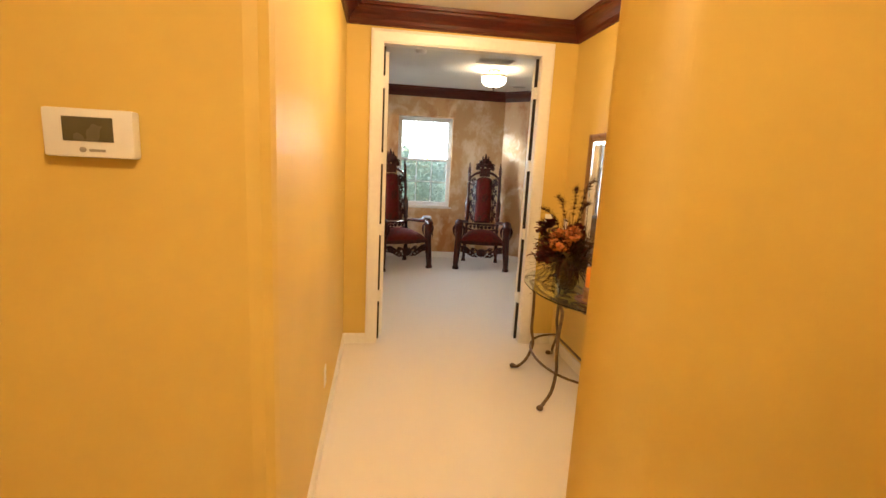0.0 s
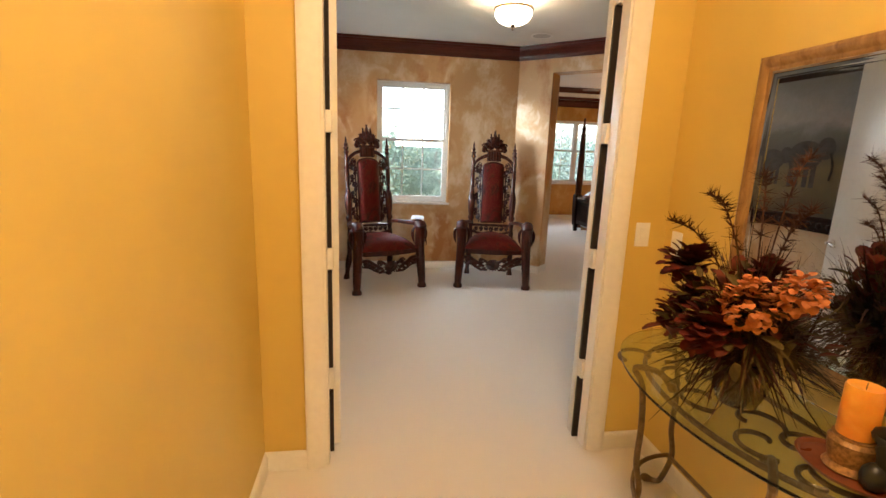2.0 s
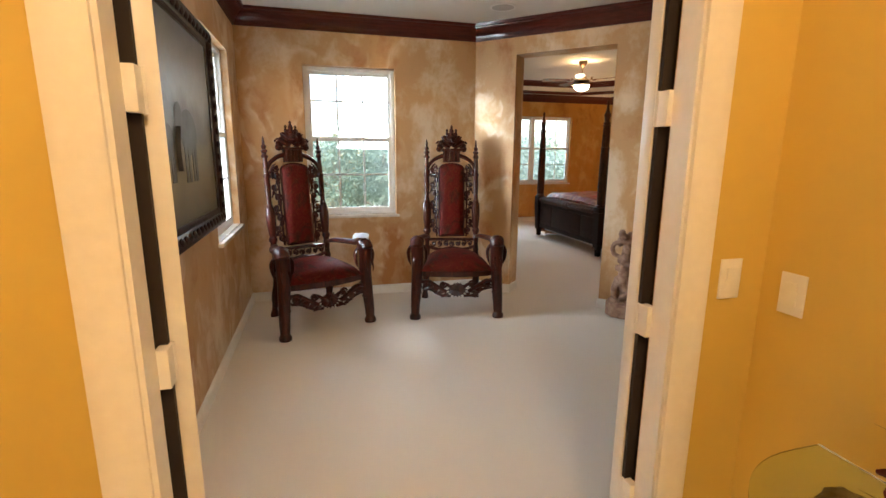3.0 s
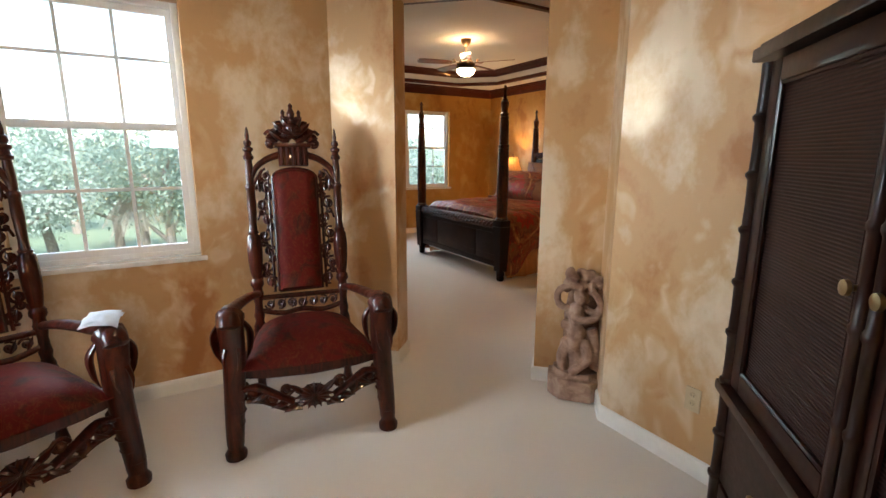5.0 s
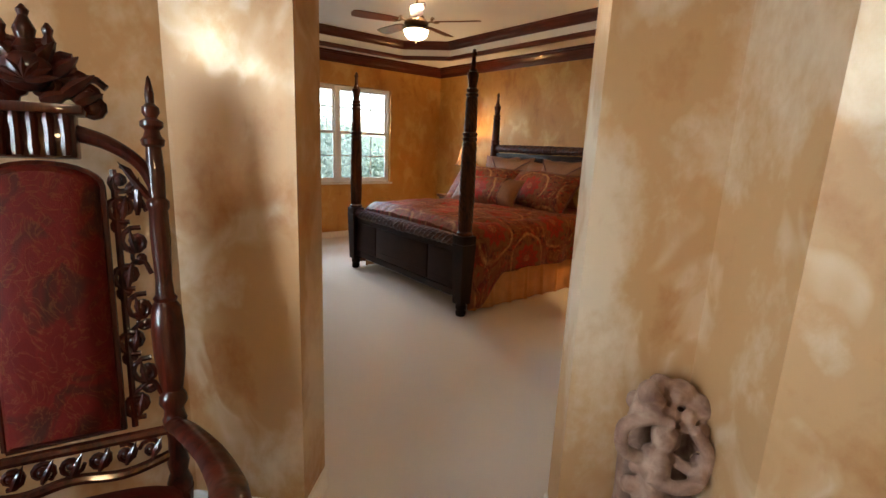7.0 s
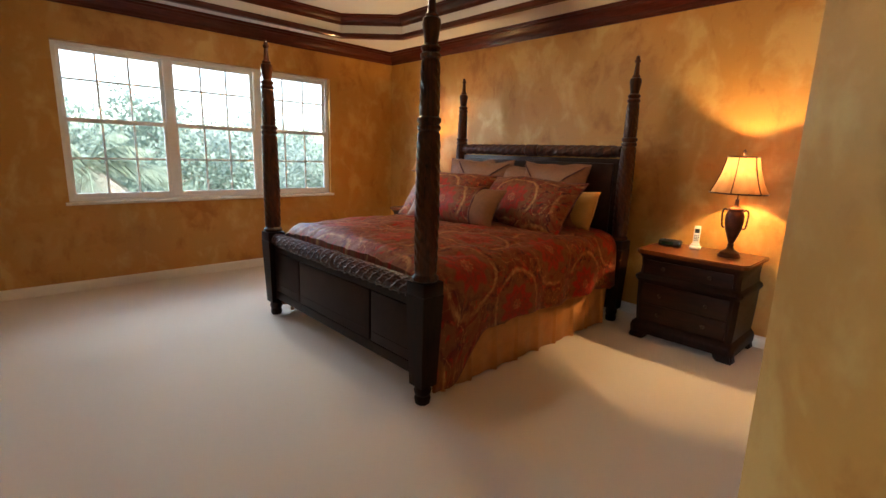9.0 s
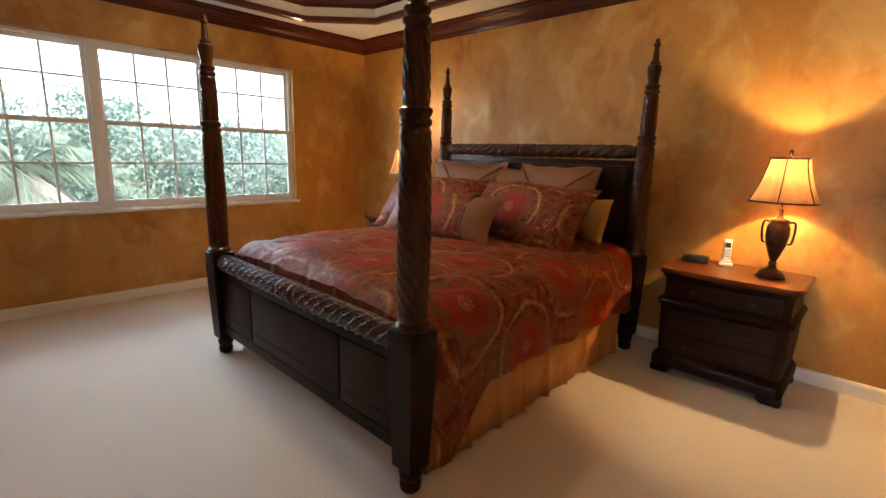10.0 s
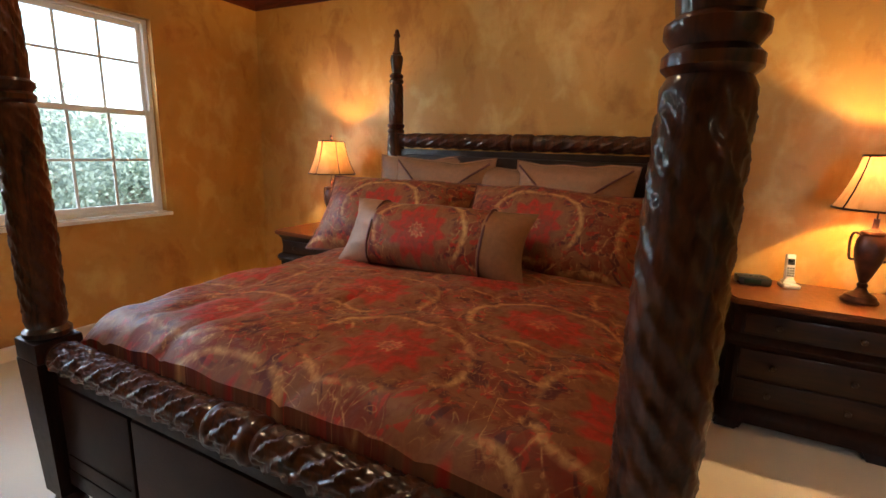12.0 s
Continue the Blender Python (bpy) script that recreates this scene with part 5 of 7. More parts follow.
M_PHONE = simple("silver_plastic", (0.62, 0.62, 0.60), 0.3, 0.2, 0.05, 60, 0.0)
M_BLACK = simple("black_plastic", (0.012, 0.014, 0.014), 0.3, vary=0.2, bump=0.0)


def small_things():
    ph = thing("cordless_phone", pose(7.12, 9.37, 0.735, 0, 0, -75), "silver cordless telephone standing in its cradle", "phone")
    bm = bmesh.new()
    box(bm, -0.042, 0.042, -0.045, 0.045, 0.0, 0.022, 0.008), box(bm, -0.032, 0.032, -0.005, 0.035, 0.02, 0.04, 0.006)
    part("cradle", bm, M_PHONE, ph)
    tilt = pose(0, 0.01, 0.03, -10, 0, 0)
    bm = bmesh.new()
    box(bm, -0.024, 0.024, -0.012, 0.014, 0, 0.155, 0.009, tilt)
    h = part("handset", bm, M_PHONE, ph)
    bm = bmesh.new()
    box(bm, -0.017, 0.017, -0.0145, -0.011, 0.095, 0.13, 0.001, tilt)
    part("screen", bm, M_BLACK, h)
    bm = bmesh.new()
    for i in range(3):
        for j in range(4):
            box(bm, -0.017 + i * 0.013, -0.009 + i * 0.013, -0.0145, -0.011, 0.03 + j * 0.014, 0.038 + j * 0.014, 0, tilt)
    part("keypad", bm, M_BLACK, h)
    ck = thing("clock_radio", pose(7.08, 9.55, 0.735, 0, 0, -80), "low black clock radio with a dark display", "clock")
    bm = bmesh.new()
    box(bm, -0.085, 0.085, -0.055, 0.055, 0.0, 0.05, 0.018)
    part("body", bm, M_BLACK, ck)
    bm = bmesh.new()
    box(bm, -0.055, 0.03, -0.0575, -0.05, 0.014, 0.038, 0.002)
    part("display", bm, simple("dark_green_display", (0.01, 0.03, 0.02), 0.12, vary=0.1, bump=0.0), ck)
    bm = bmesh.new()
    for i in range(4):
        box(bm, -0.05 + i * 0.026, -0.032 + i * 0.026, -0.02, -0.008, 0.048, 0.054, 0.002)
    part("buttons", bm, M_BLACK, ck)


small_things()

# ---- ceiling fan ----
M_BLADE = wood("reddish_fan_blade", (0.11, 0.026, 0.010), (0.24, 0.06, 0.02), 0.35, (2, 14, 14), 0.4)
M_FANBODY = simple("bronze_fan_metal", (0.20, 0.13, 0.075), 0.35, 0.6, 0.2, 30, 0.03)
M_BOWL = glow("frosted_light_bowl", (1.0, 0.78, 0.50), 12.0)


def ceiling_fan(x, y):
    fan = thing("ceiling_fan", pose(x, y, 0), "bronze ceiling fan with reddish blades and a lit glass bowl", "fan")
    bm = bmesh.new()
    lathe(bm, [(0.02, 2.92), (0.035, 2.93), (0.06, 2.96), (0.07, 2.99), (0.072, TRAY - 0.001)], 24)
    part("canopy", bm, M_FANBODY, fan)
    bm = bmesh.new()
    lathe(bm, [(0.012, 2.79), (0.012, 2.925)], 12)
    part("downrod", bm, M_FANBODY, fan)
    bm = bmesh.new()
    lathe(bm, [(0.05, 2.655), (0.075, 2.66), (0.12, 2.675), (0.125, 2.70), (0.10, 2.73), (0.075, 2.745), (0.08, 2.76), (0.05, 2.78), (0.02, 2.80)], 28)
    part("motor", bm, M_FANBODY, fan)
    for k in range(5):
        m = pose(0, 0, 2.70, 0, 0, 72 * k + 20)
        bm = bmesh.new()
        sweep(bm, curve([(0.10, 0, 0.0), (0.15, 0.015, 0.012), (0.20, 0, -0.005), (0.24, 0, 0.0)], 5), 0.011, 8, 0.7, m)
        scroll(bm, 0.165, 0.03, 0.022, 1.2, 0, 0.006, 0, 1, m)
        iron = part("blade_iron", bm, M_FANBODY, fan)
        bm = bmesh.new()
        pts = [(0.20, -0.045), (0.30, -0.062), (0.58, -0.072), (0.65, -0.06), (0.67, 0), (0.65, 0.06), (0.58, 0.072), (0.30, 0.062), (0.20, 0.045)]
        prism(bm, pts, 0.004, 0.011, m @ pose(0, 0, 0, 11, 0, 0))
        part("blade", bm, M_BLADE, fan)
    bm = bmesh.new()
    lathe(bm, [(0.125, 2.625), (0.13, 2.64), (0.09, 2.656)], 28)
    part("light_ring", bm, M_FANBODY, fan)
    bm = bmesh.new()
    lathe(bm, [(0.015, 2.535), (0.055, 2.543), (0.09, 2.56), (0.115, 2.59), (0.125, 2.626)], 28)
    part("light_bowl", bm, M_BOWL, fan, "lit frosted glass bowl")
    bm = bmesh.new()
    lathe(bm, [(0.003, 2.505), (0.009, 2.515), (0.006, 2.522), (0.012, 2.535)], 12)
    part("finial", bm, M_FANBODY, fan)


ceiling_fan(5.0, 11.18)


# ---- sitting room ceiling: lamp, vent, loudspeaker, detector ----
def ceiling_things():
    lp = thing("ceiling_lamp", pose(1.70, 7.0, 0), "lit cut-glass ceiling lamp with a brass rim and finial", "lamp")
    bm = bmesh.new()
    lathe(bm, [(0.03, 2.735), (0.06, 2.745), (0.075, 2.762), (0.078, H - 0.001)], 24)
    part("canopy", bm, M_FANBODY, lp)
    bm = bmesh.new()
    ring = [(0.158 * math.cos(a), 0.158 * math.sin(a), 2.695) for a in [2 * math.pi * i / 40 for i in range(41)]]
    sweep(bm, ring, 0.011, 8)
    for k in range(3):
        a = 2 * math.pi * k / 3
        sweep(bm, [(0.03 * math.cos(a), 0.03 * math.sin(a), 2.745), (0.158 * math.cos(a), 0.158 * math.sin(a), 2.70)], 0.005, 6)
    part("brass_rim", bm, M_BRASS, lp)
    bm = bmesh.new()
    n = 64
    rings = []
    for r, z in ((0.02, 2.572), (0.07, 2.577), (0.12, 2.60), (0.15, 2.64), (0.152, 2.665), (0.145, 2.69)):
        rings.append([bm.verts.new((r * (1 + 0.035 * math.cos(16 * a)) * math.cos(a), r * (1 + 0.035 * math.cos(16 * a)) * math.sin(a), z)) for a in [2 * math.pi * i / n for i in range(n)]])
    for a, b in zip(rings, rings[1:]):
        for i in range(n):
            bm.faces.new((a[i], a[(i + 1) % n], b[(i + 1) % n], b[i]))
    bm.faces.new(rings[0][::-1])
    part("glass_bowl", bm, glow("lit_cut_glass", (1.0, 0.84, 0.62), 2.2), lp, "ribbed cut-glass bowl, lit")
    bm = bmesh.new()
    lathe(bm, [(0.003, 2.525), (0.011, 2.54), (0.007, 2.55), (0.02, 2.562), (0.022, 2.572)], 14)
    part("finial", bm, M_BRONZE, lp)

    vent = thing("ceiling_vent", pose(1.594, 6.52, H), "white louvred air vent in the ceiling", "vent")
    bm = bmesh.new()
    for x0, x1, y0, y1 in ((-0.20, 0.20, -0.12, -0.10), (-0.20, 0.20, 0.10, 0.12), (-0.20, -0.18, -0.10, 0.10), (0.18, 0.20, -0.10, 0.10)):
        box(bm, x0, x1, y0, y1, -0.012, -0.001, 0.003)
    part("frame", bm, M_VINYL, vent)
    bm = bmesh.new()
    box(bm, -0.18, 0.18, -0.10, 0.10, -0.004, -0.001)
    part("backing", bm, simple("grey_duct", (0.22, 0.21, 0.20), 0.7), vent)
    for k in range(8):
        bm = bmesh.new()
        box(bm, -0.18, 0.18, -0.011, 0.011, -0.001, 0.001, 0, pose(0, -0.0875 + 0.025 * k, -0.011, 35 if k < 4 else -35, 0, 0))
        part("slat", bm, M_VINYL, vent)
    sp = thing("ceiling_speaker", pose(2.353, 8.107, H), "round white loudspeaker grille set in the ceiling", "speaker")
    bm = bmesh.new()
    lathe(bm, [(0.115, -0.001), (0.12, -0.008), (0.10, -0.010), (0.097, -0.006)], 32)
    part("ring", bm, M_VINYL, sp)
    bm = bmesh.new()
    lathe(bm, [(0.097, -0.007), (0.05, -0.009), (0.005, -0.0095)], 32)
    part("grille", bm, simple("grey_mesh_grille", (0.5, 0.5, 0.5), 0.6, vary=0.25, scale=400), sp)
    sd = thing("smoke_detector", pose(0.715, 6.27, H), "small round white smoke detector on the ceiling", "detector")
    bm = bmesh.new()
    lathe(bm, [(0.03, -0.04), (0.045, -0.038), (0.058, -0.025), (0.062, -0.001)], 28)
    part("housing", bm, M_VINYL, sd)
    bm = bmesh.new()
    lathe(bm, [(0.004, -0.043), (0.006, -0.0395)], 8, pose(0.02, 0, 0))
    part("indicator", bm, M_VINYL, sd)


M_BRASS = simple("polished_brass", (0.42, 0.31, 0.17), 0.32, 1.0, 0.06, 50, 0.02)
ceiling_things()


# ---- armoire ----
def cane():
    k = Nodes("woven_cane_panel", 0.5)
    k.b.inputs["Specular IOR Level"].default_value = 0.25
    w = k.t.nodes.new("ShaderNodeTexWave")
    w.bands_direction = "Z"
    w.inputs["Scale"].default_value = 34
    k.link(k.pos, w.inputs["Vector"])
    f = w.outputs["Fac"]
    k.colour(k.ramp(f, (0.2, (0.014, 0.0048, 0.0036)), (0.8, (0.040, 0.014, 0.010))))
    return k.bump(f, 0.5, 0.004).m


def armoire():
    a = thing("armoire", pose(2.873, 6.371, 0, 0, 0, 225), "dark wooden armoire with bamboo-carved posts and woven door panels", "armoire")
    W, D, top = 1.31, 0.49, 1.80
    bm = bmesh.new()
    box(bm, 0.02, W - 0.02, 0.03, D, 0.06, top - 0.05)
    part("carcass", bm, M_ARMOIRE, a)
    bm = bmesh.new()
    box(bm, -0.035, W + 0.035, -0.03, D, top - 0.05, top - 0.012, 0.008), box(bm, -0.02, W + 0.02, -0.015, D, top - 0.012, top, 0.003)
    part("cornice", bm, M_ARMOIRE, a)
    bm = bmesh.new()
    box(bm, -0.02, W + 0.02, -0.025, D - 0.02, 0.70, 0.735, 0.008)
    part("waist_moulding", bm, M_ARMOIRE, a)
    bm = bmesh.new()
    box(bm, -0.012, W + 0.012, -0.012, D - 0.02, 0.02, 0.075, 0.006)
    part("plinth", bm, M_ARMOIRE, a)

    def cane_rod(bm, x, y, z0, z1, r, nodes):
        prof = []
        for k in range(nodes):
            za, zb = z0 + (z1 - z0) * k / nodes, z0 + (z1 - z0) * (k + 1) / nodes
            prof += [(r * 1.28, za + 0.002), (r * 1.3, za + 0.012), (r, za + 0.02), (r * 0.94, (za + zb) / 2), (r, zb - 0.008)]
        lathe(bm, prof, 14, pose(x, y, 0))
    for x in (0.012, W - 0.012):
        for z0, z1, n in ((0.075, 0.70, 4), (0.735, top - 0.05, 6)):
            bm = bmesh.new()
            cane_rod(bm, x, 0.012, z0, z1, 0.026, n)
            part("bamboo_post", bm, M_ARMOIRE, a)
        bm = bmesh.new()
        lathe(bm, [(0.03, 0.0), (0.034, 0.01), (0.03, 0.022)], 12, pose(x + (0.03 if x < 0.1 else -0.03), 0.04, 0))
        part("foot", bm, M_ARMOIRE, a)
    half = W / 2
    for s, x0, x1 in ((1, 0.045, half - 0.004), (-1, half + 0.004, W - 0.045)):
        bm = bmesh.new()
        f, z0, z1 = 0.062, 0.745, top - 0.06
        box(bm, x0, x0 + f, 0.0, 0.03, z0, z1, 0.004), box(bm, x1 - f, x1, 0.0, 0.03, z0, z1, 0.004)
        box(bm, x0 + f, x1 - f, 0.0, 0.03, z0, z0 + f, 0.004), box(bm, x0 + f, x1 - f, 0.0, 0.03, z1 - f, z1, 0.004)
        d = part("door", bm, M_ARMOIRE, a)
        bm = bmesh.new()
        box(bm, x0 + f, x1 - f, 0.016, 0.024, z0 + f, z1 - f)
        part("cane_panel", bm, M_CANE, d, "dark woven cane panel")
        bm = bmesh.new()
        cane_rod(bm, (x1 - 0.018) if s > 0 else (x0 + 0.018), -0.004, z0, z1, 0.015, 5)
        part("bamboo_strip", bm, M_ARMOIRE, d)
        bm = bmesh.new()
        for xa in (x0 + f + 0.004, x1 - f - 0.004):
            sweep(bm, [(xa, 0.008, z0 + f), (xa, 0.008, z1 - f)], 0.007, 6)
        for za in (z0 + f + 0.004, z1 - f - 0.004):
            sweep(bm, [(x0 + f, 0.008, za), (x1 - f, 0.008, za)], 0.007, 6)
        part("panel_bead", bm, M_ARMOIRE, d)
        bm = bmesh.new()
        kx = x1 - 0.045 if s > 0 else x0 + 0.045
        lathe(bm, [(0.012, 0), (0.007, 0.005), (0.007, 0.014), (0.017, 0.022), (0.016, 0.03), (0.004, 0.034)], 14, pose(kx, 0.0, 1.225, 90, 0, 0))
        part("knob", bm, M_BRASS, d, "pale brass knob")
    for z0, z1 in ((0.40, 0.69), (0.085, 0.385)):
        for x0, x1 in ((0.05, half - 0.005), (half + 0.005, W - 0.05)):
            bm = bmesh.new()
            box(bm, x0, x1, 0.002, 0.03, z0, z1, 0.006)
            dr = part("drawer", bm, M_BROWN, a)
            bm = bmesh.new()
            lathe(bm, [(0.012, 0), (0.007, 0.005), (0.007, 0.014), (0.017, 0.022), (0.016, 0.03), (0.004, 0.034)], 14, pose((x0 + x1) / 2, 0.002, (z0 + z1) / 2, 90, 0, 0))
            part("knob", bm, M_BRASS, dr)


M_CANE = cane()
armoire()


# ---- stone statue ----
def stone():
    k = Nodes("weathered_sandstone", 0.85)
    f = k.noise(16, 5, 0.6)
    k.colour(k.ramp(f, (0.3, (0.19, 0.10, 0.07)), (0.55, (0.33, 0.205, 0.145)), (0.75, (0.43, 0.30, 0.22))))
    return k.bump(k.maths("ADD", f, k.maths("MULTIPLY", k.noise(90, 4), 0.4)), 0.5, 0.012).m


def statue():
    bm = bmesh.new()
    prism(bm, [(-0.17, 0.10), (-0.17, -0.02), (-0.10, -0.12), (0.08, -0.14), (0.16, -0.06), (0.17, 0.10)], 0.0, 0.13)
    prism(bm, [(-0.14, 0.09), (-0.14, 0.0), (-0.08, -0.09), (0.07, -0.10), (0.13, -0.04), (0.14, 0.09)], 0.13, 0.165)
    # backing slab with an uneven arched top
    pts = [(-0.10, 0.16), (0.13, 0.16), (0.145, 0.35), (0.145, 0.52), (0.13, 0.62), (0.09, 0.69), (0.03, 0.72), (-0.03, 0.72), (-0.06, 0.69), (-0.07, 0.62), (-0.085, 0.50), (-0.085, 0.35)]
    prism(bm, [(x, z) for x, z in pts], -0.10, -0.03, pose(0, 0, 0, 90, 0, 0))
    # figure
    body = [((-0.03, -0.05, 0.17), 0.035), ((0.0, -0.055, 0.25), 0.045), ((-0.03, -0.06, 0.33), 0.055), ((-0.015, -0.06, 0.40), 0.065), ((-0.02, -0.055, 0.46), 0.045), ((-0.02, -0.055, 0.52), 0.058), ((-0.02, -0.055, 0.57), 0.05), ((-0.01, -0.05, 0.60), 0.024)]
    sweep(bm, curve([p for p, r in body], 3), [body[min(len(body) - 1, i // 3)][1] for i in range(3 * (len(body) - 1) + 1)], 12, 0.85)
    ball(bm, (-0.005, -0.06, 0.645), 0.043, 12, (0.9, 0.95, 1.2))
    ball(bm, (0.0, -0.04, 0.71), 0.04, 10, (1.1, 0.9, 0.8))
    for path in ([(-0.07, -0.06, 0.57), (-0.125, -0.075, 0.60), (-0.13, -0.08, 0.68), (-0.06, -0.085, 0.715), (0.01, -0.085, 0.70)],
                 [(0.04, -0.06, 0.57), (0.10, -0.08, 0.55), (0.125, -0.09, 0.60), (0.06, -0.10, 0.70)],
                 [(-0.05, -0.09, 0.53), (0.02, -0.115, 0.515), (0.09, -0.11, 0.535), (0.12, -0.07, 0.60)]):
        sweep(bm, curve(path, 4), 0.022, 8)
    for path in ([(0.03, -0.07, 0.38), (0.06, -0.09, 0.29), (0.02, -0.10, 0.22), (-0.04, -0.10, 0.175)],
                 [(-0.05, -0.06, 0.38), (-0.09, -0.07, 0.28), (-0.085, -0.07, 0.18)],
                 [(0.07, -0.05, 0.45), (0.10, -0.055, 0.33), (0.09, -0.06, 0.20)]):
        sweep(bm, curve(path, 4), [0.036, 0.036, 0.035, 0.034, 0.033, 0.032, 0.03, 0.028, 0.027, 0.026, 0.025, 0.024, 0.024][:4 * (len(path) - 1) + 1], 9)
    # canopy of foliage arching over the head
    for k in range(13):
        a = radians(-12 + 12.5 * k)
        ball(bm, (0.025 + 0.125 * math.cos(a), 0.03 - 0.02 * (k % 3), 0.60 + 0.165 * math.sin(a)), 0.034 + 0.008 * (k % 2), 8, (1, 1.25, 1))
    sweep(bm, curve([(-0.03, -0.05, 0.745), (-0.07, -0.06, 0.785), (-0.045, -0.06, 0.815)], 4), [0.03, 0.032, 0.034, 0.034, 0.032, 0.03, 0.028, 0.024, 0.016], 8)
    rnd = random.Random(4)
    for k in range(34):
        x, z = rnd.uniform(-0.09, 0.13), rnd.uniform(0.18, 0.76)
        ball(bm, (x, -0.035 - 0.02 * rnd.random(), z), rnd.uniform(0.015, 0.03), 7, (1, 0.8, rnd.uniform(1, 1.8)))
    for v in bm.verts:
        v.co += 0.006 * noise.noise_vector(v.co * 16)
    ob = part("statue", bm, stone(), at=pose(3.435, 7.525, 0, -2, 0, -45))
    mod = ob.modifiers.new("one_stone", "REMESH")
    mod.mode, mod.voxel_size, mod.use_smooth_shade = "VOXEL", 0.0075, True
    tagged(ob, "weathered reddish sandstone temple statue standing on the carpet", "statue")


statue()


# ---- hall: painting, mirror, table, flowers, candle, switches ----
def painted_canvas():
    k = Nodes("painted_savanna_canvas", 0.38)
    v = k.mapped((0.8, 1, 1))
    sep = k.t.nodes.new("ShaderNodeSeparateXYZ")
    k.link(k.pos, sep.inputs[0])
    h = k.maths("ADD", k.maths("ADD", sep.outputs[2], 0.5), k.maths("MULTIPLY", k.maths("SUBTRACT", k.noise(3, 5, 0.6, v), 0.5), 0.35))
    c = k.ramp(h, (0.0, (0.07, 0.055, 0.025)), (0.18, (0.17, 0.135, 0.06)), (0.36, (0.21, 0.17, 0.09)), (0.46, (0.09, 0.095, 0.085)), (0.58, (0.15, 0.16, 0.17)), (0.68, (0.34, 0.36, 0.40)), (0.85, (0.27, 0.30, 0.36)), (1.0, (0.17, 0.20, 0.25)))
    k.colour(k.mix(k.maths("MULTIPLY", k.noise(22, 4, 1.0), 0.4), c, (0.09, 0.09, 0.085)))
    return k.bump(k.noise(60, 4, 0.5), 0.25, 0.004).m


def frame_rect(bm, w, h, b, t, y0=0.0):
    """A mitred frame round a w by h opening in the xz plane, b wide and t thick, growing towards -y."""
    prof = [(0, y0), (0, y0 - t * 0.5), (b * 0.15, y0 - t * 0.62), (b * 0.3, y0 - t * 0.55), (b * 0.6, y0 - t * 0.95), (b * 0.8, y0 - t), (b, y0 - t * 0.8), (b, y0)]
    rows = []
    for sx, sz in ((-1, -1), (1, -1), (1, 1), (-1, 1)):
        rows.append([bm.verts.new((sx * (w / 2 + o), y, sz * (h / 2 + o))) for o, y in prof])
    m = len(prof)
    for i in range(4):
        r, s = rows[i], rows[(i + 1) % 4]
        for j in range(m):
            bm.faces.new((r[j], r[(j + 1) % m], s[(j + 1) % m], s[j]))


def painting():
    w, h = 1.70, 1.02
    p = thing("painting", pose(0.002, 6.49, 1.635, 0, 0, 90), "large savanna oil painting in a heavy dark carved frame", "painting")
    bm = bmesh.new()
    frame_rect(bm, w, h, 0.11, 0.055)
    part("frame", bm, M_ARMOIRE, p)
    bm = bmesh.new()
    ball(bm, (0, 0, 0), 0.024, 7, (1.0, 0.5, 1.0))
    bead = mesh_of("bead", bm, M_ARMOIRE)
    for k in range(72):
        u = k / 72 * 2 * (w + h + 0.24)
        ww, hh = w + 0.12, h + 0.12
        if u < ww:
            x, z = -ww / 2 + u, -hh / 2
        elif u < ww + hh:
            x, z = ww / 2, -hh / 2 + u - ww
        elif u < 2 * ww + hh:
            x, z = ww / 2 - (u - ww - hh), hh / 2
        else:
            x, z = -ww / 2, hh / 2 - (u - 2 * ww - hh)
        ob = new("bead", bead)
        ob.matrix_basis = pose(x, -0.05, z)
        ob.parent = p
    bm = bmesh.new()
    box(bm, -w / 2 - 0.004, w / 2 + 0.004, -0.02, -0.004, -h / 2 - 0.004, h / 2 + 0.004)
    part("canvas", bm, painted_canvas(), p, "dusky painted canvas", pose(0, 0, 0))
    # grazing animals as plain shapes of paint
    paint = simple("grey_paint_shapes", (0.055, 0.055, 0.06), 0.5, vary=0.3, scale=20)
    for x, z, s in ((-0.42, -0.06, 1.0), (-0.12, -0.10, 0.8), (0.28, -0.04, 1.1)):
        bm = bmesh.new()
        ball(bm, (x, -0.0215, z), 0.13 * s, 14, (1.2, 0.012, 0.85))
        ball(bm, (x - 0.16 * s, -0.0215, z + 0.05 * s), 0.075 * s, 12, (1, 0.02, 1.1))
        for k in (-0.09, -0.03, 0.05, 0.10):
            box(bm, x + k * s - 0.02 * s, x + k * s + 0.02 * s, -0.0228, -0.0203, z - 0.24 * s, z - 0.05 * s)
        sweep(bm, curve([(x - 0.21 * s, -0.0215, z + 0.02 * s), (x - 0.24 * s, -0.0215, z - 0.08 * s), (x - 0.23 * s, -0.0215, z - 0.18 * s)], 4), 0.018 * s, 6, 0.08)
        part("painted_shape", bm, paint, p)


painting()


def mirror():
    m = thing("wall_mirror", pose(1.928, 4.115, 1.357, 0, 0, -90), "tall wall mirror in a bronze-gold wooden frame", "mirror")
    bm = bmesh.new()
    frame_rect(bm, 0.618, 0.930, 0.052, 0.03)
    part("frame", bm, M_MIRFRAME, m)
    k = Nodes("mirror_silver", 0.015, 1.0)
    k.colour((0.86, 0.87, 0.86))
    bm = bmesh.new()
    box(bm, -0.313, 0.313, -0.012, -0.003, -0.469, 0.469, 0.0)
    part("mirror_glass", bm, k.m, m, "silvered mirror glass", smooth=False)
    bm = bmesh.new()
    frame_rect(bm, 0.562, 0.874, 0.028, 0.003, -0.0125)
    part("bevelled_edge", bm, k.m, m)


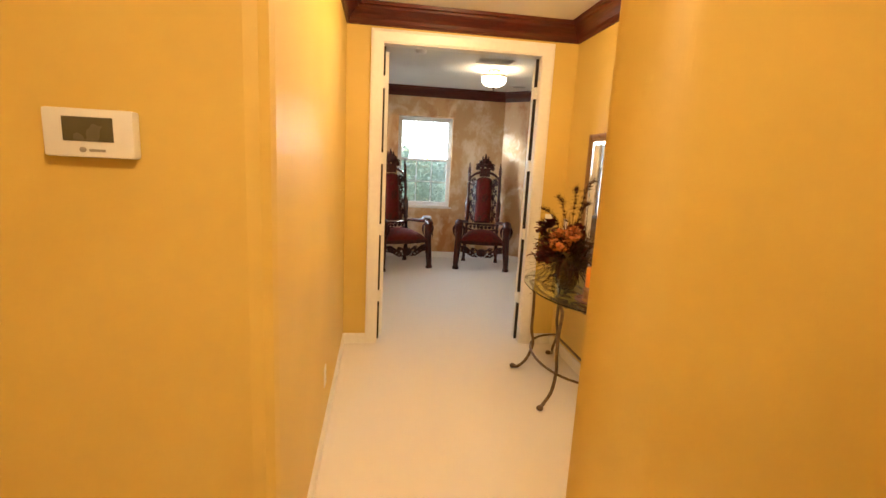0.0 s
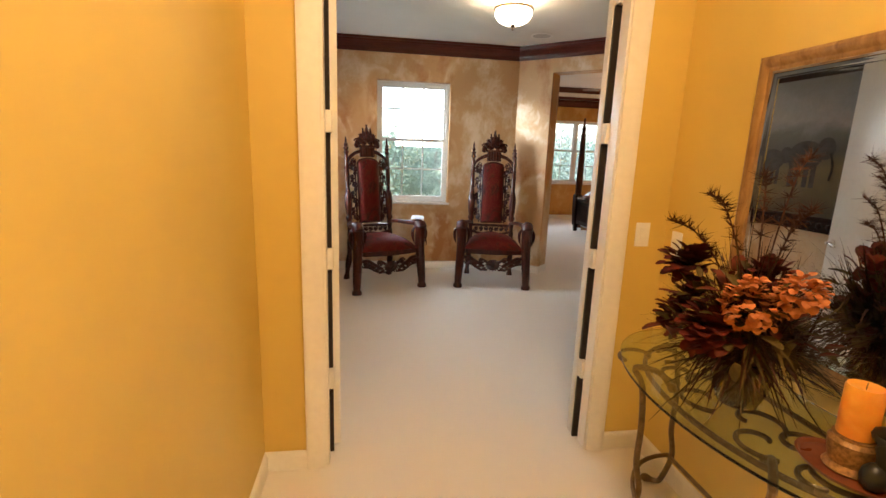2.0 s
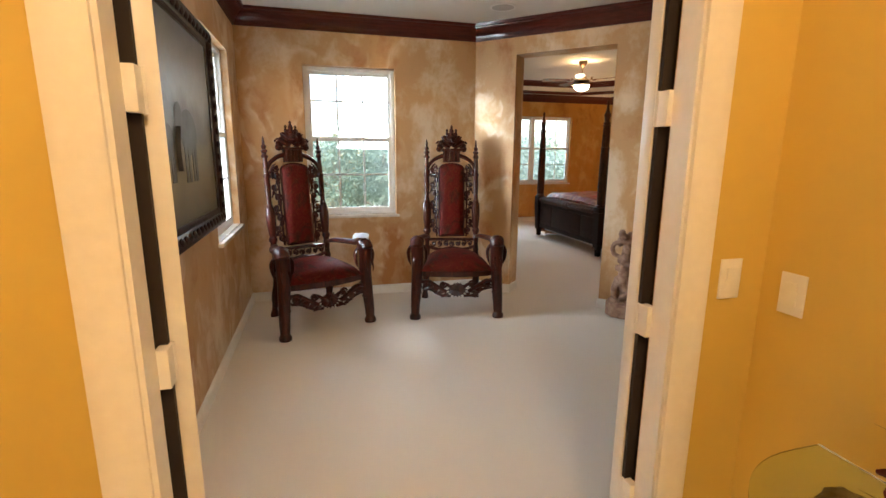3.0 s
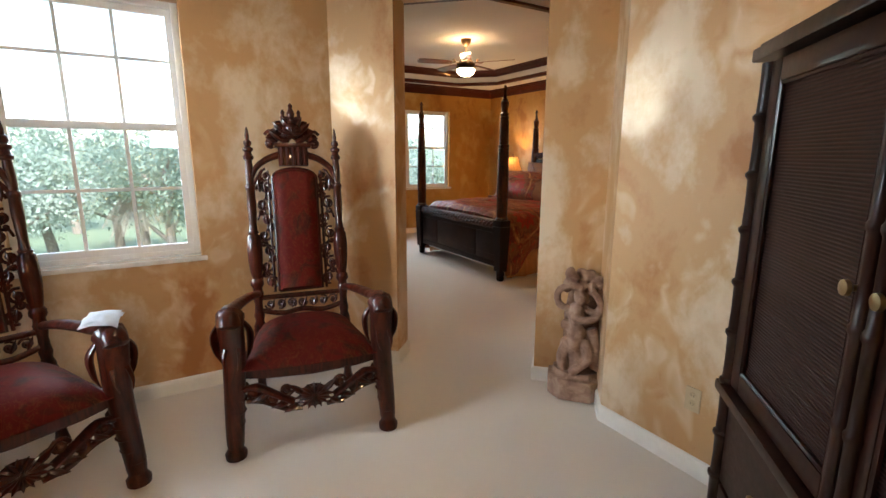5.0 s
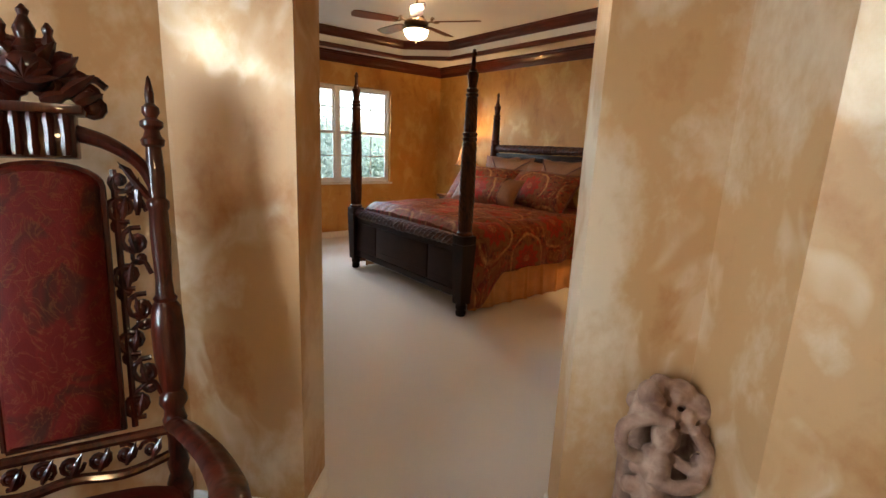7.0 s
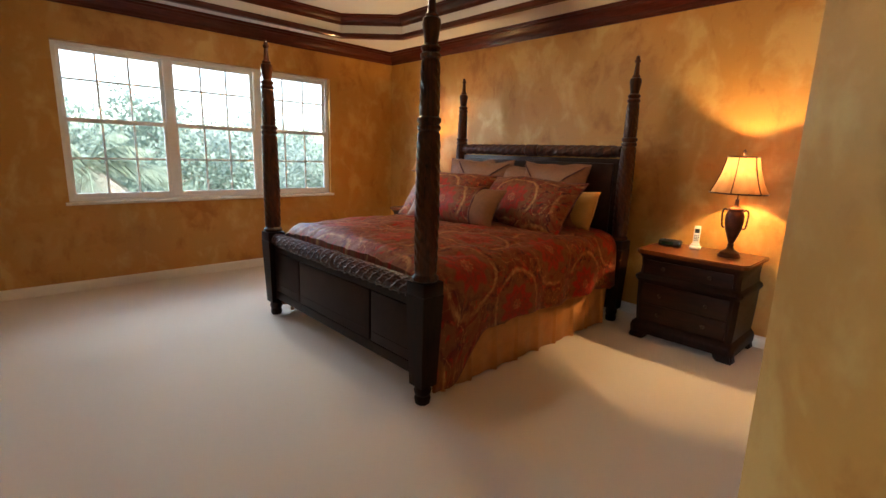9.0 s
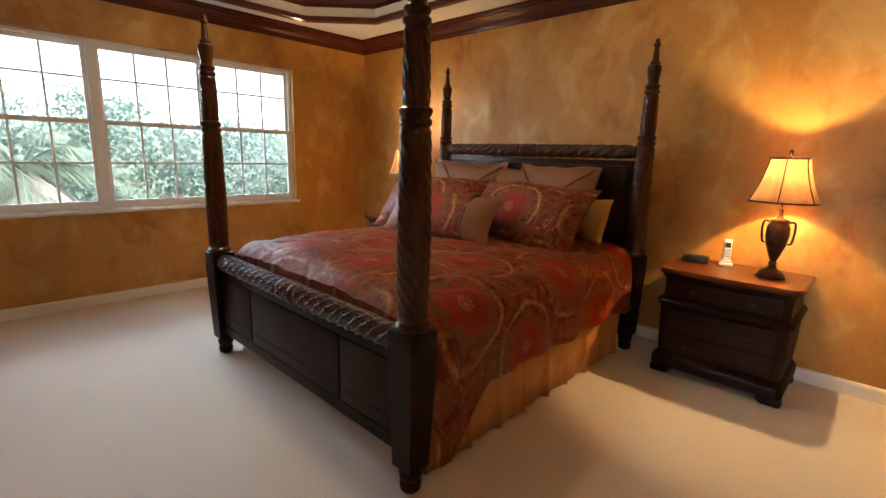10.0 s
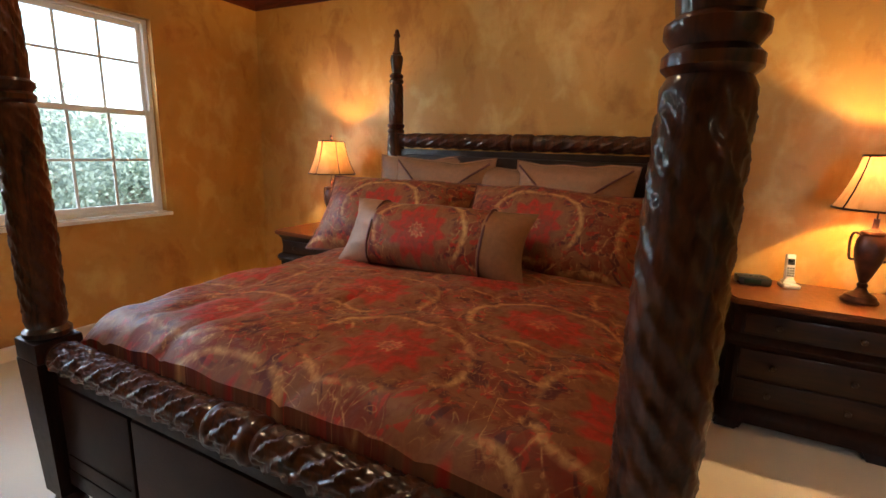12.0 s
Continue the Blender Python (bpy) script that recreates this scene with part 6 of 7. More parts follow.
def gold_wood():
    k = Nodes("bronze_gold_frame", 0.38, 0.35)
    f = k.noise(3, 5, 0.6, k.mapped((12, 12, 3)))
    k.colour(k.ramp(f, (0.3, (0.23, 0.12, 0.045)), (0.7, (0.44, 0.26, 0.10))))
    return k.bump(f, 0.15, 0.004).m


M_MIRFRAME = gold_wood()
mirror()


def iron_mat():
    k = Nodes("wrought_iron_bronze", 0.42, 0.55)
    f = k.noise(40, 5)
    k.colour(k.ramp(f, (0.3, (0.10, 0.06, 0.03)), (0.7, (0.22, 0.145, 0.075))))
    return k.bump(f, 0.3, 0.004).m


M_IRON = iron_mat()


def clear_glass(name, tint):
    k = Nodes(name, 0.03)
    k.colour(tint)
    k.b.inputs["Transmission Weight"].default_value = 1.0
    k.b.inputs["IOR"].default_value = 1.5
    return k.m


def console_table():
    """Local: x along the wall, y towards the wall (wall at y = 0.5)."""
    t = thing("console_table", pose(1.41, 4.07, 0, 0, 0, -90), "half-round glass console table on scrolled wrought-iron legs", "table")
    bm = bmesh.new()
    n = 40
    out = [(-0.62, 0.505), *[(-0.62 * math.cos(math.pi * i / n), 0.43 - 0.44 * math.sin(math.pi * i / n) ** 0.85) for i in range(n + 1)], (0.62, 0.505)]
    prism(bm, out, 0.750, 0.760)
    top = part("glass_top", bm, clear_glass("greenish_table_glass", (0.80, 0.93, 0.88)), t, "clear glass top with a greenish edge")
    top.visible_shadow = False
    legs = [(-0.29, 0.07, -0.30, 0.045, -0.5), (0.29, 0.07, 0.30, 0.045, 0.5), (-0.50, 0.42, -0.555, 0.425, -1), (0.50, 0.42, 0.43, 0.44, 1)]
    for x, y, fx, fy, s in legs:
        bm = bmesh.new()
        front = y < 0.2
        ox, oy = (0.25 * (1 if s > 0 else -1) * 0.2, -0.05) if front else (0.05 * (1 if s > 0 else -1), -0.03)
        cx, cy = x * 0.92, y + (0.05 if front else -0.02)
        path = curve([(cx - ox * 1.2, cy - oy * 1.2, 0.695), (cx - ox * 0.4, cy - oy * 0.6, 0.735), (cx + ox * 0.9, cy + oy * 0.5, 0.725), (cx + ox * 0.5, cy, 0.66), (cx, cy, 0.52), (cx, cy, 0.36), (cx - ox * 0.3, cy - oy * 0.3, 0.24), (cx + ox * 0.2, cy + oy * 0.3, 0.11), (fx, fy, 0.03), (fx + ox * 0.7, fy + oy * 0.7, 0.022)], 5)
        sweep(bm, path, [0.0115] * (len(path) - 6) + [0.012, 0.012, 0.013, 0.014, 0.016, 0.014], 9)
        ball(bm, (fx + ox * 0.7, fy + oy * 0.7, 0.02), 0.02, 10, (1.2, 1.2, 0.9))
        ball(bm, (cx - ox * 1.2, cy - oy * 1.2, 0.695), 0.018, 10)
        part("leg", bm, M_IRON, t)
    bm = bmesh.new()
    rim = [(-0.50 * math.cos(math.pi * i / 24), 0.42 - 0.35 * math.sin(math.pi * i / 24) ** 0.85, 0.727) for i in range(25)]
    sweep(bm, rim, 0.009, 8)
    sweep(bm, [(-0.50, 0.42, 0.727), (0.50, 0.42, 0.727)], 0.009, 8)
    part("top_hoop", bm, M_IRON, t)
    for k in range(6):
        bm = bmesh.new()
        s = 1 if k < 3 else -1
        q = k % 3
        m = pose(s * (0.12 + 0.14 * q), 0.22 + 0.06 * (q % 2), 0.735, 90, 0, s * 25 * q)
        for e in (-1, 1):
            path = []
            for i in range(22):
                u = i / 21
                a = e * (0.3 + 4.6 * u)
                r = 0.09 * (1 - 0.75 * u)
                path.append((e * 0.07 + r * math.cos(a) - e * 0.02, 0, e * 0.03 + r * math.sin(a)))
            sweep(bm, path, 0.0075, 7, 1, m)
        part("scroll", bm, M_IRON, t)
    bm = bmesh.new()
    sweep(bm, [(-0.46 * math.cos(math.pi * i / 24), 0.40 - 0.33 * math.sin(math.pi * i / 24) ** 0.85, 0.235) for i in range(25)], 0.009, 8)
    part("curved_stretcher", bm, M_IRON, t)
    bm = bmesh.new()
    sweep(bm, [(-0.46, 0.40, 0.235), (0.46, 0.40, 0.235)], 0.009, 8)
    part("straight_stretcher", bm, M_IRON, t)


console_table()


def leaf_mat(name, a, b):
    k = Nodes(name, 0.6)
    k.colour(k.ramp(k.noise(25, 4), (0.3, a), (0.7, b)))
    k.b.inputs["Specular IOR Level"].default_value = 0.12
    return k.m


def petal(bm, m, w, l, cup):
    g = []
    for i in range(5):
        v = i / 4
        half = w * math.sin(math.pi * min(0.96, 0.12 + 0.8 * v)) ** 0.7
        g.append([bm.verts.new(m @ Vector((u * half, v * l, cup * v * v + 0.25 * half * u * u))) for u in (-1, -0.4, 0.4, 1)])
    for a, b in zip(g, g[1:]):
        for j in range(3):
            bm.faces.new((a[j], a[j + 1], b[j + 1], b[j]))


def flowers():
    rnd = random.Random(7)
    cx, cy, cz = 1.66, 4.07, 0.76
    f = thing("flower_arrangement", pose(cx, cy, cz), "dried flowers and grasses in a smoked glass bowl on the table", "flowers")
    bm = bmesh.new()
    lathe(bm, [(0.05, 0.001), (0.058, 0.006), (0.075, 0.05), (0.085, 0.10), (0.078, 0.15), (0.082, 0.16), (0.076, 0.158), (0.07, 0.15), (0.076, 0.10), (0.066, 0.05), (0.04, 0.012)], 28)
    part("bowl", bm, clear_glass("smoked_glass", (0.62, 0.52, 0.36)), f, "smoked glass bowl")
    bm = bmesh.new()
    for k in range(60):
        a, r = rnd.uniform(0, 6.28), rnd.uniform(0, 0.055)
        sweep(bm, [(r * math.cos(a), r * math.sin(a), 0.015), (0.06 * math.cos(a + 2), 0.06 * math.sin(a + 2), 0.16)], 0.003, 4)
    part("stems", bm, leaf_mat("dry_stems", (0.10, 0.065, 0.02), (0.18, 0.12, 0.045)), f)
    # leafy spray of narrow blades
    olive, brown = leaf_mat("olive_blades", (0.03, 0.022, 0.008), (0.12, 0.085, 0.026)), leaf_mat("brown_fronds", (0.025, 0.010, 0.006), (0.085, 0.033, 0.016))
    for nm, mat, count, lo, hi in (("blade_spray", olive, 520, 0.12, 0.29), ("frond_spray", brown, 1100, 0.08, 0.26)):
        bm = bmesh.new()
        for k in range(count):
            az, el = rnd.uniform(0, 6.28), rnd.uniform(-0.18, 1.3)
            L = rnd.uniform(lo, hi)
            d = Vector((math.cos(az) * math.cos(el), math.sin(az) * math.cos(el), math.sin(el)))
            base = Vector((rnd.gauss(0, 0.03), rnd.gauss(0, 0.04), 0.21 + rnd.gauss(0, 0.03))) + d * 0.03
            d = (d + Vector((rnd.gauss(0, 0.3), rnd.gauss(0, 0.3), rnd.gauss(0, 0.3)))).normalized()
            droop = rnd.uniform(-0.05, 0.13)
            side = d.cross(Vector((0, 0, 1)))
            side = side.normalized() if side.length > 0.01 else Vector((1, 0, 0))
            w = rnd.choice((0.0015, 0.002, 0.003, 0.004, 0.006))
            prev = None
            for i in range(5):
                u = i / 4
                p = base + d * L * u - Vector((0, 0, droop * u * u))
                p.x = min(p.x, 0.25)
                ww = w * (1 - u) ** 0.6 + 0.0006
                cur = (bm.verts.new(p - side * ww), bm.verts.new(p + side * ww))
                if prev:
                    bm.faces.new((prev[0], prev[1], cur[1], cur[0]))
                prev = cur
        tagged(part(nm, bm, mat, f, smooth=False), kind="stuff")
    # broad dry leaves among the flower heads
    for nm, mat, count in (("olive_leaf_spray", olive, 120), ("maroon_leaf_spray", leaf_mat("maroon_leaves", (0.05, 0.012, 0.010), (0.16, 0.04, 0.02)), 110)):
        bm = bmesh.new()
        for k in range(count):
            az, el, r = rnd.uniform(0, 6.28), rnd.uniform(-0.25, 1.2), rnd.uniform(0.09, 0.22)
            d = Vector((math.cos(az) * math.cos(el), math.sin(az) * math.cos(el), math.sin(el) * 0.9))
            p = Vector((-0.03, 0, 0.24)) + d * r
            p.x = min(p.x, 0.2)
            d = (d + Vector((rnd.uniform(-.7, .7), rnd.uniform(-.7, .7), rnd.uniform(-.5, .9)))).normalized()
            L = rnd.uniform(0.03, 0.07)
            petal(bm, Matrix.Translation(p) @ d.to_track_quat("Y", "Z").to_matrix().to_4x4(), L * 0.32, L, -0.25 * L)
        tagged(part(nm, bm, mat, f), kind="stuff")
    # tall feathery plumes
    for k, (dx, dy, L) in enumerate(((0.03, 0.06, 0.60), (-0.03, 0.13, 0.52), (0.10, 0.03, 0.66), (0.05, -0.04, 0.50), (-0.09, 0.16, 0.42))):
        bm = bmesh.new()
        path = curve([(0, 0, 0.15), (dx * 0.4, dy * 0.4, 0.15 + L * 0.5), (dx, dy, 0.15 + L * 0.85), (dx * 1.6, dy * 1.6, 0.15 + L * 0.95)], 6)
        sweep(bm, path, 0.0025, 5)
        for i in range(150):
            u = rnd.uniform(0.45, 1.0)
            p = path[min(len(path) - 1, int(u * (len(path) - 1)))]
            d = Vector((rnd.uniform(-1, 1), rnd.uniform(-1, 1), rnd.uniform(-0.2, 1.2))).normalized() * rnd.uniform(0.02, 0.055)
            s = d.cross(Vector((0.3, 0.8, 0.1))).normalized() * 0.0018
            bm.faces.new([bm.verts.new(q) for q in (p - s, p + s, p + d)])
        part("plume", bm, brown, f, smooth=False)
    red, orange, maroon = leaf_mat("dark_red_petals", (0.07, 0.012, 0.010), (0.20, 0.035, 0.022)), leaf_mat("orange_petals", (0.36, 0.10, 0.03), (0.58, 0.24, 0.10)), leaf_mat("maroon_petals", (0.05, 0.010, 0.012), (0.13, 0.025, 0.022))
    for name, mat, (x, y, z), r, count in (("rose_head", red, (-0.17, -0.05, 0.27), 0.085, 100), ("hydrangea_head", orange, (-0.13, -0.13, 0.37), 0.072, 230), ("hydrangea_head", orange, (-0.08, -0.22, 0.43), 0.05, 130), ("rose_head", maroon, (-0.12, 0.16, 0.42), 0.078, 90), ("rose_head", maroon, (-0.10, 0.22, 0.22), 0.06, 70), ("rose_head", red, (0.05, 0.02, 0.42), 0.06, 70), ("rose_head", maroon, (-0.16, 0.08, 0.33), 0.05, 60)):
        bm = bmesh.new()
        for k in range(count):
            d = Vector((rnd.gauss(0, 1), rnd.gauss(0, 1), rnd.gauss(0, 1))).normalized()
            if name == "hydrangea_head":
                p, L, w = Vector((x, y, z)) + d * r * rnd.uniform(0.6, 1.0), 0.017, 0.011
                d = (d + Vector((rnd.uniform(-.8, .8), rnd.uniform(-.8, .8), rnd.uniform(-.8, .8)))).normalized()
            else:
                q = k / count
                p, L, w = Vector((x, y, z)) + d * r * (0.15 + 0.55 * q), r * (0.42 + 0.2 * q), r * 0.30
                d = (d * 0.7 + Vector((-0.5, -0.2, 0.6)) + 0.35 * Vector((rnd.uniform(-1, 1), rnd.uniform(-1, 1), rnd.uniform(-1, 1)))).normalized()
            petal(bm, Matrix.Translation(p) @ d.to_track_quat("Y", "Z").to_matrix().to_4x4(), w, L, -0.3 * L)
        part(name, bm, mat, f)


flowers()


def candle():
    c = thing("candle_holder", pose(1.69, 3.74, 0.76, 0, 0, -90), "small oval tray with a brass cup and dark carved figure", "candle holder")
    bm = bmesh.new()
    for r, z in ((1.0, 0.001), ):
        lathe(bm, [(0.09, 0.001), (0.115, 0.006), (0.122, 0.016), (0.115, 0.016), (0.108, 0.009), (0.02, 0.008)], 36)
    bmesh.ops.scale(bm, vec=(1.0, 0.75, 1.0), verts=bm.verts[:])
    part("tray", bm, simple("red_brown_lacquer", (0.16, 0.045, 0.02), 0.3, vary=0.2), c, "red-brown lacquer tray")
    bm = bmesh.new()
    lathe(bm, [(0.05, 0.010), (0.054, 0.015), (0.044, 0.03), (0.05, 0.06), (0.052, 0.085), (0.044, 0.095), (0.046, 0.10), (0.02, 0.101)], 28)
    part("cup", bm, simple("speckled_brass_cup", (0.34, 0.19, 0.075), 0.4, 0.4, 0.5, 90, 0.3), c, "speckled brass cup")
    bm = bmesh.new()
    sweep(bm, curve([(0.065, 0.0, 0.012), (0.082, 0.0, 0.06), (0.075, 0.0, 0.11), (0.05, 0.0, 0.135), (0.075, 0.0, 0.15)], 5), [0.02] * 6 + [0.024] * 6 + [0.016] * 9, 10)
    ball(bm, (0.075, -0.02, 0.04), 0.03, 10, (1, 1, 1.2))
    part("dark_figure", bm, M_BLACK, c, "dark carved figure")
    k = Nodes("orange_wax", 0.45)
    k.colour(k.ramp(k.noise(14, 4, 0.4), (0.3, (0.72, 0.27, 0.04)), (0.7, (0.85, 0.42, 0.09))))
    k.b.inputs["Subsurface Weight"].default_value = 0.6
    k.b.inputs["Subsurface Radius"].default_value = (0.03, 0.012, 0.004)
    bm = bmesh.new()
    lathe(bm, [(0.039, 0.0), (0.040, 0.005), (0.040, 0.122), (0.037, 0.128), (0.03, 0.124), (0.012, 0.119)], 30)
    cd = tagged(part("candle", bm, k.m, at=pose(1.69, 3.74, 0.863)), "thick orange pillar candle in the brass cup", "candle")
    bm = bmesh.new()
    sweep(bm, [(0, 0, 0.117), (0.001, 0, 0.128), (0.003, 0, 0.136)], 0.0012, 5)
    part("wick", bm, M_BLACK, cd)


candle()


M_ALMOND = simple("almond_plastic", (0.52, 0.40, 0.24), 0.4, vary=0.04, bump=0.0)


def plate(at, gangs, label, kind, mat=M_VINYL):
    s = thing(kind, at, label, "switch" if kind == "light_switch" else "outlet", kind + " plates")
    w = 0.072 + 0.046 * (gangs - 1)
    bm = bmesh.new()
    box(bm, -w / 2, w / 2, -0.006, 0, -0.058, 0.058, 0.003)
    part("cover_plate", bm, mat, s)
    for g in range(gangs):
        x = (g - (gangs - 1) / 2) * 0.046
        if kind == "light_switch":
            bm = bmesh.new()
            box(bm, x - 0.016, x + 0.016, -0.010, -0.005, -0.033, 0.033, 0.002, pose(0, 0, 0, 3, 0, 0))
            part("rocker", bm, M_VINYL, s)
        else:
            for z in (-0.02, 0.02):
                bm = bmesh.new()
                lathe(bm, [(0.016, 0), (0.0165, 0.002), (0.015, 0.003)], 16, pose(x, -0.0055, z, 90, 0, 0))
                o = part("socket", bm, mat, s)
                bm = bmesh.new()
                box(bm, x - 0.007, x - 0.005, -0.0092, -0.008, z - 0.004, z + 0.006), box(bm, x + 0.005, x + 0.007, -0.0092, -0.008, z - 0.004, z + 0.006)
                part("slot", bm, M_BLACK, o)
    return s


plate(pose(1.807, 4.925, 1.148), 1, "white rocker light switch beside the door casing", "light_switch")
plate(pose(1.93, 4.83, 1.12, 0, 0, -90), 1, "white rocker light switch on the hall's side wall", "light_switch")
plate(pose(0.03, 3.55, 0.36, 0, 0, 90), 1, "white wall outlet above the baseboard", "wall_outlet")
plate(pose(1.93, 3.72, 0.32, 0, 0, -90), 1, "white wall outlet above the baseboard", "wall_outlet")
plate(pose(3.33, 6.72, 0.37, 0, 0, -90), 1, "almond-coloured wall outlet above the baseboard", "wall_outlet", M_ALMOND)


def thermostat(x, z):
    t = thing("thermostat", pose(x, 1.89, z), "white wall thermostat with a grey display", "thermostat")
    bm = bmesh.new()
    box(bm, -0.072, 0.072, -0.026, 0, -0.041, 0.041, 0.005)
    part("housing", bm, M_VINYL, t)
    bm = bmesh.new()
    box(bm, -0.040, 0.040, -0.0275, -0.02, -0.014, 0.027, 0.001)
    part("display", bm, simple("grey_display", (0.10, 0.09, 0.055), 0.25, vary=0.05, bump=0.0), t, "grey display")
    bm = bmesh.new()
    ball(bm, (-0.010, -0.0262, -0.028), 0.006, 8, (1, 0.15, 0.8)), box(bm, 0.0, 0.026, -0.0268, -0.025, -0.031, -0.0265)
    part("maker_mark", bm, simple("grey_print", (0.35, 0.33, 0.3), 0.5, bump=0.0), t)


thermostat(-0.180, 1.624)


# ---- outdoors ----
def foliage(name, a, b):
    k = Nodes(name, 0.6)
    oi = k.t.nodes.new("ShaderNodeNewGeometry").outputs["Random Per Island"]
    k.colour(k.ramp(oi, (0.0, a), (1.0, b)))
    thin = k.t.nodes.new("ShaderNodeBsdfTranslucent")
    both = k.t.nodes.new("ShaderNodeMixShader")
    both.inputs[0].default_value = 0.45
    k.link(k.b.inputs["Base Color"].links[0].from_socket, thin.inputs[0])
    k.link(k.b.outputs[0], both.inputs[1]), k.link(thin.outputs[0], both.inputs[2])
    k.link(both.outputs[0], k.t.nodes["Material Output"].inputs[0])
    return k.m


M_LEAF = foliage("broad_leaves", (0.20, 0.26, 0.20), (0.32, 0.39, 0.31))
M_LEAF2 = foliage("grey_green_leaves", (0.24, 0.29, 0.25), (0.36, 0.42, 0.35))
M_FROND = foliage("palm_fronds", (0.20, 0.25, 0.18), (0.34, 0.38, 0.28))
M_DRYFROND = foliage("dry_palm_fronds", (0.32, 0.28, 0.23), (0.50, 0.45, 0.38))
M_BARK = simple("grey_bark", (0.22, 0.19, 0.16), 0.9, vary=0.3, scale=12, bump=0.5)
GROUND = -3.3


def outdoors():
    bm = bmesh.new()
    n = 60
    g = []
    for i in range(n + 1):
        row = []
        for j in range(n + 1):
            x, y = (i / n - 0.5) * 3000, (j / n - 0.5) * 3000
            r = math.hypot(x, y)
            hill = 26 * smooth01(120, 700, r) * (0.55 + 0.6 * noise.noise(Vector((x / 420, y / 420, 3))))
            row.append(bm.verts.new((x, y, GROUND + max(0, hill))))
        g.append(row)
    for a, b in zip(g, g[1:]):
        for j in range(n):
            bm.faces.new((a[j], a[j + 1], b[j + 1], b[j]))
    k = Nodes("grassy_ground", 0.95)
    v = k.mapped((1, 1, 1), True)
    k.colour(k.mix(k.noise(0.25, 5, vec=v), (0.09, 0.13, 0.075), (0.16, 0.20, 0.12)))
    structure("ground", bm, k.m, "green ground and far wooded hills outside", "ground")


outdoors()


def tree_meshes(seed, height, spread, mat):
    rnd = random.Random(seed)
    bm = bmesh.new()
    limbs = []
    sweep(bm, curve([(0, 0, 0), (0.1, 0.05, height * 0.25), (-0.05, 0.1, height * 0.55), (0.05, 0, height * 0.8)], 4), [0.22 - 0.013 * i for i in range(13)], 9)
    for k in range(8):
        a = k * 2.4 + rnd.random()
        z = height * rnd.uniform(0.3, 0.65)
        tip = Vector((math.cos(a) * spread * 0.7, math.sin(a) * spread * 0.7, z + height * rnd.uniform(0.12, 0.32)))
        sweep(bm, curve([(0, 0, z), tip * 0.5 + Vector((0, 0, z * 0.55)), tip], 4), [0.09, 0.085, 0.08, 0.07, 0.06, 0.05, 0.04, 0.03, 0.02], 6)
        limbs.append(tip)
    trunk = mesh_of("trunk", bm, M_BARK)
    bm = bmesh.new()
    clumps = [(tip, spread * 0.34) for tip in limbs] + [(Vector((rnd.gauss(0, spread * 0.4), rnd.gauss(0, spread * 0.4), height * rnd.uniform(0.55, 0.98))), spread * rnd.uniform(0.2, 0.36)) for _ in range(14)]
    for c, r in clumps:
        for _ in range(260):
            d = Vector((rnd.gauss(0, 1), rnd.gauss(0, 1), rnd.gauss(0, 0.8)))
            p = c + d * r * 0.55
            q = Vector((rnd.gauss(0, 1), rnd.gauss(0, 1), rnd.gauss(0, 1))).normalized()
            s = q.orthogonal().normalized() * rnd.uniform(0.03, 0.065)
            L = q * rnd.uniform(0.09, 0.19)
            bm.faces.new([bm.verts.new(w) for w in (p, p + L * 0.5 + s, p + L, p + L * 0.5 - s)])
    return trunk, mesh_of("crown", bm, mat, False)


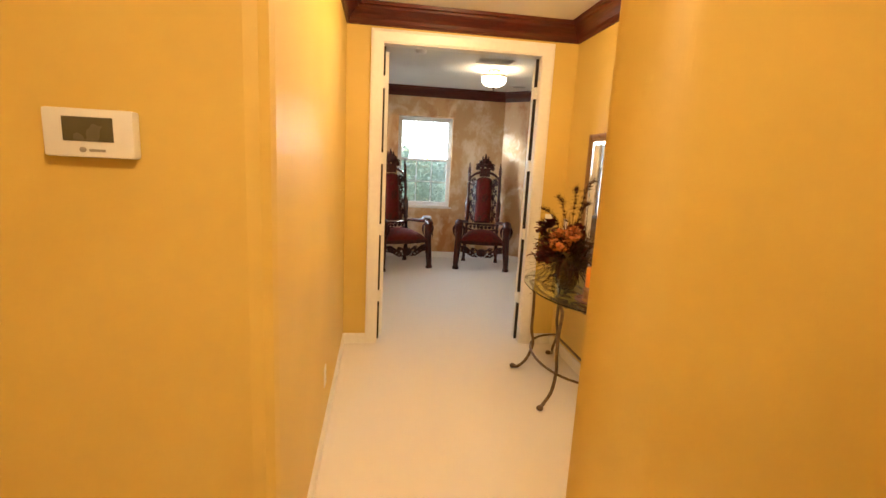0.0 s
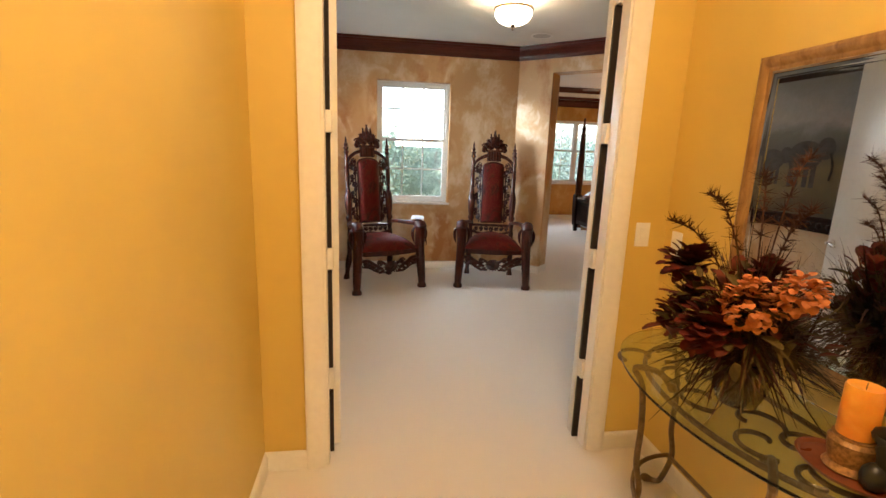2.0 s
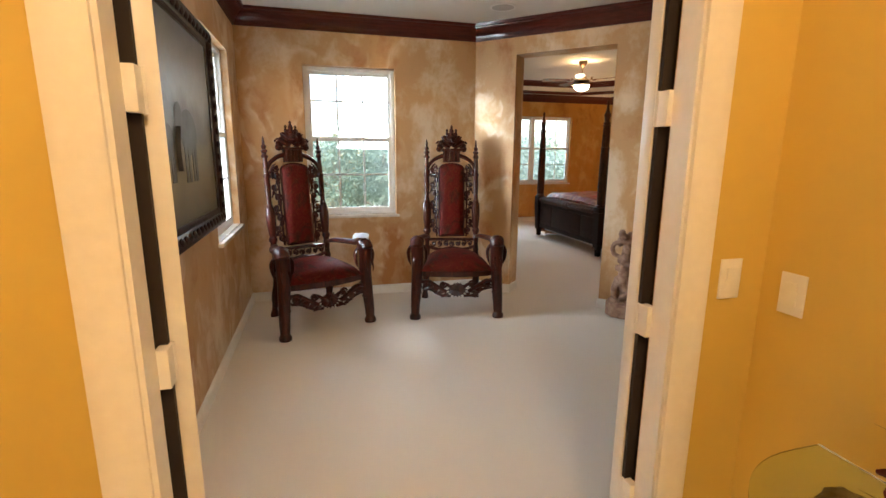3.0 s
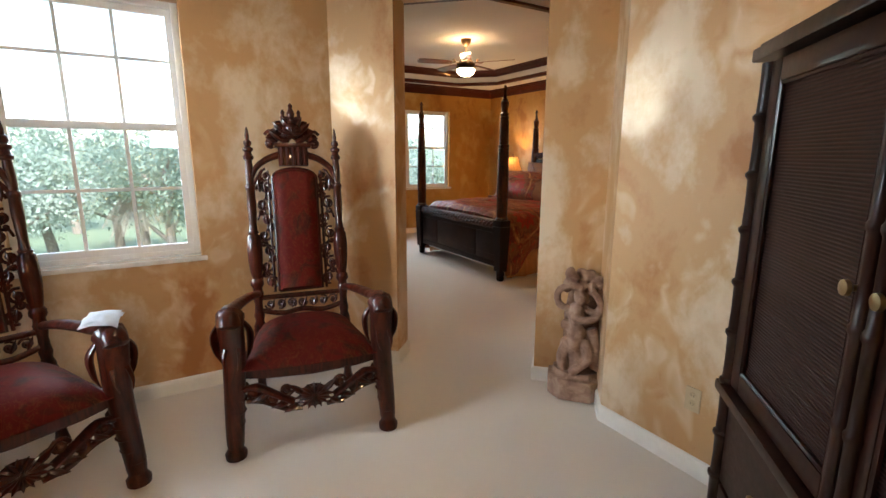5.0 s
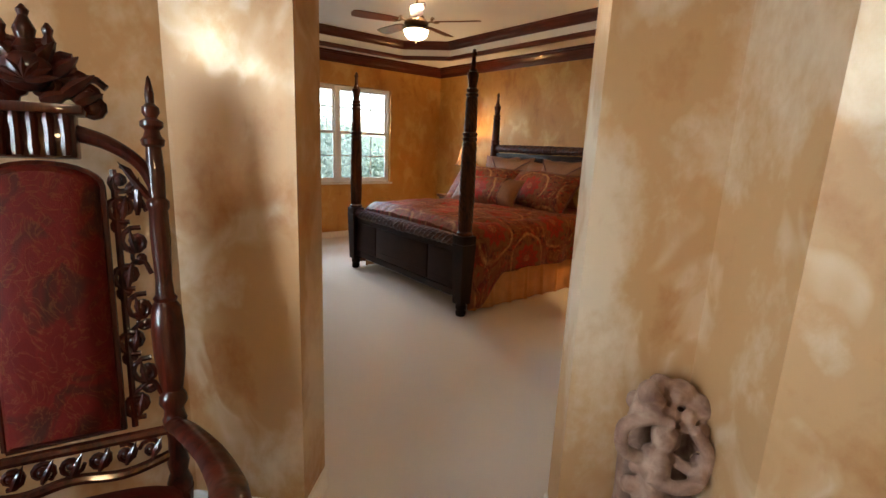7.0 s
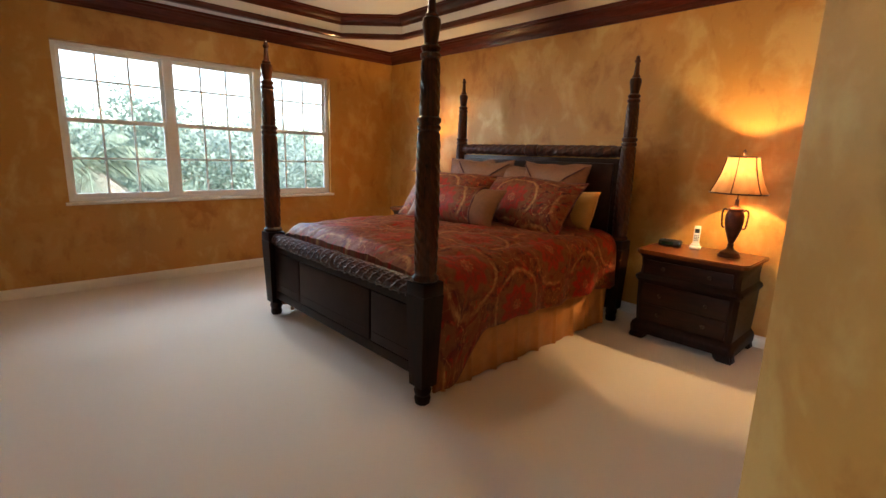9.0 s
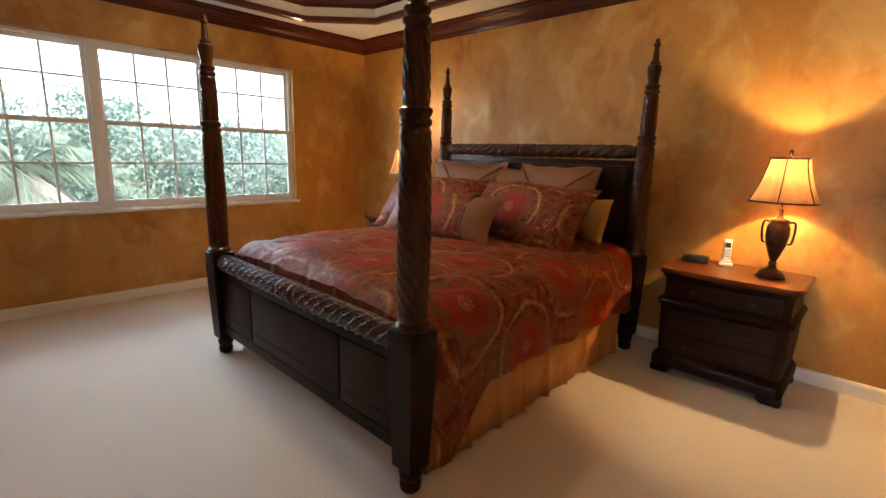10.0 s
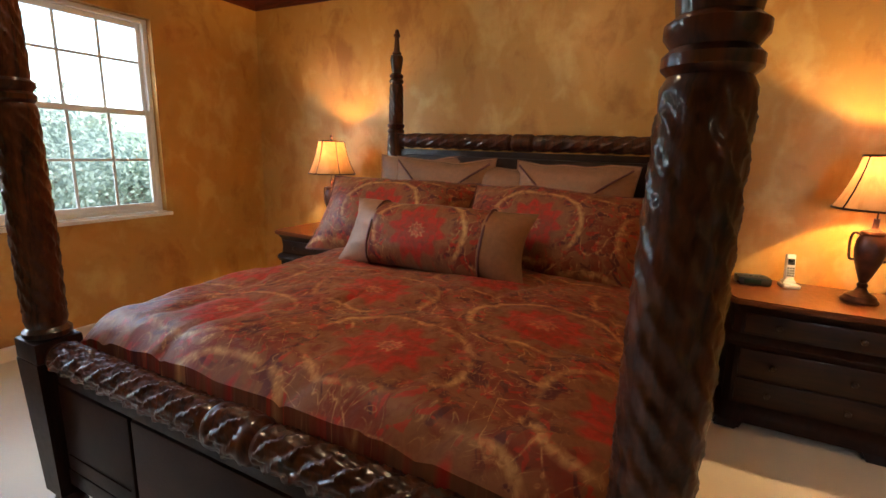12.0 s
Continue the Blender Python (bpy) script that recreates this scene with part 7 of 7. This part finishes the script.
def palm_meshes(seed, height, dry):
    rnd = random.Random(seed)
    bm = bmesh.new()
    path = curve([(0, 0, 0), (0.15, 0.1, height * 0.4), (0.1, 0.2, height * 0.8), (0.12, 0.2, height)], 8)
    sweep(bm, path, [0.20 - 0.002 * i + 0.012 * (i % 2) for i in range(len(path))], 10)
    trunk = mesh_of("trunk", bm, M_BARK)
    out = []
    for nm, count, mat, el0, el1, L0 in (("crown", 26, M_FROND, -0.2, 1.2, 2.4), ("dry_skirt", dry, M_DRYFROND, -1.1, -0.3, 1.9)):
        bm = bmesh.new()
        for k in range(count):
            az, el, L = rnd.uniform(0, 6.28), rnd.uniform(el0, el1), L0 * rnd.uniform(0.75, 1.1)
            d = Vector((math.cos(az) * math.cos(el), math.sin(az) * math.cos(el), math.sin(el)))
            top = Vector((0.12, 0.2, height))
            rib = [top + d * L * u - Vector((0, 0, 1.1 * L * u * u * 0.55)) for u in [i / 9 for i in range(10)]]
            sweep(bm, rib, [0.03 - 0.0025 * i for i in range(10)], 4)
            for i in range(1, 40):
                u = i / 40
                p = rib[int(u * 9)].lerp(rib[min(9, int(u * 9) + 1)], (u * 9) % 1)
                t = (rib[min(9, int(u * 9) + 1)] - rib[int(u * 9)]).normalized()
                side = t.cross(Vector((0, 0, 1))).normalized()
                ll = 0.75 * math.sin(math.pi * min(0.97, 0.18 + u * 0.8)) * L / 2.4
                for s in (-1, 1):
                    tip = p + (side * s * 0.8 + t * 0.55 + Vector((0, 0, -0.45 - 0.4 * rnd.random()))) * ll
                    w = t * 0.022
                    bm.faces.new([bm.verts.new(q) for q in (p - w, p + w, tip)])
        out.append(mesh_of(nm, bm, mat, False))
    return trunk, *out


def plant(name, meshes, at, label, category, group):
    t = thing(name, at, label, category, group)
    for me in meshes:
        ob = new(me.name.split(".")[0], me)
        ob.parent = t
    return t


def grove():
    rnd = random.Random(12)
    kinds = [tree_meshes(1, 5.6, 2.3, M_LEAF), tree_meshes(2, 5.0, 2.6, M_LEAF2), tree_meshes(3, 4.4, 2.2, M_LEAF)]
    palms = [palm_meshes(5, 4.6, 16), palm_meshes(6, 5.3, 24)]
    spots = []
    for k in range(15):
        spots.append((-5 + k * 1.55 + rnd.uniform(-0.5, 0.5), 27 + rnd.uniform(-3, 6)))
    for k in range(12):
        spots.append((-16 + k * 4.2, 42 + rnd.uniform(-4, 8)))
    for k in range(9):
        spots.append((-15 + rnd.uniform(-5, 2), 2 + k * 3.0))
    for k in range(6):
        spots.append((1.5 + 2.4 * k + rnd.uniform(-0.5, 0.5), 25.0 + rnd.uniform(-1, 1)))
    for i, (x, y) in enumerate(spots):
        s = rnd.uniform(0.85, 1.12) * (0.9 if y < 26.5 else 1.05)
        m = pose(x, y, GROUND, 0, 0, rnd.uniform(0, 360)) @ Matrix.Scale(s, 4)
        plant("tree", kinds[i % 3], m, "leafy green broadleaf tree standing outside the house", "tree", "trees outside")
    for i, (x, y) in enumerate(((0.5, 26.0), (-3.6, 27.0), (-6.5, 25.0), (4.4, 20.5), (-9.5, 23.0), (-8.5, 9.0), (6.3, 24.5))):
        plant("palm_tree", palms[i % 2], pose(x, y, GROUND, 0, 0, 70 * i) @ Matrix.Scale(0.8 if y > 20 else 0.93, 4), "palm tree with drooping dry fronds below its crown", "palm tree", "palms outside")


grove()
